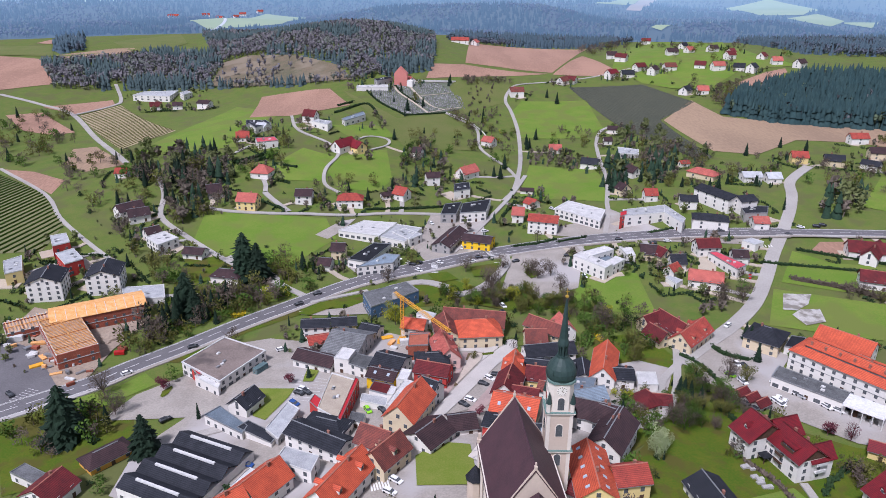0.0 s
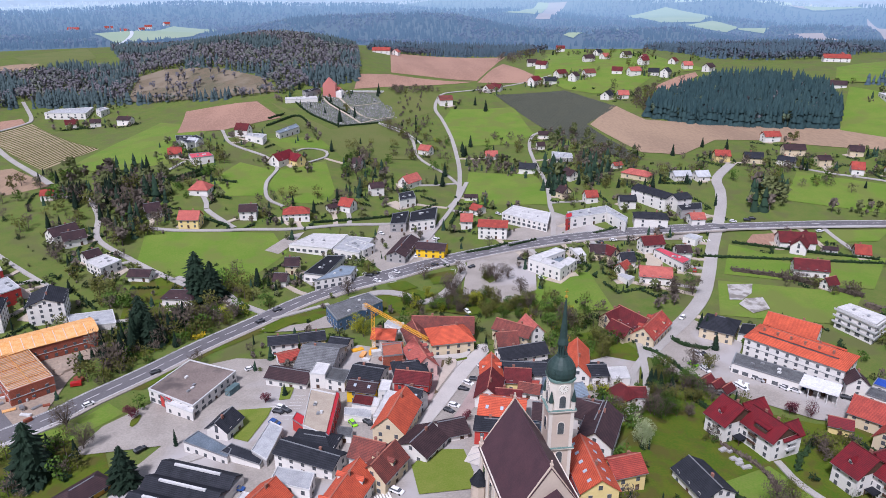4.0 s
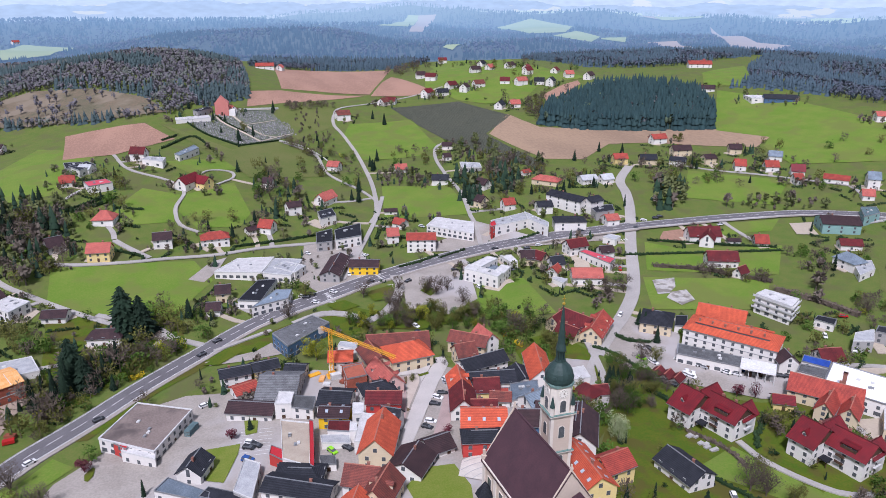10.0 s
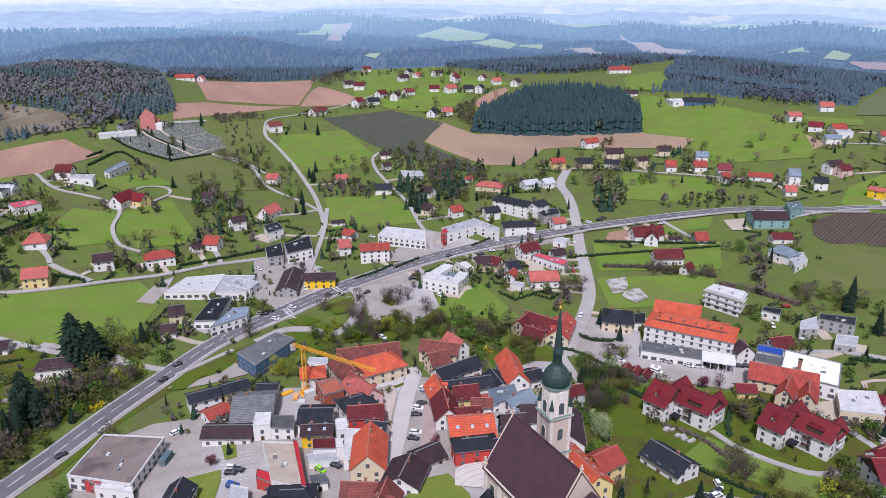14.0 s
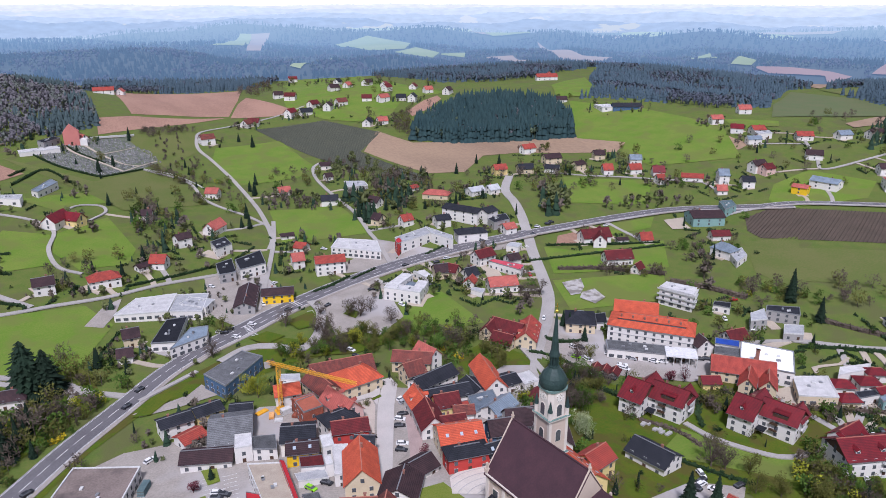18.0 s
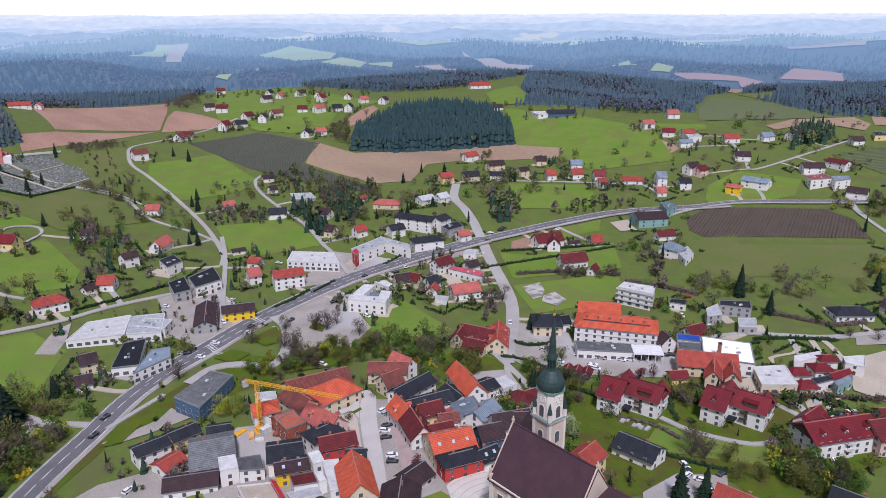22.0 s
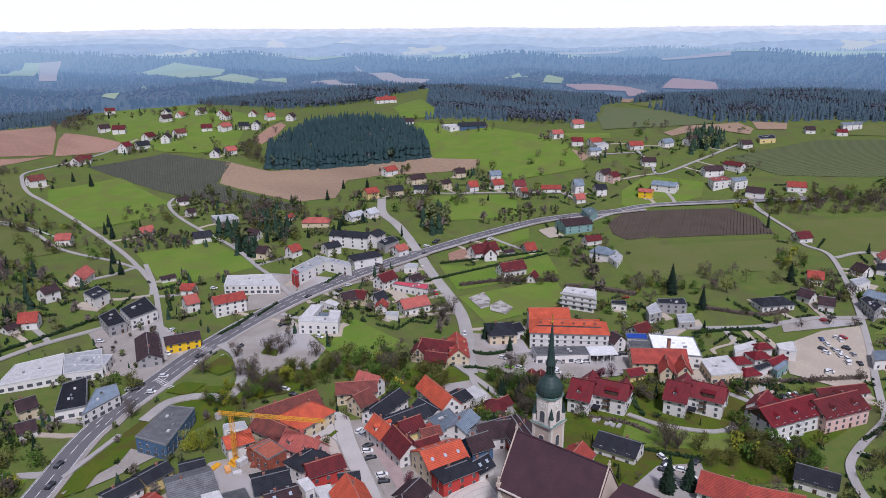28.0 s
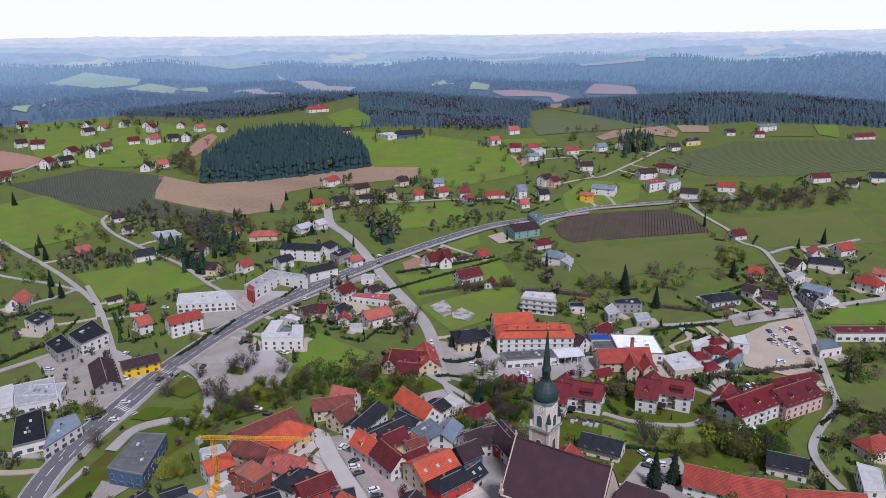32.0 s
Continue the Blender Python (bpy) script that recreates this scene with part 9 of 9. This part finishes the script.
# ---- hill country beyond the valley, with haze put into its materials ----
def hazed(name, a, b, scale):
    """A surface with blue air haze painted in: emission rises with distance from town."""
    m = bpy.data.materials.new(name)
    m.use_nodes = True
    nt = m.node_tree
    n, link = nt.nodes, nt.links.new
    n.remove(n["Principled BSDF"])
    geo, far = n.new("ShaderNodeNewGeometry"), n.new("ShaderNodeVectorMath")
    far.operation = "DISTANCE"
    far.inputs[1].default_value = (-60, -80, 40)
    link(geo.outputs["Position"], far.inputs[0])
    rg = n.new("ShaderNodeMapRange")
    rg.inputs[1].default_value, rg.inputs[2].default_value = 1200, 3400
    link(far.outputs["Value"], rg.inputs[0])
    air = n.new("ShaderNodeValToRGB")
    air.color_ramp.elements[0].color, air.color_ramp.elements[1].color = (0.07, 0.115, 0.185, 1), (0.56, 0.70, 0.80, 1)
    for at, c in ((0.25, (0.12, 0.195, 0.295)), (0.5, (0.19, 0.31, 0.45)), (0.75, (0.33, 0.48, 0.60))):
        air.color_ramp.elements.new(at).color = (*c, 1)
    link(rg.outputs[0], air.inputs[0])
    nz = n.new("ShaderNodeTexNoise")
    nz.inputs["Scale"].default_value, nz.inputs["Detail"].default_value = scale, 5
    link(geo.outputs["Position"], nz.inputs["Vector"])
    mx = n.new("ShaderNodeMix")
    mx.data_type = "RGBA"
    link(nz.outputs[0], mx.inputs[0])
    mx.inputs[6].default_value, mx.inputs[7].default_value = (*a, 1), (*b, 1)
    # own colour dimmed with distance, as part of the painted haze
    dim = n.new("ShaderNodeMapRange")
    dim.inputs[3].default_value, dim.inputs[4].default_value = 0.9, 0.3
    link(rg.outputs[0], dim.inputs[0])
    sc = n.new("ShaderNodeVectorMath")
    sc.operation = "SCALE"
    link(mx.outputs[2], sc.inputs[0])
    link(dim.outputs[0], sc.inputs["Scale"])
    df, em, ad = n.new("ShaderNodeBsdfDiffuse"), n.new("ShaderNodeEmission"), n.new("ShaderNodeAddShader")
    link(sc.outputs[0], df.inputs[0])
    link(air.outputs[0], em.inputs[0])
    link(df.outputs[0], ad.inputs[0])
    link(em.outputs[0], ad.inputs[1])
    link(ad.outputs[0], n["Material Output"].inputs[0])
    return m


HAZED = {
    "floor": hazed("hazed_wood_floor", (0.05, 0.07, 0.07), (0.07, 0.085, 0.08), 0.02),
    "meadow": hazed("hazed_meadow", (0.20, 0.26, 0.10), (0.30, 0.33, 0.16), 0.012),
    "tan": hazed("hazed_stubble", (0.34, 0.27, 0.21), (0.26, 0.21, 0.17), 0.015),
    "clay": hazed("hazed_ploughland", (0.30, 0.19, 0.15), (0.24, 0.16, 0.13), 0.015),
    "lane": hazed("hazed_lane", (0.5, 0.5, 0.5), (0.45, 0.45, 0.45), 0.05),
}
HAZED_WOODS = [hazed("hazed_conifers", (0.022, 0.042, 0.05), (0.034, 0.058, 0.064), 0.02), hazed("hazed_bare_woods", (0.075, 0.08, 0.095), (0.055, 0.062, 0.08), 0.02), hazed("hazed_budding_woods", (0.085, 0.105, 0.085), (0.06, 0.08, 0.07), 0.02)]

rings, spokes = np.concatenate([np.arange(1215, 2000, 26), np.arange(2000, 3420, 44)]), np.radians(np.linspace(-50, 102, 330))
AA, RR = np.meshgrid(spokes, rings)
XX, YY = -60 + RR * np.sin(AA), -80 + RR * np.cos(AA)
ZZ = grounds(XX.ravel(), YY.ravel()) + 0.8 + np.where(RR.ravel() < 1230, -6.0, 0.0)
nx, ny = len(spokes), len(rings)
ii = (np.arange(ny - 1)[:, None] * nx + np.arange(nx - 1)).ravel()
me = bpy.data.meshes.new("distant_hills")
me.from_pydata(np.c_[XX.ravel(), YY.ravel(), ZZ].tolist(), [], np.c_[ii, ii + nx, ii + nx + 1, ii + 1].tolist())
me.shade_smooth()
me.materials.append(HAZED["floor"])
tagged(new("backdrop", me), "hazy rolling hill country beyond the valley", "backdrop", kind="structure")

FAR_FIELDS = []


def far_field(kind, pts):
    """A field between the far woods, draped over the hills."""
    if kind != "lane":
        FAR_FIELDS.append(pts)
    bm = bmesh.new()
    bm.faces.new([bm.verts.new((x, y, 0)) for x, y in pts])
    for k in (0, 1):
        vals = [p[k] for p in pts]
        c = math.ceil(min(vals) / 30) * 30
        while c < max(vals):
            no = (1, 0, 0) if k == 0 else (0, 1, 0)
            bmesh.ops.bisect_plane(bm, geom=bm.verts[:] + bm.edges[:] + bm.faces[:], plane_co=[c * v for v in no], plane_no=no)
            c += 30
    bmesh.ops.triangulate(bm, faces=[f for f in bm.faces if len(f.verts) > 4])
    for v, z in zip(bm.verts, grounds([v.co.x for v in bm.verts], [v.co.y for v in bm.verts])):
        v.co.z = z + 3.0 + 0.05 * len(FAR_FIELDS)
    me = made(bm, "far_field")
    if sum(p.normal.z for p in me.polygons) < 0:
        me.flip_normals()
    tagged(part("distant_field", me, HAZED[kind]), {"meadow": "pale green meadow between the far woods", "tan": "dry tan field between the far woods", "clay": "brown ploughed field between the far woods", "lane": "pale lane on the far hillside"}[kind], "field", kind="structure")


far_field("meadow", [(397, 2001), (627, 2514), (660, 2487), (549, 2152), (483, 1978)])
far_field("tan", [(660, 2487), (715, 2446), (642, 2275), (492, 1847), (453, 1850)])
far_field("meadow", [(806, 2098), (949, 2134), (1000, 1910), (846, 1675), (771, 1742)])
far_field("meadow", [(789, 1633), (881, 1678), (887, 1556), (798, 1441)])
far_field("meadow", [(862, 1529), (959, 1537), (847, 1371)])
far_field("tan", [(770, 1054), (850, 1039), (711, 825), (634, 811)])
far_field("tan", [(874, 1323), (934, 1293), (820, 1075), (790, 1094)])
far_field("tan", [(1356, 1735), (1160, 1297), (1227, 1259), (1049, 1123), (992, 1178)])
far_field("meadow", [(346, 1201), (594, 1586), (568, 1510), (356, 1170)])
far_field("meadow", [(1324, 1095), (1431, 1122), (1221, 931)])
far_field("meadow", [(1153, 845), (1271, 914), (1221, 832), (1128, 776)])
far_field("clay", [(1115, 767), (1160, 631), (1155, 590), (1051, 570), (1124, 621), (1073, 697)])
far_field("clay", [(1203, 584), (1650, 729), (1664, 699), (1287, 505), (1239, 545)])
far_field("meadow", [(-548, 1345), (-484, 1734), (-366, 1665), (-362, 1355), (-454, 1169)])
rnd = random.Random(15)
for i in range(46):
    d, a = rnd.uniform(2350, 3350), radians(rnd.uniform(-34, 92))
    x, y, t, u, v = -60 + d * math.sin(a), -80 + d * math.cos(a), rnd.uniform(0, 3), rnd.uniform(60, 190), rnd.uniform(40, 110)
    far_field(rnd.choice(("meadow", "meadow", "tan")), [(x + p * u * math.cos(t) - q * v * math.sin(t), y + p * u * math.sin(t) + q * v * math.cos(t)) for p, q in ((-1, -1), (0.2, -1.2), (1, -0.6), (0.9, 0.7), (0.1, 1.1), (-0.8, 0.9))])
LANE_W = spline([(-560, 1610), (-520, 1480), (-470, 1330), (-452, 1230), (-440, 1140)], 20)
bm = bmesh.new()
ribbon(bm, LANE_W, -3, 3, 4.0)
tagged(part("lane", bm, HAZED["lane"]), "pale lane climbing to the hamlet", "road", kind="structure")
for x, y, turn, L in ((-607, 1640, 20, 18), (-562, 1600, -30, 22), (-534, 1700, 10, 16), (-505, 1760, 40, 16), (-660, 1570, 0, 24), (-535, 1640, 60, 18), (-8, 940, -8, 26), (14, 948, 70, 14), (534, 668, -20, 30), (556, 690, 50, 20), (544, 350, -30, 13)):
    house(x, y, turn, L, 10, 5, 9, "R" if L > 15 else "P", "w")

# far woods on the hills, in even cover but for the fields
rnd = np.random.RandomState(8)
P = []
for r0, r1, gap in ((EDGE, 1600, 10.6), (1600, 2100, 15), (2100, 2700, 21), (2700, 3380, 31)):
    n = int(0.5 * (r1 * r1 - r0 * r0) * radians(128) / gap ** 2)
    R, A = np.sqrt(rnd.uniform(r0 * r0, r1 * r1, n)), np.radians(rnd.uniform(-37, 91, n))
    P.append(np.c_[-60 + R * np.sin(A), -80 + R * np.cos(A), 11 + gap * 0.22 + rnd.uniform(-3, 3, n)])
X, Y, H = np.concatenate(P).T
keep = np.ones(len(X), bool)
for p in FAR_FIELDS + FIELDS_NEAR:
    away = Vector((sum(q[0] for q in p) / len(p) + 130, sum(q[1] for q in p) / len(p) + 120)).normalized()
    for near in (0, 40, 80):
        keep &= ~within(X + away.x * near, Y + away.y * near, p)
for a, b, r in TAKEN:
    keep &= (X - a) ** 2 + (Y - b) ** 2 > 900
for p in LANE_W[::2]:
    keep &= (X - p.x) ** 2 + (Y - p.y) ** 2 > 400
X, Y, H = X[keep], Y[keep], H[keep]
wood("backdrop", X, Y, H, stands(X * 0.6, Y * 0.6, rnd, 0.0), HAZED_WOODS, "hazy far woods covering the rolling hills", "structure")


# pale paving slabs between the beds of the lawn
for x, y, turn, l, w in ((64.2, 22.0, 20, 2.6, 1.6), (66.2, 21.2, 20, 1.6, 1.2), (65.2, 17.2, 15, 2.2, 1.4), (66.6, 16.3, 15, 2.4, 1.3), (66.0, 14.6, 15, 2.6, 1.3), (67.4, 12.8, 10, 3.4, 1.4)):
    slab = part("garden_slab", boxes((-l / 2, -w / 2, 0, l / 2, w / 2, 0.9)), CONCRETE, m=pose(x, y, ground(x, y), 0, 0, turn))
    tagged(slab, "pale concrete garden slab set in the lawn", "slab", "garden slabs")

# vine and orchard rows
def rows_on(pts, turn, gap, high, mat, label):
    c, s = math.cos(radians(turn)), math.sin(radians(turn))
    loc = [(x * c + y * s, -x * s + y * c) for x, y in pts]
    bm = bmesh.new()
    v = math.ceil(min(q[1] for q in loc) / gap) * gap
    while v < max(q[1] for q in loc):
        cuts = sorted(x0 + (v - y0) / (y1 - y0) * (x1 - x0) for (x0, y0), (x1, y1) in zip(loc, loc[1:] + loc[:1]) if (y0 > v) != (y1 > v))
        for a, b in zip(cuts[::2], cuts[1::2]):
            n = max(1, int((b - a) / 10))
            us = [a + (b - a) * i / n for i in range(n + 1)]
            line = [Vector((u * c - v * s, u * s + v * c)) for u in us]
            ribbon(bm, line, -0.16, 0.16, high, high)
        v += gap
    return tagged(part("plant_rows", bm, mat), label, "rows", kind="stuff")


NETTED = material("grey_orchard_nets", (0.082, 0.09, 0.072), (0.062, 0.068, 0.055), scale=0.3)
rows_on([(107, 641), (187, 638), (220, 559), (171, 505), (172, 366), (161, 353), (128, 509)], 22, 2.3, 0.75, NETTED, "dark rows of netted orchard trees")
rows_on([(317, 170), (350, 172), (404, 111), (398, 86), (369, 62), (291, 138), (296, 152)], 22, 2.3, 0.75, LEAF["bare"], "dark rows of netted orchard trees")
rows_on([(-349, 332), (-292, 283), (-253, 231), (-249, 198), (-269, 193)], 75, 4.6, 1.1, LEAF["green"], "green rows of orchard trees")
rows_on([(-385, 528), (-364, 575), (-258, 436), (-283, 384)], 70, 5, 0.9, LEAF["bud"], "rows of vines on tan soil")
rows_on([(532, 169), (681, 136), (797, -1), (623, -22), (551, 47), (509, 112)], -28, 4.2, 1.1, material("pale_vine_rows", (0.13, 0.15, 0.075), (0.095, 0.115, 0.06), scale=0.3), "rows of vines on a green slope")
# cemetery: gravel paths between blocks of graves, a clipped border hedge and a low wall
YARD = [(-112, 572), (-92, 525), (-68, 490), (-30, 518), (-11, 540), (-20, 622), (-64, 607)]
PATHS = [spline(p, 3) for p in ([(-68, 592), (-55.5, 558), (-43, 532), (-31, 526)], [(-83, 585), (-75.7, 564), (-58.6, 533), (-46.3, 507)], [(-55, 562), (-40, 572), (-25.5, 583)], [(-46.3, 507), (-31, 525), (-14, 541)], [(-64, 606), (-20, 620)])]
bm = bmesh.new()
for line in PATHS:
    ribbon(bm, line, -1.2, 1.2, 0.5)
tagged(part("cemetery_path", bm, LAND["gravel"]), "pale gravel paths between the graves", "path", kind="structure")
hedge(1.4, 1.6, [(-112, 573), (-92, 524), (-68, 489)])
hedge(1.2, 1.4, [(-66, 488), (-46, 503), (-30, 515)])
hedge(1.2, 1.4, [(-82, 588), (-74, 566), (-57, 535)])
bm = bmesh.new()
ribbon(bm, spline([(-64, 609), (-42, 616), (-19, 624)]), -0.3, 0.3, 1.6, 1.8)
ribbon(bm, spline([(-30, 517), (-10, 500), (2, 470), (8, 440)]), -0.3, 0.3, 0.8, 1.2)
tagged(part("boundary_wall", bm, FRAME), "low white wall along the cemetery and lane", "wall", kind="structure")
for x, y, h in ((-94, 552.6, 5), (-79.6, 531, 7), (-65.4, 505, 13), (-51.5, 528.4, 10), (-25, 617, 11), (-85.6, 581, 8), (-74.8, 572, 8), (-108, 612, 9)):
    tree("fir", x, y, h)
tree("bud", -59, 541, 9)
rnd = random.Random(2)
bm = bmesh.new()
away = Vector((-0.55, 0.83))
for i in range(30):
    for j in range(44):
        p = Vector((-60, 555)) + away * ((i - 15) * 4.4) + Vector((0.83, 0.55)) * ((j - 22) * 2.3 + rnd.uniform(-0.4, 0.4))
        if not inside(p.x, p.y, YARD) or rnd.random() < 0.14 or min((p - q).length for line in PATHS for q in line) < 2.6:
            continue
        z = ground(p.x, p.y) + 0.3
        w, h = rnd.uniform(0.35, 0.75), rnd.uniform(0.7, 1.4)
        box(bm, p.x - w, p.y - 0.15, z - 0.5, p.x + w, p.y + 0.15, z + h)
        box(bm, p.x - w, p.y - 2.1, z - 0.5, p.x + w, p.y - 0.25, z + 0.22)
tagged(part("headstones", bm, material("headstone_granite", (0.34, 0.34, 0.34), (0.05, 0.052, 0.056), scale=0.4, fine=5, island=0.6)), "rows of grey granite headstones and grave borders", "headstone", kind="stuff")

# glowing upright strips as hill lines beyond the built land, haze in their colour
def far_hills(radius, base, rise, wood, field, seed, name):
    bm = bmesh.new()
    low, high = [], []
    for i in range(961):
        a = radians(-60 + i / 6)
        q = Vector((math.cos(a) * 3, math.sin(a) * 3, seed))
        h = base + rise * (0.5 + 0.75 * noise.noise(q * 1.7) + 0.4 * noise.noise(q * 5.0) + 0.1 * noise.noise(q * 22)) + radius * 0.0012 * noise.noise(q * 140)
        x, y = -60 + radius * math.sin(a), -80 + radius * math.cos(a)
        low.append(bm.verts.new((x, y, -60))), high.append(bm.verts.new((x, y, h)))
    for i in range(960):
        bm.faces.new((low[i], low[i + 1], high[i + 1], high[i]))
    m = bpy.data.materials.new(name)
    m.use_nodes = True
    nt = m.node_tree
    nt.nodes.remove(nt.nodes["Principled BSDF"])
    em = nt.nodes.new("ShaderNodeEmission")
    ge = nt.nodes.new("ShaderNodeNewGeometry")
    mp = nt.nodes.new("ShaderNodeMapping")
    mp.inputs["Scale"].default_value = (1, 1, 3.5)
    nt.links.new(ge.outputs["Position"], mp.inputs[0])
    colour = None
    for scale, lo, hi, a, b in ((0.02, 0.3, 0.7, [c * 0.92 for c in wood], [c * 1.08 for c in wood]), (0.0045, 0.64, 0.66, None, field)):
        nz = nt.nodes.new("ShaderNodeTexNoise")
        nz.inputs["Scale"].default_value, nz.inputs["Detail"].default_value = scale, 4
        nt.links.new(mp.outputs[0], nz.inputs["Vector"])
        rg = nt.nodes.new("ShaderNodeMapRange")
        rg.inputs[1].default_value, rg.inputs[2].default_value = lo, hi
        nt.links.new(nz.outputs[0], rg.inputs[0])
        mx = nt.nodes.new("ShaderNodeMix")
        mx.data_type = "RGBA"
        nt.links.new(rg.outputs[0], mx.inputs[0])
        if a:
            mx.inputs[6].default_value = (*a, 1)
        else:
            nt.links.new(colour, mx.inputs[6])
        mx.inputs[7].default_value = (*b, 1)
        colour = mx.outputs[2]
    # valley mist painted in: a haze tone mixed in towards the foot
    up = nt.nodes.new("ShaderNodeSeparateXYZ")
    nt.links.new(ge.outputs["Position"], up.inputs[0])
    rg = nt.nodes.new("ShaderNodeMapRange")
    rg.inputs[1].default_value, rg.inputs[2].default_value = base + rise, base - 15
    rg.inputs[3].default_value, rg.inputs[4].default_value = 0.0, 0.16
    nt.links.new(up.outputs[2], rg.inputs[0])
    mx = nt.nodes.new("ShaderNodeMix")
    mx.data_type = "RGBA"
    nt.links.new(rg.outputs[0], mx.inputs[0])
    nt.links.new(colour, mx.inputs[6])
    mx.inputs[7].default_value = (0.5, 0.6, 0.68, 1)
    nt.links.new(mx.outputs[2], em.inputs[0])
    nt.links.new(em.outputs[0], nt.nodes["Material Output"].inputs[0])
    return tagged(part("backdrop", bm, m), "pale blue hazy hills on the horizon", "backdrop", kind="structure")


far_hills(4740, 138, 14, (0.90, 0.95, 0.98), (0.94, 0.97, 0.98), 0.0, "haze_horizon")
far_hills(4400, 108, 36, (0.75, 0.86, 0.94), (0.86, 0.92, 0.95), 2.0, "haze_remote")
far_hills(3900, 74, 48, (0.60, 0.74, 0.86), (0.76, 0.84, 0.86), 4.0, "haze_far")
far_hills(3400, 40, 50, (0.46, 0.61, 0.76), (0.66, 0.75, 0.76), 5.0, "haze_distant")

# glowing white ring added before the dimmer sky, low over the horizon
bm = bmesh.new()
prism(bm, circle(4880, 96, 0, -60, -80), 60, 900, cap=False)
SKY_GLOW = bpy.data.materials.new("white_sky_glow")
SKY_GLOW.use_nodes = True
nt = SKY_GLOW.node_tree
em = nt.nodes.new("ShaderNodeEmission")
em.inputs[0].default_value, em.inputs[1].default_value = (0.97, 1.0, 1.02, 1), 1.3
nt.links.new(em.outputs[0], nt.nodes["Material Output"].inputs[0])
tagged(part("backdrop", bm, SKY_GLOW), "glowing white ring added as the low overcast sky", "sky", kind="structure")
